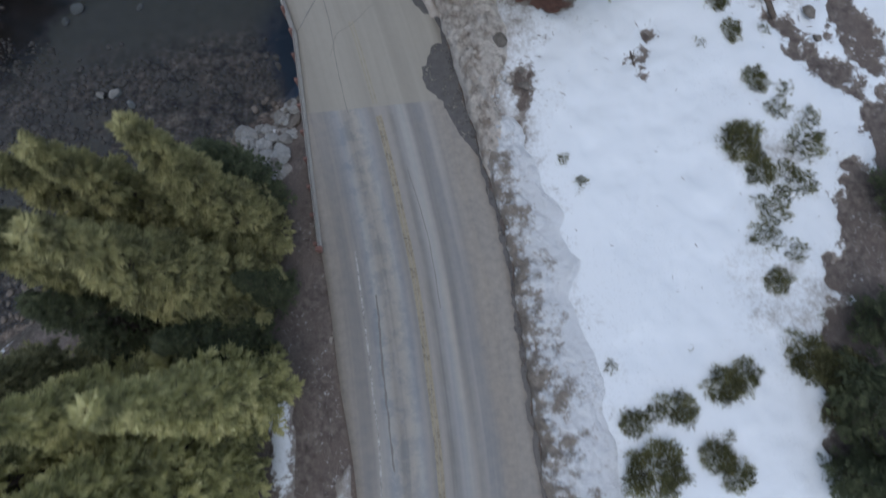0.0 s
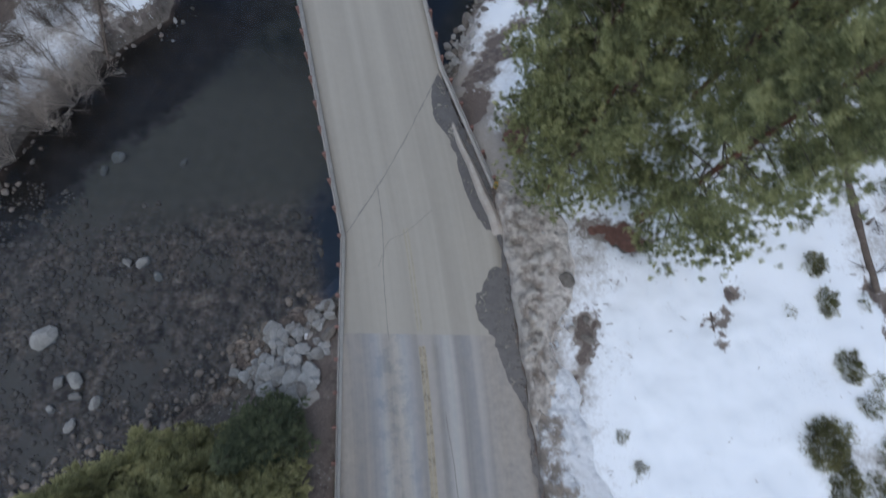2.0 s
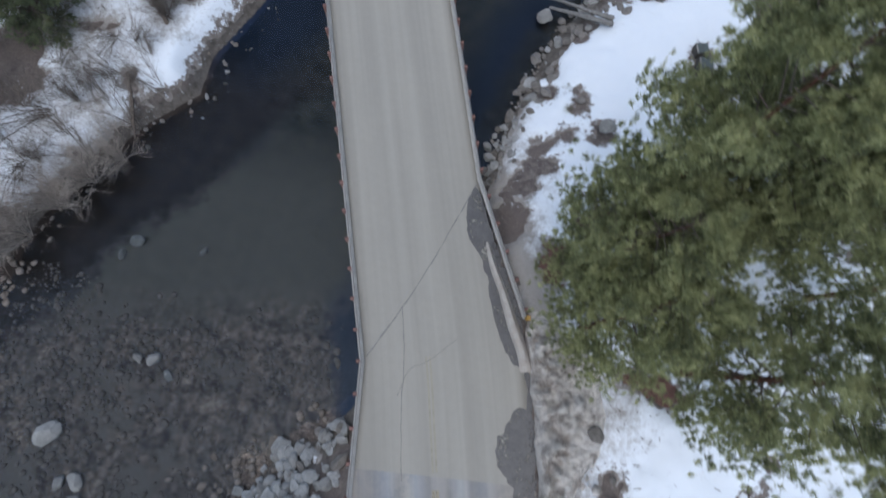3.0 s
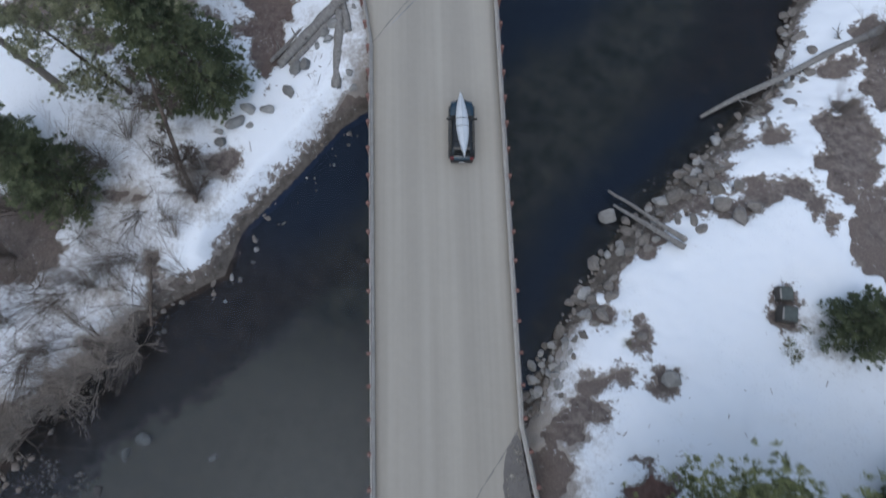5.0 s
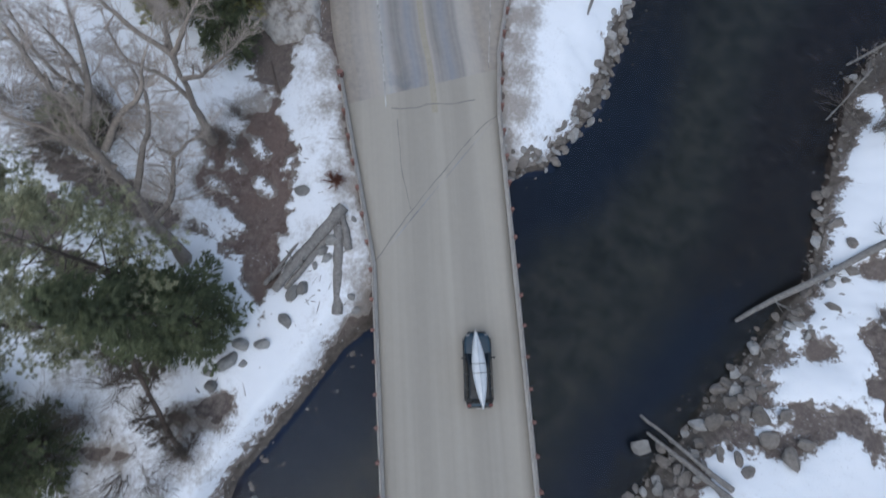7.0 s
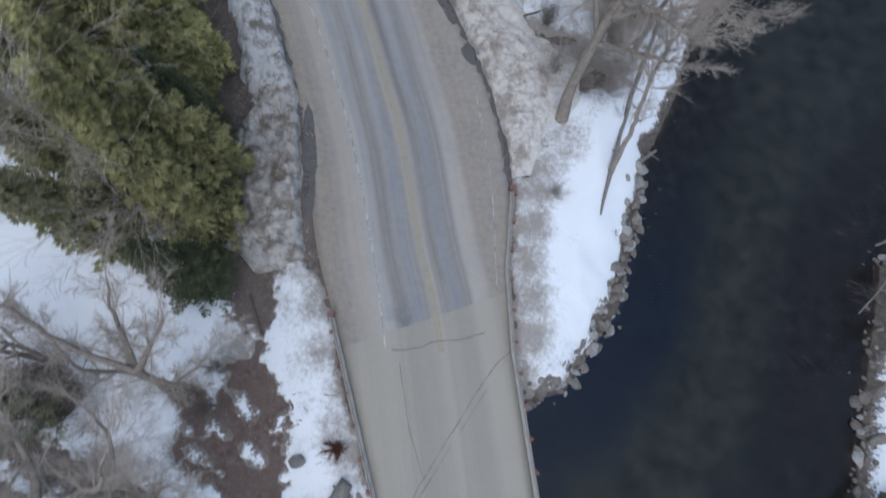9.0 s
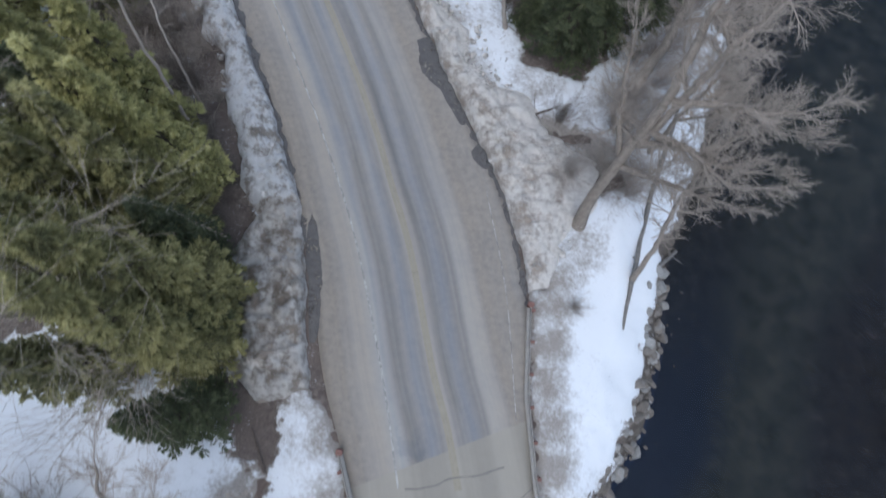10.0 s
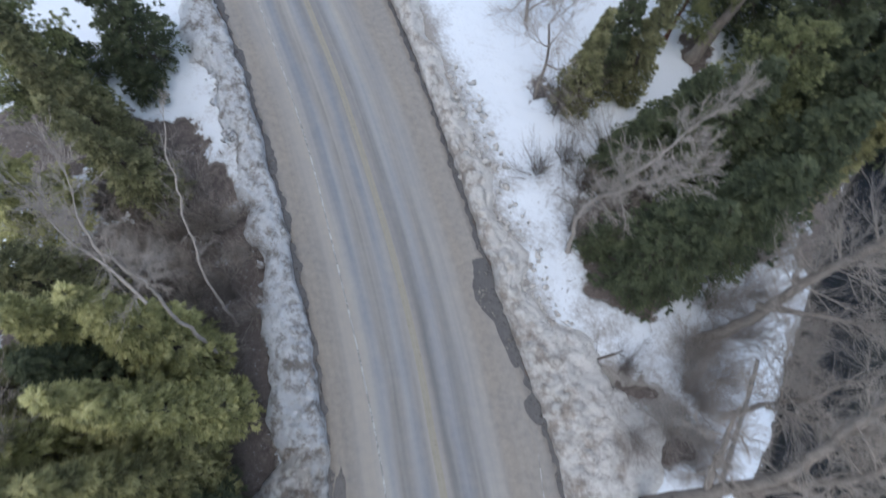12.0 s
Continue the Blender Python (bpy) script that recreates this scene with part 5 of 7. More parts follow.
NORTH_FIRS = [(-6.4, 113.6, 0.75, 1.2), (-4.0, 120.0, 0.8, 1.1), (-20.6, 107.6, 0.6, 1.1), (-17.6, 110.4, 0.75, 1.1), (-39.6, 79.0, 0.8, 0.75), (-36.8, 74.8, 0.6, 0.8), (-46.4, 84.6, 0.95, 0.9), (-36.6, 69.2, 0.7, 0.95), (-17.6, 100.8, 0.82, 1.3), (-14.2, 103.4, 0.95, 1.25), (-9.6, 117.0, 0.8, 1.1), (-10.5, 108.5, 0.95, 1.2), (-22.4, 116.5, 0.7, 1.0), (-7.8, 113, 0.9, 1.2), (-20.6, 101.6, 0.3, 1.3), (-9.0, 121.0, 1.0, 1.2), (-5.0, 125.0, 1.1, 1.2), (-12.5, 127.0, 1.0, 1.2), (-1.5, 118.0, 1.0, 1.2), (2.0, 123.0, 1.1, 1.2), (-15.0, 109.6, 0.9, 1.1), (-58, 108, 0.8, 1.1), (-45.2, 60.0, 0.3, 1.4), (-61.5, 105.5, 0.4, 1.2), (-56.8, 105.0, 0.45, 1.1)]
grove(firs, SOUTH_FIRS + NORTH_FIRS)
pines = [conifer("pine_tree", "big olive-green pine with reddish bark and open tufted crown", s, 19, 5.2, PINE, RED_BARK, pine_crown, "tall pines", bare=0.16, limbs=80, tufts=58, needles=26, leaf=0.21) for s in (8, 9, 10)]
grove(pines, [(4.5, 23.4, 0.78, 0.92), (10.6, 21.8, 1.02, 0.86), (3.7, 27.2, 0.88, 0.84), (5.4, 30.2, 1.2, 0.7), (9.6, 30.4, 0.98, 0.75), (-17.5, 122.5, 0.7, 0.9),
              (-12.5, 114.5, 0.62, 1.0), (-60, 101, 0.7, 1.0)])
airy = [conifer("pine_tree", "olive-green pine with a thin gappy crown", s, 19, 5.2, PINE, RED_BARK, pine_crown, "tall pines", bare=0.2, limbs=42, tufts=52, needles=24, leaf=0.21) for s in (28, 29)]
grove(airy, [(14.6, 31.4, 1.0, 0.82), (18.4, 28.0, 0.74, 0.9), (18.6, 32.6, 0.72, 0.95)])
bared = conifer("pine_tree", "tall olive-green pine with a long bare reddish trunk", 30, 19, 5.2, PINE, RED_BARK, pine_crown, "tall pines", bare=0.5, limbs=48, tufts=56, needles=24, leaf=0.21)
grove([bared], [(7.4, 30.4, 1.14, 0.72), (11.6, 31.6, 1.05, 0.74)])
dull = [conifer("pine_tree", "dull olive pine with open tufted crown above bank snow", s, 19, 5.2, DULL, BARK, pine_crown, "tall pines", bare=0.2, limbs=40, tufts=48, needles=22, leaf=0.22) for s in (18, 19)]
grove(dull, [(-34.8, 49.8, 0.84, 1.0), (-43.5, 52.5, 0.7, 0.9), (-37.4, 46.6, 0.6, 0.95), (-43.4, 59.2, 0.3, 1.2)])


tall = conifer("pine_tree", "tall dull pine with a long bare trunk over the snow", 20, 20, 4.6, DULL, GREY_BARK, pine_crown, "tall pines", bare=0.52, limbs=46, tufts=44, needles=18, leaf=0.27)
grove([tall], [(-42.2, 45.4, 1.0, 1.0)])


def grow(rng, start, way, length, radius, level, out, spread=0.6, up=0.15):
    """Adds the segments of a bare limb and of what branches from it."""
    steps = 4
    p, d, r = np.array(start, float), np.array(way, float), radius
    for i in range(steps):
        d = d + rng.normal(0, 0.13, 3) + [0, 0, up * 0.25]
        d /= np.linalg.norm(d)
        q, r2 = p + d * length / steps, max(0.006, r * 0.82)
        out.append((p, q, r, r2))
        if level > 0:
            for _ in range(2 if level < 3 else 1 + (i > 1)):
                b = d + rng.normal(0, spread, 3)
                grow(rng, q, b / np.linalg.norm(b), length * rng.uniform(0.42, 0.68), r2 * 0.6, level - 1, out, spread, up)
        p, r = q, r2


def bare_tree(label, seed, height, girth, lean=(0, 0), levels=4, forks=1, bark=None, spread=0.55):
    rng = np.random.default_rng(seed)
    segs = []
    tree = tagged(new("bare_tree"), label, "tree", "bare trees")
    for k in range(forks):
        d = np.array([lean[0], lean[1], 1.0]) + (rng.normal(0, 0.3, 3) if forks > 1 else 0)
        grow(rng, (0, 0, -0.2), d / np.linalg.norm(d), height * 0.62, girth, levels, segs, spread)
    a, b, r0, r1 = (np.array(c) for c in zip(*segs))
    thick_ = r0 > 0.05
    v, f = tubes(a[thick_], b[thick_], r0[thick_], r1[thick_], 7)
    put("trunk", mesh_of("trunk", v, f, [bark or GREY_BARK], True), tree, "grey trunk and limbs")
    v, f = tubes(a[~thick_], b[~thick_], r0[~thick_], r1[~thick_], 3)
    tagged(put("twig", mesh_of("twig", v, f, [TWIG]), tree, "fine bare twigs"), kind="stuff")
    return tree


def stand(ob, x, y, turn=0, size=1.0):
    ob.matrix_basis = Matrix.Translation((x, y, at_ground(x, y))) @ Matrix.Rotation(radians(turn), 4, "Z") @ Matrix.Scale(size, 4)
    return ob


def limbed_tree(label, seed, x, y, girth, limbs, twigs=2.4, every=0.8, level=2, bark=None, fine=None):
    """A bare tree whose trunk and main limbs follow given lines, feathered with branching twigs. Limbs: lines of places
    over the foot, the first one the trunk; each with the share of its length that stays bare."""
    rng = np.random.default_rng(seed)
    tree = tagged(new("bare_tree"), label, "tree", "bare trees")
    segs = []
    for k, (bare, line) in enumerate(limbs):
        p = spline(line, 0.4)
        p = p + np.cumsum(rng.normal(0, 0.075, p.shape), 0) * np.linspace(0.3, 1, len(p))[:, None] * [1, 1, 0.6]
        f = np.linspace(0, 1, len(p))
        start = girth if k == 0 else girth * 0.55
        r = start * (1 - 0.72 * f) + (girth * 0.5 * np.exp(-f * 16) if k == 0 else 0)
        v, fa = tubes(p[:-1], p[1:] + (p[1:] - p[:-1]) * 0.06, r[:-1], r[1:], 9)
        put("trunk" if k == 0 else "limb", mesh_of("limb", v, fa, [bark or GREY_BARK], True), tree, "grey trunk" if k == 0 else "")
        run = f * np.linalg.norm(np.diff(p, axis=0), axis=1).sum()
        for at in np.arange(bare * run[-1] + 0.2, run[-1], every * 0.4):
            i = min(len(p) - 2, int(np.searchsorted(run, at)))
            d = (p[i + 1] - p[i]) / np.linalg.norm(p[i + 1] - p[i])
            w = d * 0.55 + rng.normal(0, 0.6, 3)
            grow(rng, p[i], w / np.linalg.norm(w), twigs * rng.uniform(0.5, 1.15) * (1.15 - 0.5 * f[i]), min(0.05, r[i] * 0.4), level, segs, 0.42)
        grow(rng, p[-1], p[-1] - p[-2], twigs, r[-1] * 0.7, level + 1, segs, 0.42)
    a, b, r0, r1 = (np.array(c) for c in zip(*segs))
    v, fa = tubes(a, b, r0, r1, 3)
    tagged(put("twig", mesh_of("twig", v, fa, [fine or TWIG]), tree, "fine bare twigs"), kind="stuff")
    tree.matrix_basis = Matrix.Translation((x, y, at_ground(x, y) - 0.1))
    return tree


limbed_tree("large leafless grey tree leaning out over the river", 31, -14.8, 85.7, 0.4,
            [(0.6, [(0, 0, 0), (-0.1, 0.7, 3.6), (0.4, 1.9, 8), (0.9, 3.0, 12), (1.3, 4.6, 15), (2.0, 6.5, 18), (2.9, 9.0, 20.5)]),
             (0.2, [(0.5, 2.1, 9), (0.9, 2.9, 12), (1.4, 3.8, 14.7), (2.4, 4.9, 15.8), (4.0, 6.4, 17.2), (6.2, 8.4, 18.6)]),
             (0.3, [(0.2, 1.6, 7), (-1.2, 3.2, 10), (-2.2, 5.2, 12.2)]),
             (0.1, [(0.5, 2.1, 9), (2.0, 1.6, 10.5), (3.4, 0.6, 11.5), (4.8, 0.2, 12)]), (0.1, [(0.9, 3.0, 12), (2.6, 2.4, 13.2), (4.2, 2.0, 13.8), (5.8, 2.4, 14)]),
             (0.1, [(0.2, 1.6, 7), (1.8, 0.6, 8.6), (3.4, -0.4, 9.6)]), (0.1, [(0.6, 2.4, 10), (2.4, 0.6, 11.6), (3.4, -1.2, 12.4)])], 1.6, 0.6)
limbed_tree("slim leafless stem rising beside the leaning tree", 32, -10.6, 82.4, 0.2,
            [(0.35, [(0, 0, 0), (-0.2, 1.4, 3.5), (-0.6, 3.0, 7), (-0.4, 4.6, 10), (0.4, 6.0, 12)])], 1.7, 0.8)
limbed_tree("leafless grey tree leaning low over the riverbank", 33, -12.1, 97.0, 0.42,
            [(0.45, [(0, 0, 0), (0.3, 1.0, 4.5), (0.4, 2.0, 9), (0.9, 3.0, 13), (1.6, 4.4, 17)]), (0.25, [(0.3, 1.4, 6), (2.2, 0.6, 8.6), (4.0, 0.0, 10.4)]), (0.2, [(0.4, 2.0, 9), (2.0, 3.4, 11.5), (3.8, 4.4, 13)])], 2.8, 0.8)
limbed_tree("leafless grey tree with spreading limbs on the bank", 44, -10.2, 92.4, 0.2,
            [(0.35, [(0, 0, 0), (0.3, 0.6, 3), (0.6, 0.8, 7), (1.4, 1.4, 11)]), (0.2, [(0.4, 0.7, 4), (2.2, 0.2, 6), (3.8, -0.6, 7.4)]), (0.2, [(0.4, 0.7, 5), (-1.2, 1.4, 7.4), (-2.4, 2.6, 9)])], 2.4, 0.6)
limbed_tree("slim pale leafless tree leaning over dark conifers", 34, -22.2, 101.0, 0.17,
            [(0.62, [(0, 0, 0), (-0.7, -0.3, 4), (-1.6, -0.8, 9.6), (-1.3, -0.9, 11.8), (-0.7, -1.0, 13.6), (-0.5, -1.6, 16.6)]), (0.4, [(-0.7, -1.0, 13.4), (0.3, -0.4, 15), (1.0, 0.2, 16.6)])], 1.9, 0.5, 2, PALE_STICK, PALE_STICK)
limbed_tree("leafless grey tree with crooked limbs over the snow", 35, -34.2, 52.2, 0.4,
            [(0.4, [(0, 0, 0), (-0.8, 1.4, 3), (-1.6, 2.8, 5.6), (-2.4, 4.4, 9), (-3.2, 6.0, 12.2), (-4.6, 7.4, 14)]), (0.2, [(-1.6, 2.8, 5.6), (-1.3, 5.2, 6.6), (-1.2, 7.4, 7.4), (-2.2, 9.2, 8.6)]),
             (0.2, [(-2.0, 3.6, 7.4), (-4.4, 4.0, 9.6), (-6.6, 4.2, 11)]), (0.3, [(-2.6, 4.8, 9.8), (-2.2, 7.4, 11.6), (-2.6, 9.6, 13)]), (0.1, [(-1.0, 1.8, 3.8), (0.4, 3.6, 5.2), (0.6, 5.4, 6.8), (1.8, 6.8, 8.0)]), (0.1, [(-2.2, 4.2, 8.4), (-1.2, 5.8, 9.6), (0.4, 6.6, 10.8), (0.9, 8.0, 12.0)])], 1.9, 0.75)
limbed_tree("leafless grey tree with a broken crown by the road", 36, -35.8, 61.4, 0.32,
            [(0.8, [(0, 0, 0), (0.0, 0.6, 2.5), (0.1, 1.4, 5.4), (0.1, 2.1, 7.8)]), (0.2, [(0.1, 2.0, 7.6), (-2.4, 2.6, 9), (-4.8, 3.8, 10.2), (-7.0, 4.2, 11)]), (0.2, [(0.1, 2.0, 7.6), (1.4, 3.6, 9), (2.4, 5.0, 10)]),
             (0.2, [(0.1, 1.8, 7), (-0.9, 4.0, 8.6), (-1.4, 6.2, 10)]), (0.1, [(0.0, 0.9, 3.6), (-1.6, 1.6, 5.2), (-3.4, 1.4, 6.6), (-4.6, 2.4, 7.6)]), (0.1, [(0.1, 1.5, 5.8), (1.8, 1.7, 6.8), (3.2, 2.8, 7.6)])], 1.7, 0.75)
stand(bare_tree("leafless forked grey tree on the snow", 37, 11, 0.2, (-0.2, 0.25), 4, 2), -45.5, 62.0)
limbed_tree("slim pale leafless tree above the litter", 38, -43.2, 89.6, 0.1,
            [(0.4, [(0, 0, 0), (-0.2, 0.8, 3), (-0.7, 2.0, 6.2), (-2.0, 5.0, 8.8), (-3.6, 8.2, 11)])], 1.3, 0.9, 1, PALE_STICK, PALE_STICK)
limbed_tree("slim pale leafless forked tree above the litter", 39, -42.6, 87.2, 0.15,
            [(0.7, [(0, 0, 0), (0.3, 0.6, 6), (0.7, 1.3, 12), (0.8, 1.4, 15.4), (0.2, 2.2, 18)]), (0.3, [(0.7, 1.3, 13), (-0.8, 2.2, 14.4), (-1.9, 2.9, 15.6), (-2.4, 4.2, 17.6)])], 1.7, 0.6, 2, PALE_STICK, PALE_STICK)
stand(bare_tree("leafless grey tree at the forest edge", 40, 12, 0.16, (0.1, 0.2), 4, 1), -27.2, 113.6)
limbed_tree("leafless grey tree with a thick leaning trunk", 42, -15.0, 121.4, 0.5,
            [(0.5, [(0, 0, 0), (0.6, 0.8, 5), (1.2, 1.4, 10), (2.0, 2.4, 15)]), (0.3, [(0.6, 0.8, 5), (-0.6, 2.0, 8.5), (-1.2, 3.2, 11)])], 2.6, 0.9)
stand(bare_tree("grey leafless tree between the conifers", 45, 19, 0.16, (0.05, -0.1), 4, 1), -39.6, 74.6)
stand(bare_tree("leafless grey tree at the bend", 43, 9, 0.16, (-0.05, 0.3), 4, 2), -29.6, 120.6)
stand(bare_tree("leafless grey tree among the conifers", 41, 14, 0.16, (-0.1, -0.1), 4, 1), -44.8, 78.4)


def bare_bush(label, seed, size, stems=26, mat=None):
    """Many thin stems that fan out from one root."""
    rng = np.random.default_rng(seed)
    segs = []
    for _ in range(stems):
        az, tilt = rng.uniform(0, 2 * np.pi), abs(rng.normal(0, 0.6))
        d = np.array([math.cos(az) * math.sin(tilt), math.sin(az) * math.sin(tilt), math.cos(tilt)])
        grow(rng, rng.normal(0, 0.1, 3) * [1, 1, 0], d, size * rng.uniform(0.6, 1.25), 0.03, 2, segs, 0.28)
    a, b, r0, r1 = (np.array(c) for c in zip(*segs))
    v, f = tubes(a, b, r0, r1, 3)
    return tagged(put("bare_bush", mesh_of("bare_bush", v, f, [mat or STICK])), label, "bush", "bare bushes")


def long_bush(label, seed, stems, length, lean):
    """A clump of long straight whips that fan out and lean one way."""
    rng = np.random.default_rng(seed)
    segs = []
    for _ in range(stems):
        d = np.array([lean[0], lean[1], 0.9]) + rng.normal(0, 0.42, 3) * [1, 1, 0.5]
        grow(rng, rng.normal(0, 0.22, 3) * [1, 1, 0], d / np.linalg.norm(d), length * rng.uniform(0.55, 1.2), 0.034, 1, segs, 0.24, 0.05)
    a, b, r0, r1 = (np.array(c) for c in zip(*segs))
    v, f = tubes(a, b, r0, r1, 3)
    return tagged(put("bare_bush", mesh_of("bare_bush", v, f, [STICK])), label, "bush", "bare bushes")


def scatter(protos, places, step=71):
    """Stands bushes of several shapes in turn. Places: x, y, size."""
    begun = set()
    for i, (x, y, s) in enumerate(places):
        b = protos[i % len(protos)]
        ob = b if b.name not in begun else copy_thing(b, Matrix())
        begun.add(b.name)
        stand(ob, x, y, step * i, s)


bushes = [bare_bush("leafless grey-brown bush of thin upright stems", s, 3.0, 17) for s in (51, 52, 53)]
LEFT_BANK = [(-38.6, 38.9, 1.0), (-33.5, 32.7, 0.7), (-38, 28.9, 1), (-40, 33, 1.1), (-41.5, 36, 1.1), (-43, 31, 1.1), (-39.5, 25, 1.1), (-29.4, 40.9, 0.6), (-36.5, 41, 0.7), (-30.2, 42.6, 0.6), (-34.8, 27.8, 0.6),
             (-44, 60, 0.9), (-46, 57.6, 0.9), (-53, 72, 1.0), (-46.4, 61, 0.9), (-51, 60, 1.0), (-41, 56.2, 0.8), (-43.6, 61.6, 0.8), (-47, 59.4, 0.9), (-34.2, 61.4, 0.6), (-34.6, 63.6, 0.5), (-42.8, 88.0, 0.7), (-44, 91.4, 0.8), (-47, 96, 0.9)]
NORTH_BANK = [(-11.6, 88.6, 0.6), (-10.6, 90.6, 0.6), (-11.8, 92.4, 0.7), (-10.8, 94.6, 0.7), (-12.6, 95.6, 0.8), (-10.2, 98, 0.8), (-12, 99.5, 0.9), (-9.4, 101.5, 0.8), (-8.6, 104, 0.9), (-10.8, 104, 1.0), (-6.8, 106, 1.0),
              (-4.2, 98.6, 0.5), (-3.6, 100.8, 0.6), (-4.9, 96.4, 0.35), (-16.0, 89.5, 0.6), (-14.5, 79.8, 0.3), (-13.4, 90.6, 0.6), (-13.0, 93.4, 0.7)]
FOREST_EDGE = [(-20.5, 104, 0.9), (-22.5, 102.5, 0.7), (-17, 93.5, 0.6), (-25.8, 106.4, 0.7), (-19, 107.5, 0.9), (-24, 108, 0.8), (-22.3, 106, 0.9), (-25.4, 112, 0.8), (-20.4, 109.5, 0.9), (-23.6, 114, 0.9),
               (12.3, 75.5, 0.8), (13.0, 80.0, 0.9), (13, 60, 0.5), (15, 66, 0.9)]
LITTER_EDGE = [(-45.8, 91.8, 0.6), (-48.4, 95.0, 0.6), (-44.2, 89.2, 0.5), (-50.6, 97.4, 0.7), (-46.6, 94.0, 0.5), (-51.8, 95.4, 0.7), (-48.8, 91.6, 0.7), (-53.4, 99.0, 0.7), (-41.2, 84.6, 0.4), (-39.4, 81.6, 0.4)]
scatter(bushes, LEFT_BANK + FOREST_EDGE + LITTER_EDGE)
pale = [bare_bush("pale leafless brush hanging over the river edge", s, 3.2, 24, PALE_STICK) for s in (54, 55, 56)]
scatter(pale, NORTH_BANK)
whips = [long_bush("leafless clump of long thin whips on the cut bank", s, 15, 4.6, (-0.55, 0.5)) for s in (71, 72)]
scatter(whips, [(-30.4, 32.2, 1.0), (-32.4, 29.2, 1.05), (-28.6, 35.2, 0.8), (-33.9, 26.4, 1.0), (-31.6, 35.4, 0.8), (-35.2, 31.8, 0.9), (-36.2, 23.8, 1.0), (-33.0, 38.6, 0.7), (-35.9, 27.6, 0.9), (-34.0, 34.4, 0.7), (-36.4, 35.6, 0.7), (-31.4, 38.2, 0.6), (-37.4, 31.6, 0.8), (-33.2, 41.6, 0.5), (-36.0, 43.0, 0.6), (-29.6, 37.2, 0.5)], 23)
brush = [bare_bush("grey-brown brush overhanging the dark water", s, 2.8, 20, TWIG) for s in (74, 75)]
scatter(brush, [(-43.0, 87.4, 0.55), (-44.6, 88.8, 0.7), (-46.4, 90.2, 0.75), (-45.0, 92.6, 0.7), (-47.6, 92.4, 0.8), (-48.0, 95.8, 0.8), (-49.8, 94.0, 0.8), (-46.2, 96.4, 0.6), (-50.4, 98.6, 0.8), (-51.8, 92.8, 0.8), (-42.2, 90.6, 0.5), (-44.0, 94.6, 0.6), (-52.6, 96.6, 0.8), (-49.6, 90.4, 0.8), (-32.0, 27.6, 0.9), (-33.4, 25.4, 1.0), (-30.6, 29.6, 0.7), (-35.2, 22.6, 1.0), (-37.2, 20.6, 1.0)], 40)


def shrub(label, seed, dense, mat):
    """A low evergreen shrub: a loose dome of leafy shoots."""
    rng = np.random.default_rng(seed)
    n = dense
    d = rng.normal(0, 1, (n, 3))
    d[:, 2] = np.abs(d[:, 2]) * 0.9
    d /= np.linalg.norm(d, axis=1, keepdims=True)
    r = rng.uniform(0.25, 1.0, n) ** 0.5 * (0.45 + 1.1 * fbm(d[:, 0] * 2.6 + seed, d[:, 1] * 2.6, 3))
    p = d * r[:, None] * [1, 1, 0.8]
    k = np.repeat(np.arange(n), 12)
    v, f = blades(p[k] + rng.normal(0, 0.06, (len(k), 3)), d[k] + rng.normal(0, 0.8, (len(k), 3)), rng.uniform(0.07, 0.15, len(k)), rng.uniform(0.022, 0.045, len(k)), rng)
    ob = tagged(new("shrub"), label, "shrub", "low evergreen shrubs")
    put("foliage", mesh_of("foliage", v, f, [mat]), ob)
    pick = rng.choice(n, 40)
    sv, sf = tubes(np.zeros((40, 3)) + rng.normal(0, 0.03, (40, 3)), p[pick], np.full(40, 0.02), np.full(40, 0.006))
    tagged(put("stem", mesh_of("stem", sv, sf, [BARK]), ob), kind="stuff")
    return ob


full = [shrub("olive-green evergreen shrub standing in snow", s, 620, SHRUB) for s in (61, 62)]
thin = [shrub("sparse half-bare olive shrub poking through snow", s, 210, SHRUB) for s in (63, 64)]
scatter(full, [(9.8, 7.8, 0.6), (10.9, 6.0, 0.62), (9.9, 4.6, 0.3), (24.0, 13.4, 1.1), (22.0, 8.6, 1.6), (23.0, 6.6, 1.3), (22.2, 19.8, 0.95), (22.9, 17.4, 1.0), (23.0, -1.0, 1.1), (11.6, -6.1, 0.6), (18.4, -7.6, 1.3), (19.8, -7.0, 1.2), (12.6, -9.5, 1.0),
               (13.9, -9.0, 0.8), (15.4, -8.8, 1.2), (13.5, -12.2, 1.9), (17.4, -11.6, 1.2), (18.4, -12.8, 1.1), (24.0, -6.0, 1.6), (26.0, -7.0, 1.7), (21.8, 22.4, 0.6), (18.3, -10.4, 0.6), (27.5, -13, 1.6)], 83)
scatter(thin, [(26.2, 5.4, 1.1), (27.4, 10.4, 1.0), (24.2, 4.8, 1.0), (26.0, 12.6, 0.9), (24.6, 0.6, 1.0), (27.6, 26.0, 0.9), (26.4, 28.4, 0.7), (10.6, 5.4, 0.5), (25.2, 11.0, 1.1), (26.8, 8.4, 1.5), (25.0, 6.4, 1.2), (22.5, 1.8, 1.3), (23.4, 3.6, 1.4), (16.8, -5.3, 0.5), (20.6, 16.6, 0.7), (25.3, -3.4, 0.5), (24.8, -9.6, 0.9), (10.7, 48.0, 0.4), (11.6, 41.6, 0.9),
               (12.2, 43.2, 0.5), (-29.0, 65.9, 0.5), (25.5, 17.5, 0.7), (4.5, 14.2, 0.4), (1.6, 41.3, 0.4), (1.6, 39.4, 0.45), (17.3, 14.9, 0.25)], 83)


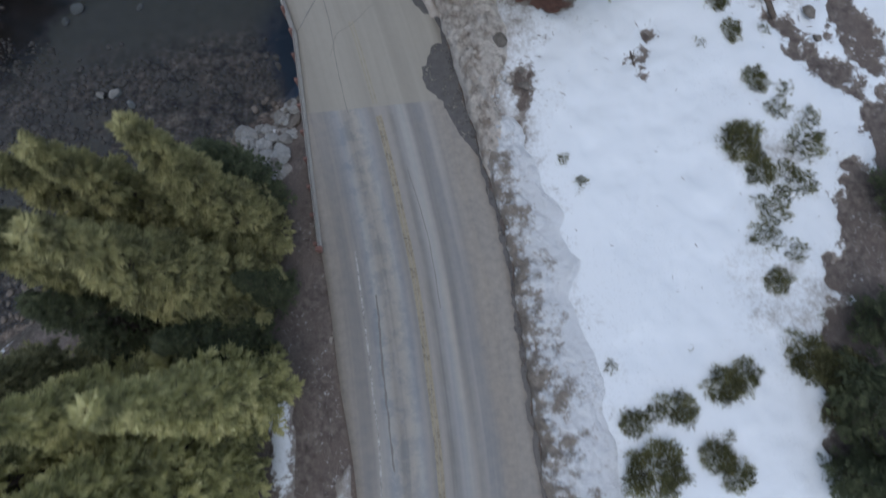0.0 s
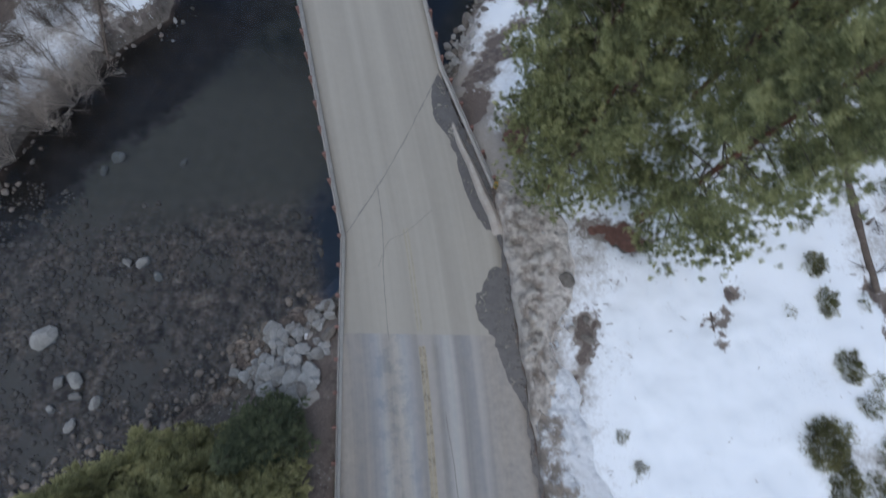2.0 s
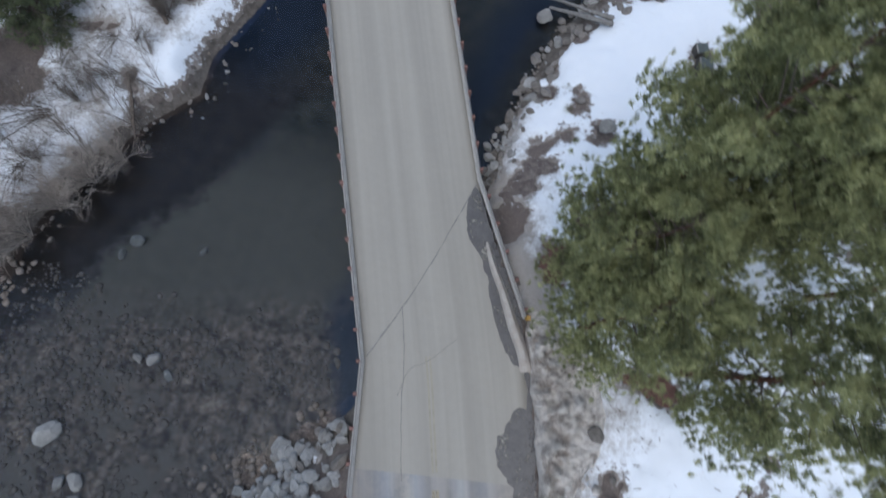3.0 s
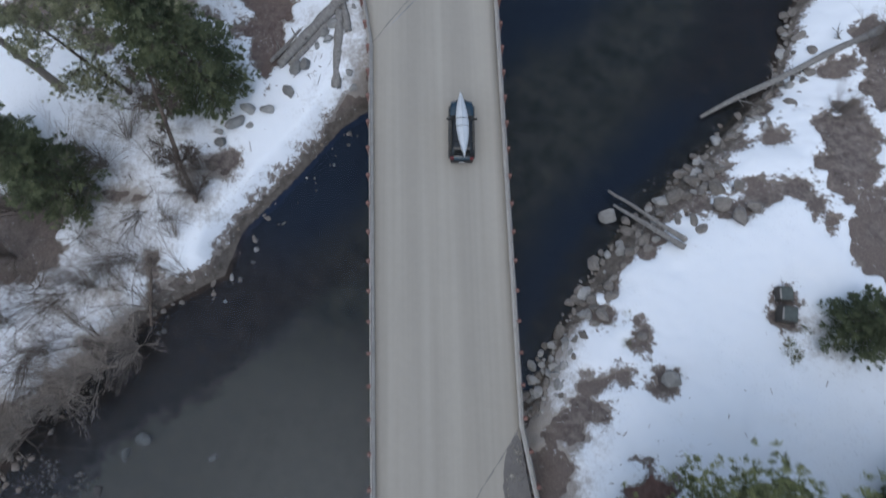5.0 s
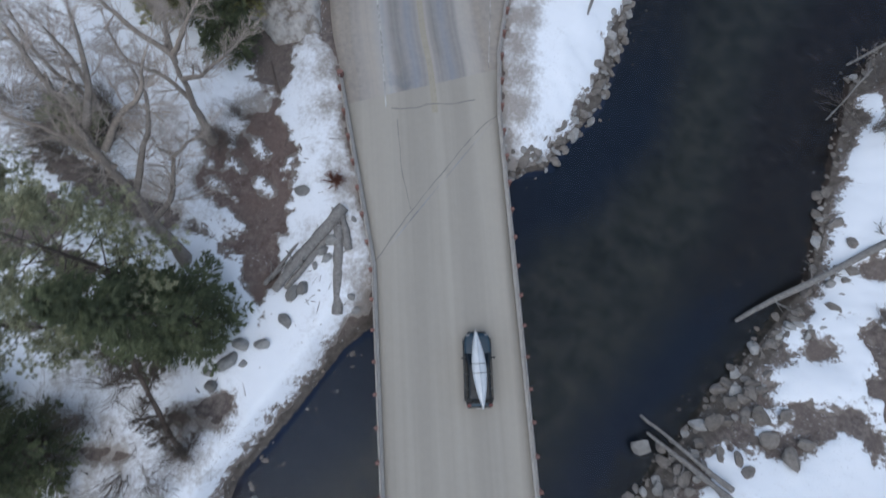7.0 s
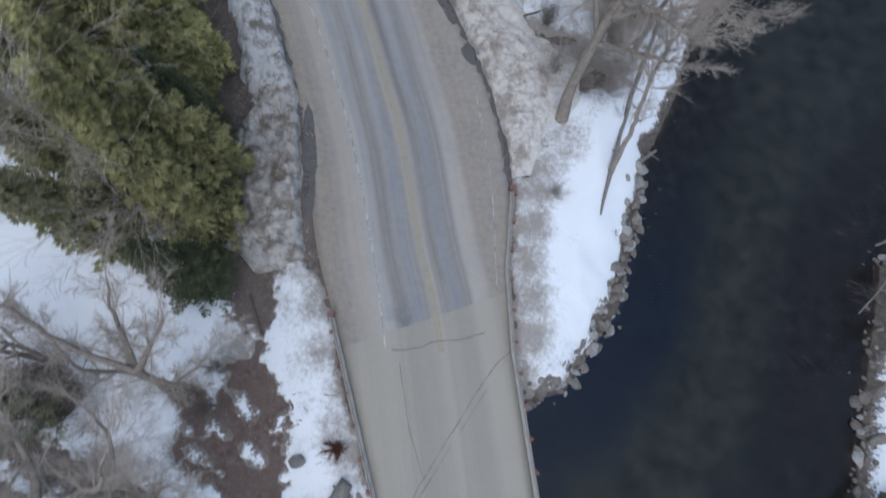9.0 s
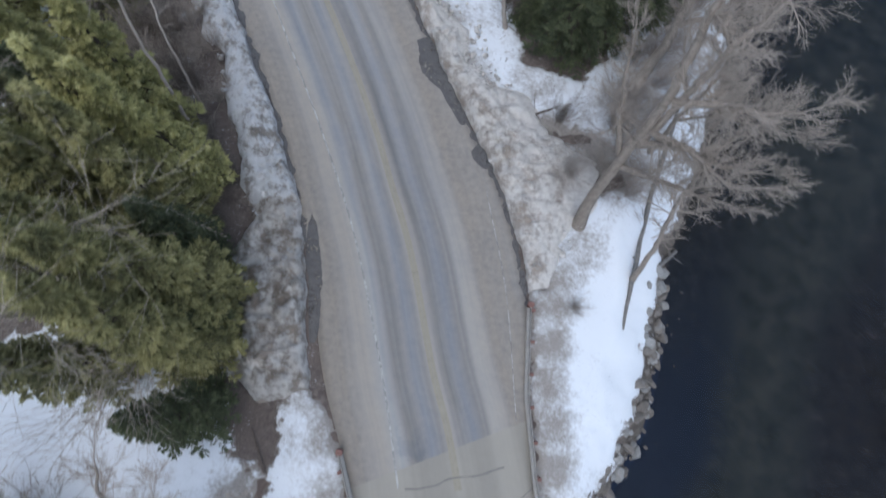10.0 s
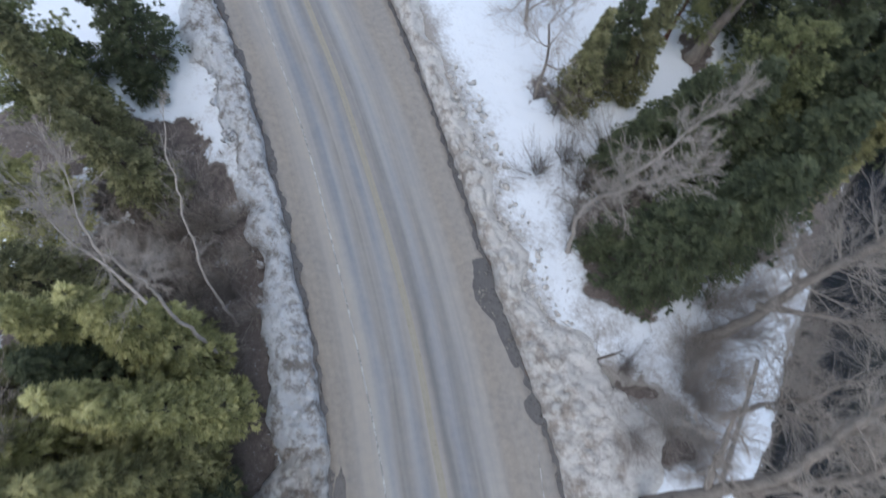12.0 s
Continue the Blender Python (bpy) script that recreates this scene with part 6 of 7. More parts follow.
# ---- rocks and gravel ----
def rock_mesh(seed, flat=0.65, subdiv=2, mat=None):
    """A worn angular stone about one metre across."""
    rng = np.random.default_rng(seed)
    bm = bmesh.new()
    bmesh.ops.create_icosphere(bm, subdivisions=subdiv, radius=0.5)
    cuts = [(Vector(rng.normal(0, 1, 3)).normalized(), rng.uniform(0.26, 0.42)) for _ in range(12)]
    for v in bm.verts:
        for n, d in cuts:
            over = v.co.dot(n) - d
            if over > 0:
                v.co -= n * over * 0.97
        v.co *= 1 + 0.08 * noise.noise(v.co * 3 + Vector((seed, 0, 0)))
        v.co.z *= flat
        v.co.x *= 1.15
    me = bpy.data.meshes.new("rock")
    bm.to_mesh(me)
    bm.free()
    me.materials.append(mat or STONE)
    return me


ROCKS = [rock_mesh(s, f) for s, f in ((1, 0.7), (2, 0.6), (3, 0.75), (4, 0.55), (5, 0.68), (6, 0.62), (7, 0.8))]


BROWN_ROCKS = [rock_mesh(s, f, 2, BROWN_STONE) for s, f in ((11, 0.7), (12, 0.6), (13, 0.75), (14, 0.5), (15, 0.66))]

GREY_ROCKS = [rock_mesh(s, f, 2, GREY_STONE) for s, f in ((21, 0.7), (22, 0.62), (23, 0.74))]


def rock_at(rng, x, y, size, parent=None, lift=0.12, name="rock", kinds=None):
    z = at_ground(x, y) + lift * size
    kinds = kinds or ROCKS
    ob = put(name, kinds[rng.integers(len(kinds))], parent)
    ob.matrix_basis = Matrix.Translation((x, y, z)) @ Euler((rng.normal(0, 0.25), rng.normal(0, 0.25), rng.uniform(0, 6.3))).to_matrix().to_4x4() @ Matrix.Diagonal((size * rng.uniform(0.85, 1.25), size * rng.uniform(0.8, 1.1), size, 1))
    return ob


def riprap(label, line, width, count, small, large, seed, lift=0.15, shift=0.0, brown=0.0):
    """Loose stones in a band to the right of a line."""
    rng = np.random.default_rng(seed)
    line = spline(line, 0.2)
    d = np.gradient(line, axis=0)
    d /= np.linalg.norm(d, axis=1, keepdims=True)
    n = np.stack([d[:, 1], -d[:, 0]], 1)
    pile = tagged(new("riprap"), label, "rocks", "stone banks")
    for k in range(count):
        i = rng.integers(len(line))
        x, y = line[i] + n[i] * (shift + width * rng.random() ** 1.1)
        if inside_distance(ROAD, np.array([x]), np.array([y]))[0] < 0.75:
            continue
        rock_at(rng, x, y, small + (large - small) * rng.random() ** 2.2, pile, lift, "rock", BROWN_ROCKS if rng.random() < brown else ROCKS)
    return pile


riprap("pale grey quarried stones piled at the bridge corner", [(-14.6, 8.6), (-13.3, 11.9), (-11.2, 13.0), (-9.4, 14.6)], 5.2, 270, 0.4, 1.35, 1, 0.25, -0.3, 0.14)
riprap("grey stones piled below the bridge rail", [(-3.1, 33.0), (-3.2, 36.2), (-2.3, 39.2)], 2.2, 80, 0.35, 1.0, 2, 0.2, -0.4, 0.3)
riprap("grey and brown stones along the muddy bank", [(-2.3, 38.6), (0, 46.2), (4.5, 54.2), (9.2, 62.4), (10.0, 70.0)], 2.5, 260, 0.25, 1.2, 3, 0.12, -0.5, 0.85)
riprap("angular grey stones edging the snowy bank", [(-14.2, 65.0), (-11.3, 66.7), (-8.4, 72.7), (-7.6, 79.0), (-7.5, 84.4)], -1.9, 190, 0.35, 1.1, 4, 0.2, 0.35, 0.6)
riprap("scattered stones at the foot of the cut bank", [(-36.0, 21.0), (-34.0, 26.2), (-29.8, 33.0), (-26.4, 36.3), (-26.2, 39.6), (-23.8, 45.2), (-20.6, 51.6)], 1.6, 60, 0.15, 0.55, 5, 0.1, 0.1, 0.8)
riprap("low stones along the shaded far bank", [(-7.4, 84.6), (-5.4, 91), (-3.6, 100), (-1.4, 111)], -1.3, 60, 0.2, 0.7, 6, 0.15, 0.3, 0.9)
riprap("rounded stones along the far bank upstream", [(10, 69), (11.4, 80), (14, 84.5), (20, 94)], 1.5, 60, 0.3, 0.9, 8, 0.15, -0.4, 0.9)

rng = np.random.default_rng(12)
for x, y, s in [(-23.7, 15.9, 1.05), (-24.9, 15.8, 0.95), (-22.5, 15.0, 0.8), (-29.0, 9.9, 1.6), (-26.3, 7.3, 1.15), (-27.3, 7.0, 1.0), (-25.9, 6.3, 0.9), (-27.4, 5.3, 0.7), (-25.8, 4.4, 0.9), (-24.5, 6.1, 0.9), (-15.4, 8.9, 1.0), (-22.9, 24.0, 0.6), (-27.8, 23.8, 1.1), (-28.6, 22.6, 0.7)]:
    tagged(rock_at(rng, x, y, s, None, 0.28, "boulder", GREY_ROCKS), "grey rounded boulder lying in the shallow river", "boulder", "river boulders")
for x, y, s in [(-27.1, 48.3, 1.05), (-26.2, 50.1, 1.0), (-28.5, 47.9, 1.2), (-29.0, 46.6, 1.3), (-25.7, 52.4, 1.2), (-27.9, 59.2, 1.05), (-24.7, 54.9, 0.9), (-25.4, 54.2, 0.7), (-27.0, 53.2, 0.9), (-24.6, 57.9, 0.7), (-25.4, 56.6, 0.8), (-23.7, 58.0, 0.6), (-25.9, 55.9, 0.7), (-22.4, 52.8, 0.7), (-21.9, 52.0, 0.8), (-25.2, 55.3, 1.0), (-24.7, 56.2, 1.1), (-26.3, 52.0, 1.2), (-29.4, 44.9, 1.1), (-29.9, 45.6, 0.8), (-28.0, 46.7, 0.7)]:
    tagged(rock_at(rng, x, y, s, None, 0.4, "boulder", GREY_ROCKS), "grey boulder half sunk in the snow", "boulder", "bank boulders")
tagged(rock_at(rng, -0.9, 48.2, 1.5, None, 0.55, "boulder"), "large pale boulder at the water's edge", "boulder")
tagged(rock_at(rng, 4.3, 37.7, 1.3, None, 0.5, "boulder"), "round pale boulder in a melted hollow of snow", "boulder")
for x, y, s in [(0.1, 43.0, 0.9), (0.0, 40.8, 0.95), (2.5, 40.0, 0.7), (5.8, 52.1, 1.3), (7.3, 49.9, 1.5), (5.1, 48.4, 1.1), (6.2, 50.8, 1.4), (4.6, 49.0, 1.0), (4.4, 52.6, 1.2), (5.2, 53.4, 0.9), (4.2, 53.8, 0.9), (3.4, 51.0, 1.2), (7.2, 52.6, 1.0), (8.2, 51.0, 1.2), (1.0, 45.8, 0.9), (2.6, 49.4, 1.1)]:
    tagged(rock_at(rng, x, y, s, None, 0.3, "boulder", BROWN_ROCKS), "brown-grey boulder showing through the snow", "boulder", "bank boulders")


def pebbles(name, label, region, count, small, large, seed, reach=99.0):
    """Loose stones on the river bed, one mesh: region is x0, x1, y0, y1."""
    rng = np.random.default_rng(seed)
    bm = bmesh.new()
    bmesh.ops.create_icosphere(bm, subdivisions=1, radius=0.5)
    bm.verts.ensure_lookup_table()
    ball = np.array([v.co[:] for v in bm.verts])
    tri = np.array([[v.index for v in f.verts] for f in bm.faces])
    bm.free()
    x, y = rng.uniform(region[0], region[1], count * 3), rng.uniform(region[2], region[3], count * 3)
    z, river, road, _ = ground_height(x, y)
    ok = (river < 0.6) & (river > -reach) & (fbm(x * 0.3 + 7, y * 0.3) > rng.uniform(0.3, 0.62, len(x))) & (road > 0.5)
    x, y, z = x[ok][:count], y[ok][:count], z[ok][:count]
    s = small + (large - small) * rng.random(len(x)) ** 3
    shape = ball[None] * (1 + rng.normal(0, 0.14, (len(x), len(ball), 1))) * np.stack([s * rng.uniform(0.8, 1.4, len(x)), s, s * rng.uniform(0.4, 0.7, len(x))], 1)[:, None]
    a = rng.uniform(0, 6.28, len(x))
    c, sn = np.cos(a)[:, None], np.sin(a)[:, None]
    v = np.stack([shape[..., 0] * c - shape[..., 1] * sn + x[:, None], shape[..., 0] * sn + shape[..., 1] * c + y[:, None], shape[..., 2] + (z + s * 0.15)[:, None]], -1)
    f = tri[None] + (np.arange(len(x)) * len(ball))[:, None, None]
    return tagged(put(name, mesh_of(name, v.reshape(-1, 3), f.reshape(-1, 3), [BED_STONE])), label, "gravel", kind="stuff")


BED_STONE = stone_material("wet_bed_stone", (0.085, 0.072, 0.062), (0.3, 0.262, 0.228))
pebbles("river_gravel", "brown and grey stones under shallow water", (-36, -11, -2, 21), 2600, 0.1, 0.6, 3)
pebbles("river_gravel", "brown stones under water by the bank", (-36, 14, 20, 100), 900, 0.12, 0.4, 4, 1.6)


for x, y, s in [(6.0, 17.0, 1.2), (7.45, 13.4, 0.8), (7.4, 14.6, 0.5), (5.4, 10.4, 0.4), (28.8, 18.6, 1.0), (28.9, 16.4, 0.7)]:
    dark = rock_at(rng, x, y, s, None, 0.75, "boulder", BROWN_ROCKS)
    tagged(dark, "dark wet boulder melted out of the snow", "boulder", "bank boulders")


# ---- driftwood ----
def log(name, label, a, b, r0, r1, seed, stubs=3, mat=None, branches=0):
    """A weathered trunk between two points, with broken stubs."""
    rng = np.random.default_rng(seed)
    a, b = np.array(a, float), np.array(b, float)
    n, d = 12, b - a
    t = np.linspace(0, 1, n)[:, None]
    side = np.cross(d / np.linalg.norm(d), [0, 0, 1])
    mid = a + d * t + side * (rng.normal(0, 0.012, (n, 1)).cumsum(0) * np.linalg.norm(d) * 0.3)
    r = r0 + (r1 - r0) * t[:, 0]
    thing = tagged(new(name), label, "log", "driftwood")
    d = d / np.linalg.norm(d)
    up = np.cross(side, d)
    a_ = np.linspace(0, 2 * np.pi, 10)
    ring = np.cos(a_)[None, :, None] * side + np.sin(a_)[None, :, None] * up
    r = r * rng.uniform(0.92, 1.08, n)
    rows = np.concatenate([mid[:1] - d * 0.05, mid, mid[-1:] + d * 0.05])
    rr = np.r_[r[0] * 0.3, r, r[-1] * 0.3]
    v = rows[:, None] + ring * (rr[:, None] * (1 + 0.1 * rng.normal(0, 1, (n + 2, 10)) * (np.arange(10) < 9)))[..., None]
    v[:, 9] = v[:, 0]
    put("stem", mesh_of("stem", v.reshape(-1, 3), grid_faces(n + 2, 10), [mat or DRIFTWOOD], True), thing)
    for _ in range(stubs):
        segs = []
        i = rng.integers(1, n - 1)
        w = side * rng.choice([-1, 1]) + rng.normal(0, 0.4, 3) + d * 0.6 + [0, 0, 0.3]
        grow(rng, mid[i], w / np.linalg.norm(w), rng.uniform(0.5, 1.3), r[i] * 0.3, branches, segs, 0.5)
        bv, bf = tubes(*[np.array(c) for c in zip(*segs)], 5)
        put("branch_stub", mesh_of("branch_stub", bv, bf, [mat or DRIFTWOOD]), thing)
    return thing


def lying(x, y, r):
    return (x, y, at_ground(x, y) + r + 0.12)


log("log", "straight weathered log lying on bank snow", lying(-22.95, 51.4, 0.34), lying(-24.6, 57.2, 0.34), 0.36, 0.33, 1, 1)
log("log", "long weathered drift log across the snowy bank", lying(-27.6, 51.9, 0.26), lying(-24.6, 58.6, 0.4), 0.3, 0.44, 2, 4)
log("log", "short grey drift log beside the guardrail", lying(-24.9, 58.6, 0.3), lying(-23.4, 55.8, 0.3), 0.22, 0.28, 3, 2)
log("log", "thin dark drift pole along the bank edge", lying(-28.4, 52.1, 0.12), lying(-27.0, 55.6, 0.12), 0.15, 0.1, 4, 3)
log("log", "split grey drift plank beside the long log", lying(-26.9, 52.2, 0.2), lying(-25.0, 56.4, 0.25), 0.2, 0.24, 21, 1)
log("log", "broken grey drift branch among the logs", lying(-25.8, 52.8, 0.1), lying(-23.9, 52.5, 0.1), 0.06, 0.1, 22, 3)
log("log", "slim broken drift stem leaning on the logs", lying(-28.0, 52.6, 0.15), lying(-26.2, 56.0, 0.2), 0.08, 0.12, 26, 2)
log("log", "long grey fallen trunk reaching into the river", (4.4, 58.3, -2.5), (16.5, 69.0, 0.3), 0.16, 0.34, 5, 6, None, 1)
log("log", "bleached drift pole leaning over the water", (-1.3, 50.2, -2.3), (4.0, 47.3, 0.1), 0.10, 0.2, 6, 1)
log("log", "split drift pole leaning over the water", (-0.7, 49.2, -2.3), (3.9, 46.6, 0.15), 0.11, 0.26, 7, 2)
log("log", "long pole of driftwood lying along the snow", lying(-10.9, 79.0, 0.14), lying(-7.9, 96.8, 0.16), 0.13, 0.2, 8, 2)
log("log", "dark fallen trunk across patchy snow", lying(26.4, 18.4, 0.25), lying(24.0, 31.8, 0.25), 0.2, 0.32, 9, 6, BARK, 1)
log("log", "dark broken limb beside the fallen trunk", lying(28.6, 30.6, 0.15), lying(25.2, 27.2, 0.15), 0.12, 0.2, 24, 7, BARK, 2)
log("log", "dark forked limb across patchy snow", lying(29.6, 26.4, 0.12), lying(26.2, 23.0, 0.12), 0.08, 0.14, 25, 6, BARK, 2)
log("log", "dark fallen branch on the snow", lying(-21.3, 92.4, 0.1), lying(-17.2, 94.9, 0.1), 0.06, 0.1, 10, 5, BARK, 1)
log("log", "curved drift stick at the water's edge", lying(-8.3, 84.2, 0.1), lying(-6.6, 86.0, 0.1), 0.16, 0.12, 11, 1)
log("log", "thin stick leaning from the shaded bank", (9.4, 76.0, -2.3), (11.6, 80.4, -0.9), 0.05, 0.1, 12, 4)
log("log", "pale broken stub at the shaded water's edge", (10.7, 81.5, -2.3), (12.6, 83.0, -0.9), 0.1, 0.14, 27, 2)
log("log", "short dark stick in the snow field", lying(15.6, 14.6, 0.05), lying(15.2, 16.8, 0.05), 0.06, 0.07, 13, 3, BARK)
log("log", "dark leaning dead trunk with torn twigs below the fir", (-29.2, 39.8, -1.0), (-32.4, 46.4, 5.2), 0.24, 0.12, 14, 26, BARK, 3)
log("log", "dark stub of a fallen stem on the bank edge", lying(-30.9, 35.6, 0.1), (-29.7, 31.2, -1.9), 0.16, 0.08, 23, 4, BARK, 1)
log("log", "thin dark stick half buried in snow", lying(-28.0, 60.9, 0.05), lying(-29.9, 63.3, 0.05), 0.13, 0.06, 15, 3, BARK)
log("log", "dark thin branch on snow beside the conifer", lying(-32.3, 66.3, 0.03), lying(-33.8, 68.7, 0.03), 0.07, 0.04, 28, 2, BARK)
log("log", "short drift stick on the rocky point", lying(0.3, 39.2, 0.05), lying(1.6, 38.6, 0.05), 0.06, 0.05, 16, 1)
for x, y in ((-25.7, 60.4),):
    segs, r9 = [], np.random.default_rng(77)
    for _ in range(34):
        w = r9.normal(0, 1, 3) + [0, 0, 0.6]
        grow(r9, (x, y, at_ground(x, y) + 0.25), w / np.linalg.norm(w), r9.uniform(0.5, 1.0), 0.06, 1, segs, 0.5)
    v, f = tubes(*[np.array(c) for c in zip(*segs)], 5)
    tagged(put("root_wad", mesh_of("root_wad", v, f, [RED_BARK])), "tangled reddish root wad beside the guardrail", "stump")


def twig_litter(name, label, spots, each, seed, mat, small=0.15, large=0.9):
    """Broken twigs strewn over the snow round some spots: x, y, reach."""
    rng = np.random.default_rng(seed)
    starts, ends, rad = [], [], []
    for sx, sy, reach in spots:
        x, y = sx + rng.normal(0, reach, each), sy + rng.normal(0, reach, each)
        z, river, road, off = ground_height(x, y)
        ok = (river > 0.8) & (road > 1.0)
        depth = np.where(snow_cover(x, y, river, road, off) > 0.1, 0.3, 0.06)
        a = rng.uniform(0, 6.28, each)
        size = small + (large - small) * rng.random(each) ** 2.5
        d = np.stack([np.cos(a) * size, np.sin(a) * size, rng.uniform(0.0, 0.25, each) * size], 1)
        p = np.stack([x, y, z + depth], 1)
        starts.append(p[ok])
        ends.append((p + d)[ok])
        rad.append((0.012 + 0.022 * rng.random(each))[ok])
    a, b, r = np.concatenate(starts), np.concatenate(ends), np.concatenate(rad)
    v, f = tubes(a, b, r, r * 0.5, 4)
    return tagged(put(name, mesh_of(name, v, f, [mat])), label, "twigs", kind="stuff")


twig_litter("fallen_twigs", "dark broken twigs strewn over bank snow", [(-33, 31, 3.5), (-35, 38, 3.5), (-30, 42, 2.5), (-36, 45, 3), (-26, 54, 2.5), (-38, 56, 4), (-32, 60, 3)], 75, 91, BARK)
twig_litter("fallen_twigs", "brown twigs strewn over dirty snow below trees", [(-17, 91, 3), (-12.5, 91, 2.5), (-20, 97, 3), (-22, 104, 3.5), (-10, 97, 2.5), (-47, 94, 3.5)], 70, 92, STICK)
twig_litter("fallen_twigs", "dark needles and twigs strewn over field snow", [(6.5, 18.5, 2.0), (10, 20, 2.5), (6, 33, 2.5), (25, 8, 3.5), (22, -2, 4), (27, 22, 3.5), (9, 14, 2.5), (13, 42, 2), (8, 2, 2), (9, -6, 2)], 60, 93, BARK, 0.08, 0.5)


# ---- two weathered blocks in the snow field ----
GREEN_GREY = plain("grey_green_weathered_lid", (0.075, 0.088, 0.084), 0.6, 0, 0.35, 3.0, 0.01)
for x, y, s, turn in ((10.45, 45.15, 0.8, 12), (10.75, 43.85, 0.9, 6)):
    z = at_ground(x, y)
    block = tagged(new("storage_box"), "squat grey-green box standing in melted snow", "box", "field boxes")
    block.matrix_basis = Matrix.Translation((x, y, z)) @ Matrix.Rotation(radians(turn), 4, "Z") @ Matrix.Scale(s, 4)
    part("body", box(-0.58, 0.58, -0.6, 0.6, -0.1, 0.75, 0.06, 2), plain("dark_box_sides", (0.06, 0.055, 0.05), 0.8), block, "dark stained sides")
    part("lid", box(-0.5, 0.5, -0.52, 0.52, 0.75, 0.86, 0.05, 2), GREEN_GREY, block, "smooth grey-green lid")
    # Pale strip on the left edge only, added for the highlight there.
    part("rim", box(-0.56, -0.50, -0.5, 0.4, 0.75, 0.9, 0.02), CONCRETE, block, "pale strip in place of an edge highlight")


# ---- the car with a canoe on its roof ----
CAR_PAINT = plain("dark_blue_car_paint", (0.012, 0.032, 0.05), 0.16, 0.0, 0.1, 2.0, 0.0005, 0.7)
BLACK_GLOSS = plain("black_roof_paint", (0.008, 0.011, 0.014), 0.3, 0, 0.1, 2.0, 0.0005, 0.5)
TRIM_BLACK = plain("black_plastic_trim", (0.012, 0.012, 0.013), 0.5, 0, 0.2, 10, 0.001)
RUBBER = plain("tyre_rubber", (0.016, 0.016, 0.016), 0.85, 0, 0.2, 10, 0.002)
ALLOY = plain("alloy_rim", (0.4, 0.4, 0.41), 0.35, 0.9, 0.1, 8, 0.001)
GLASS = glass_material("dark_tinted_glass")
RED_LENS = plain("red_lamp_lens", (0.1, 0.012, 0.012), 0.2, 0, 0.1, 20, 0.001)
CLEAR_LENS = plain("clear_lamp_lens", (0.16, 0.17, 0.18), 0.12, 0.3, 0.1, 20, 0.001)
HULL = plain("silver_grey_canoe_hull", (0.5, 0.53, 0.56), 0.42, 0.25, 0.14, 2.2, 0.003)


def loft(rows):
    """A skin over cross-sections that all have as many corners, closed at both ends."""
    bm = bmesh.new()
    rings = [[bm.verts.new(p) for p in row] for row in rows]
    for a, b in zip(rings, rings[1:]):
        for i in range(len(a)):
            bm.faces.new((a[i], a[(i + 1) % len(a)], b[(i + 1) % len(a)], b[i]))
    bm.faces.new(rings[0][::-1])
    bm.faces.new(rings[-1])
    bmesh.ops.recalc_face_normals(bm, faces=bm.faces[:])
    return bm


def car_body():
    rows = []
    for y, w, top, low in ((-2.30, 0.70, 0.72, 0.42), (-2.24, 0.80, 0.90, 0.30), (-2.0, 0.87, 0.97, 0.24), (-1.4, 0.89, 0.98, 0.22), (0.0, 0.89, 0.96, 0.22), (0.9, 0.89, 0.95, 0.22), (1.5, 0.88, 0.90, 0.22), (2.0, 0.83, 0.82, 0.24), (2.2, 0.74, 0.72, 0.28), (2.31, 0.58, 0.60, 0.36)):
        half = [(w * 0.86, low), (w * 0.98, low + 0.12), (w, (low + top) / 2), (w * 0.97, top - 0.1), (w * 0.88, top - 0.02), (w * 0.45, top + 0.02)]
        rows.append([(x, y, z) for x, z in half] + [(-x, y, z) for x, z in half[::-1]])
    return loft(rows)


def cabin():
    rows = []
    for z, w, y0, y1 in ((0.90, 0.84, -2.12, 1.02), (1.18, 0.75, -1.98, 0.62), (1.40, 0.66, -1.80, 0.22), (1.46, 0.58, -1.66, 0.08)):
        c = 0.12
        rows.append([(w - c, y0, z), (w, y0 + c, z), (w, y1 - c, z), (w - c, y1, z), (-w + c, y1, z), (-w, y1 - c, z), (-w, y0 + c, z), (-w + c, y0, z)])
    return loft(rows)


def pane(points, out=0.05, thick_=0.006):
    """A slim pane on four or more corners."""
    bm = bmesh.new()
    a = [Vector(p) for p in points]
    n = (a[1] - a[0]).cross(a[2] - a[0]).normalized()
    top, low = [bm.verts.new(p + n * (out + thick_)) for p in a], [bm.verts.new(p - n * 0.02) for p in a]
    bm.faces.new(top)
    bm.faces.new(low[::-1])
    for i in range(len(a)):
        j = (i + 1) % len(a)
        bm.faces.new((low[i], low[j], top[j], top[i]))
    return bm


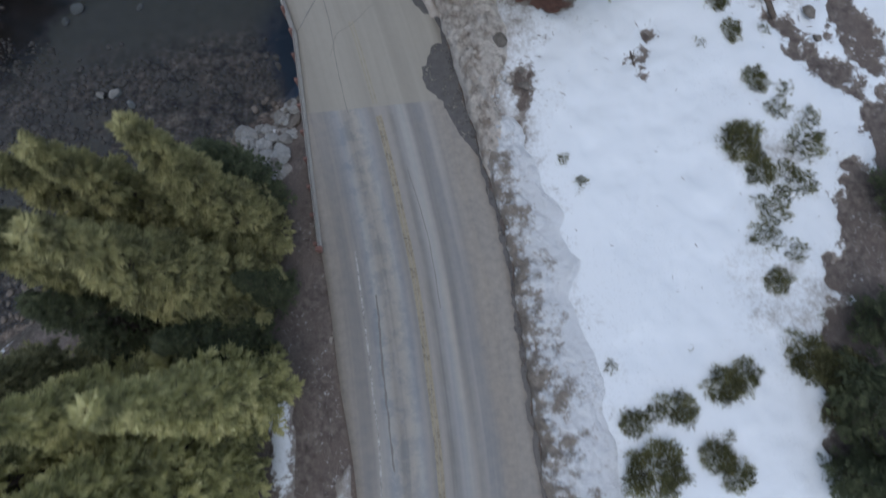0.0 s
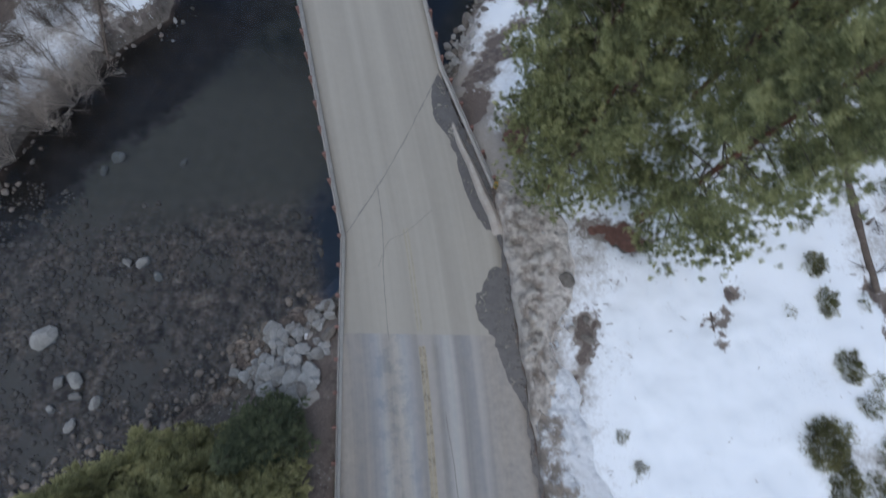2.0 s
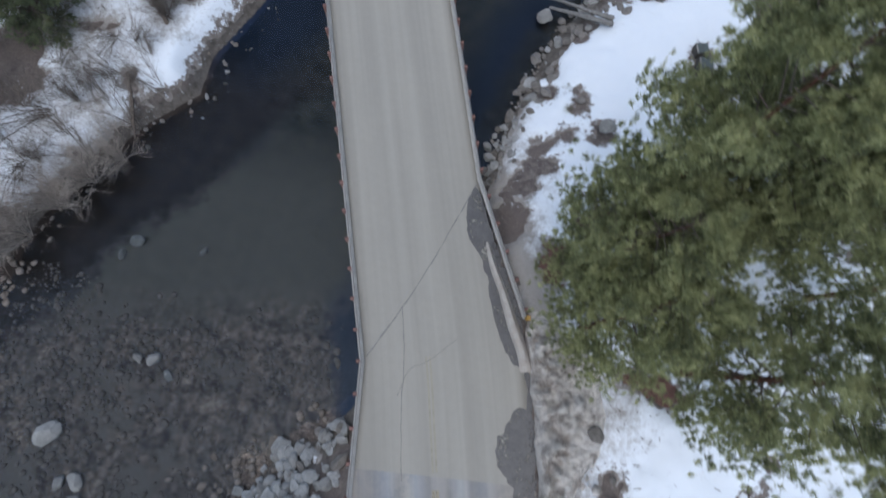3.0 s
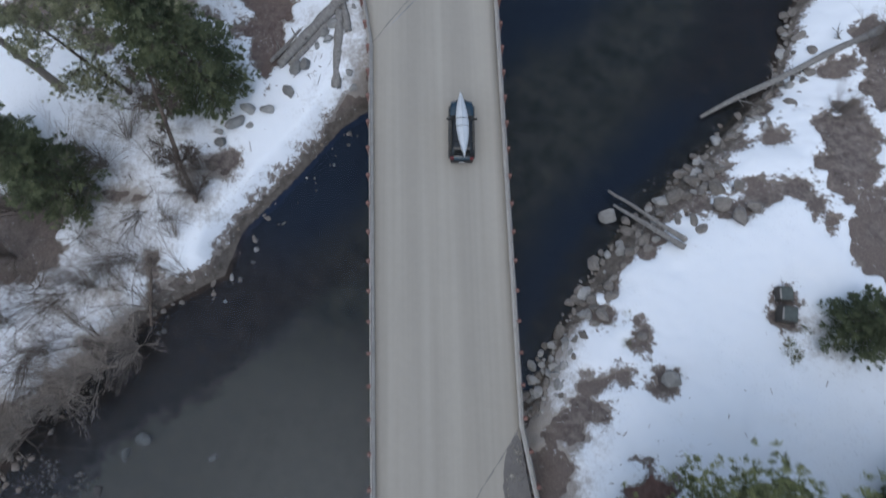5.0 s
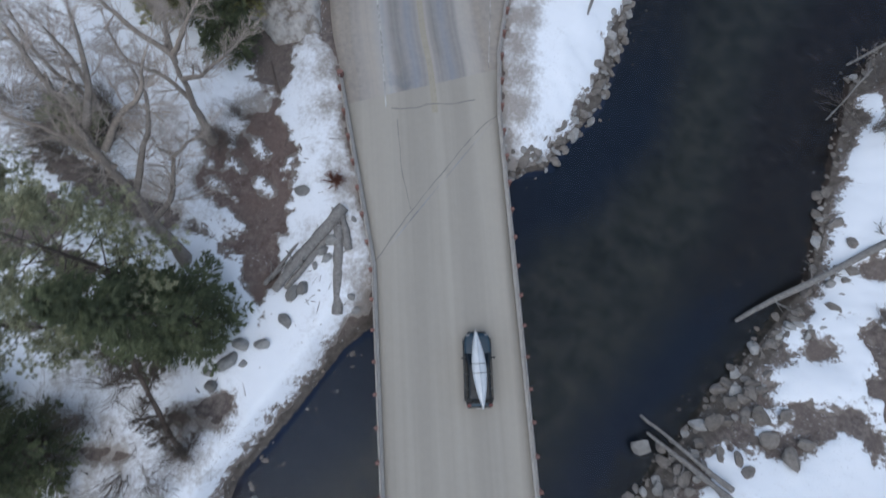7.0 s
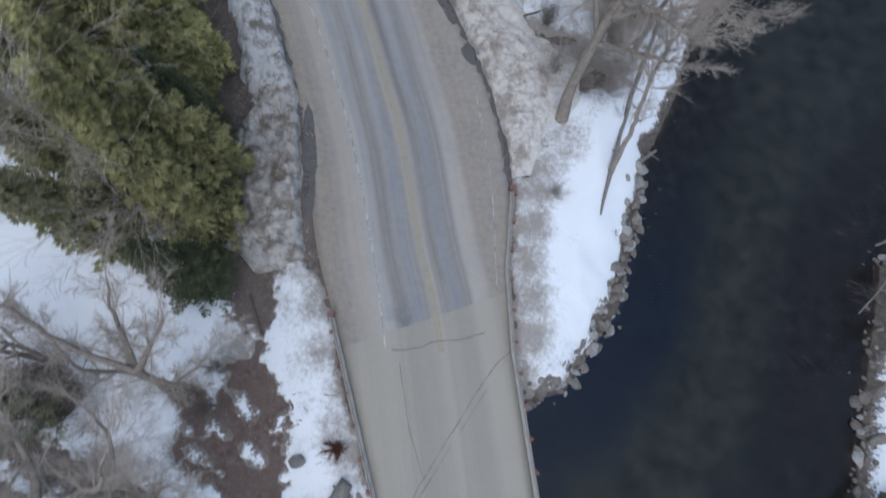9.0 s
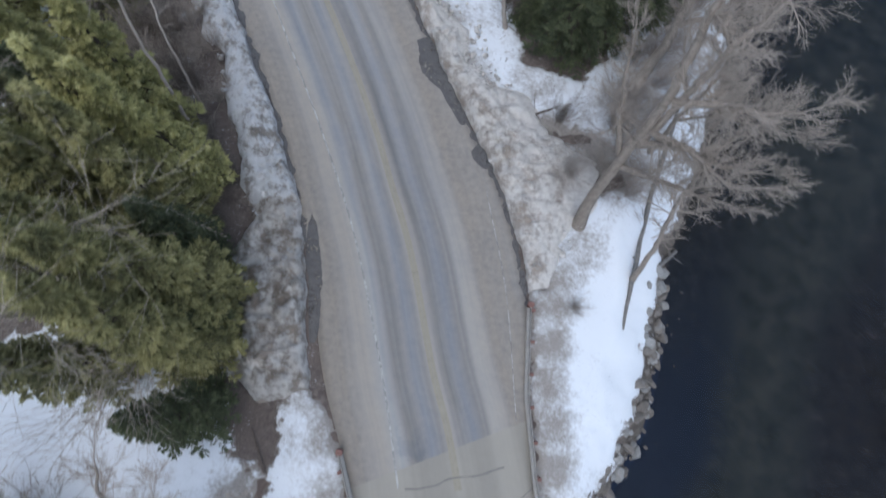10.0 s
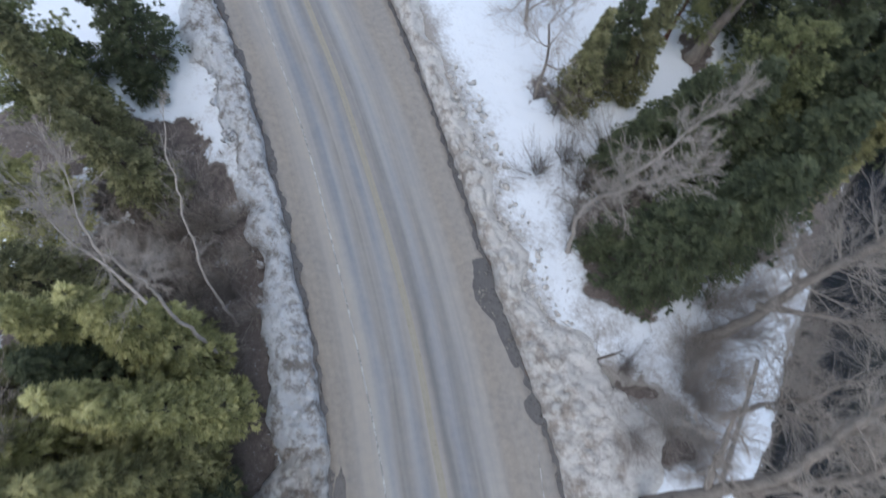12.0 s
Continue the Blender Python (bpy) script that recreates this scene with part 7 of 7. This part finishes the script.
def wheel(parent, x, y):
    spin = Matrix.Translation((x, y, 0.33)) @ Matrix.Rotation(radians(90), 4, "Y")
    bm = bmesh.new()
    ring = [(0.20, -0.1), (0.30, -0.11), (0.33, -0.08), (0.33, 0.08), (0.30, 0.11), (0.20, 0.1)]
    k = 24
    vs = [[bm.verts.new((r * math.cos(2 * math.pi * i / k), r * math.sin(2 * math.pi * i / k), z)) for r, z in ring] for i in range(k)]
    for i in range(k):
        for j in range(len(ring)):
            bm.faces.new((vs[i][j], vs[(i + 1) % k][j], vs[(i + 1) % k][(j + 1) % 6], vs[i][(j + 1) % 6]))
    bmesh.ops.recalc_face_normals(bm, faces=bm.faces[:])
    tyre = part("wheel", bm, RUBBER, parent, "black tyre", True, spin)
    part("rim", rod(0.2, 0.2, -0.08, 0.08, 20), ALLOY, tyre, "alloy rim")


def wagon():
    car = tagged(new("car"), "dark blue station wagon carrying a canoe on the bridge", "car")
    body = part("body", car_body(), CAR_PAINT, car, "glossy dark blue body", True)
    body.modifiers.new("round", "SUBSURF").levels = 1
    body.modifiers["round"].render_levels = 1
    part("cabin", cabin(), BLACK_GLOSS, car, "dark roof and pillars", False)
    part("windscreen", pane([(-0.64, 0.93, 0.97), (0.64, 0.93, 0.97), (0.58, 0.32, 1.345), (-0.58, 0.32, 1.345)]), GLASS, car, "dark raked windscreen")
    part("rear_window", pane([(0.60, -2.06, 1.02), (-0.60, -2.06, 1.02), (-0.52, -1.83, 1.37), (0.52, -1.83, 1.37)]), GLASS, car, "dark rear window")
    for s in (1, -1):
        for y0, y1, u0, u1 in ((-0.25, 0.72, -0.25, 0.30), (-1.15, -0.33, -1.15, -0.33), (-1.86, -1.23, -1.68, -1.23)):
            pts = [(s * 0.81, y0, 0.99), (s * 0.81, y1, 0.99), (s * 0.68, u1, 1.345), (s * 0.68, u0, 1.345)]
            part("side_window", pane(pts if s > 0 else pts[::-1], 0.03), GLASS, car)
        part("side_sill", box(min(s * 0.86, s * 0.925), max(s * 0.86, s * 0.925), -2.0, 1.95, 0.24, 0.52, 0.03, 2), TRIM_BLACK, car, "black plastic cladding")
        mirror = part("mirror", box(s * 0.98 - 0.1, s * 0.98 + 0.1, 0.62, 0.74, 0.93, 1.07, 0.03, 2), TRIM_BLACK, car, "black door mirror")
        part("mirror_arm", box(min(s * 0.8, s * 0.92), max(s * 0.8, s * 0.92), 0.65, 0.71, 0.95, 1.0), TRIM_BLACK, mirror)
        part("headlight", box(s * 0.58 - 0.16, s * 0.58 + 0.16, 2.02, 2.2, 0.62, 0.76, 0.05, 2), CLEAR_LENS, car, "clear headlight")
        part("tail_light", box(s * 0.68 - 0.13, s * 0.68 + 0.13, -2.31, -2.12, 0.72, 0.95, 0.03, 2), RED_LENS, car, "red tail light")
        part("roof_rail", box(s * 0.55 - 0.02, s * 0.55 + 0.02, -1.6, 0.05, 1.47, 1.52, 0.012), TRIM_BLACK, car, "black roof rail")
        for y in (-1.42, 1.42):
            wheel(car, s * 0.79, y)
    for y in (-1.2, -0.25):
        part("crossbar", box(-0.62, 0.62, y - 0.03, y + 0.03, 1.515, 1.545, 0.01), TRIM_BLACK, car, "black roof crossbar")
    part("rear_bumper", box(-0.78, 0.78, -2.38, -2.2, 0.36, 0.62, 0.05, 2), TRIM_BLACK, car, "dark rear bumper")
    part("front_bumper", box(-0.62, 0.62, 2.2, 2.36, 0.3, 0.52, 0.05, 2), TRIM_BLACK, car, "dark front bumper")
    part("grille", box(-0.36, 0.36, 2.27, 2.34, 0.52, 0.66, 0.015), TRIM_BLACK, car)
    part("number_plate", box(-0.2, 0.2, -2.40, -2.375, 0.48, 0.6), plain("pale_plate", (0.6, 0.6, 0.58), 0.5), car, "plain pale plate")
    part("wiper", box(-0.5, 0.1, 0.93, 0.96, 0.985, 1.0), TRIM_BLACK, car)
    return car


CAR_AT = Matrix.Translation((-12.98, 50.3, 0.0)) @ Matrix.Rotation(radians(16.2), 4, "Z")
wagon().matrix_basis = CAR_AT


def canoe():
    """A canoe carried keel up: sharp ends, rounded bilges, a raised keel line."""
    thing = tagged(new("canoe"), "silver-grey canoe strapped upside down to the car's roof", "canoe")
    rows = []
    for t in np.linspace(-1, 1, 25):
        w = 0.43 * (1 - abs(t) ** 1.9) + 0.012
        rise, gun = 0.34 - 0.05 * abs(t) ** 3, 0.12 * abs(t) ** 3
        sect = [(1.0, -gun), (1.02, 0.08), (0.95, 0.17), (0.72, 0.26), (0.35, 0.315), (0.06, rise - 0.01), (0.02, rise + 0.015)]
        rows.append([(w * a, 2.42 * t, b * (1 - 0.12 * abs(t) ** 2) if b > 0 else b) for a, b in sect] + [(-w * a, 2.42 * t, b * (1 - 0.12 * abs(t) ** 2) if b > 0 else b) for a, b in sect[::-1]])
    part("hull", loft(rows), HULL, thing, "silver-grey hull", True)
    for y in (-0.25, 0.32):
        w = 0.43 * (1 - abs(y / 2.42) ** 1.9)
        pts = [(1.06, -0.02), (1.06, 0.08), (0.98, 0.185), (0.74, 0.275), (0.36, 0.335), (0.0, 0.37), (-0.36, 0.335), (-0.74, 0.275), (-0.98, 0.185), (-1.06, 0.08), (-1.06, -0.02)]
        bm = bmesh.new()
        a, b = [bm.verts.new((w * p, y - 0.02, q)) for p, q in pts], [bm.verts.new((w * p, y + 0.02, q)) for p, q in pts]
        c, d = [bm.verts.new((w * p * 0.98, y - 0.02, q - 0.006)) for p, q in pts], [bm.verts.new((w * p * 0.98, y + 0.02, q - 0.006)) for p, q in pts]
        for i in range(len(pts) - 1):
            for u, v in ((a, b), (d, c), (b, d), (c, a)):
                bm.faces.new((u[i], u[i + 1], v[i + 1], v[i]))
        part("strap", bm, TRIM_BLACK, thing, "dark lashing strap")
    part("bow_plate", box(-0.05, 0.05, 2.2, 2.38, 0.16, 0.3, 0.02), STEEL, thing)
    return thing


canoe().matrix_basis = CAR_AT @ Matrix.Translation((0.0, 0.0, 1.56)) @ Matrix.Rotation(radians(3.5), 4, "Z")
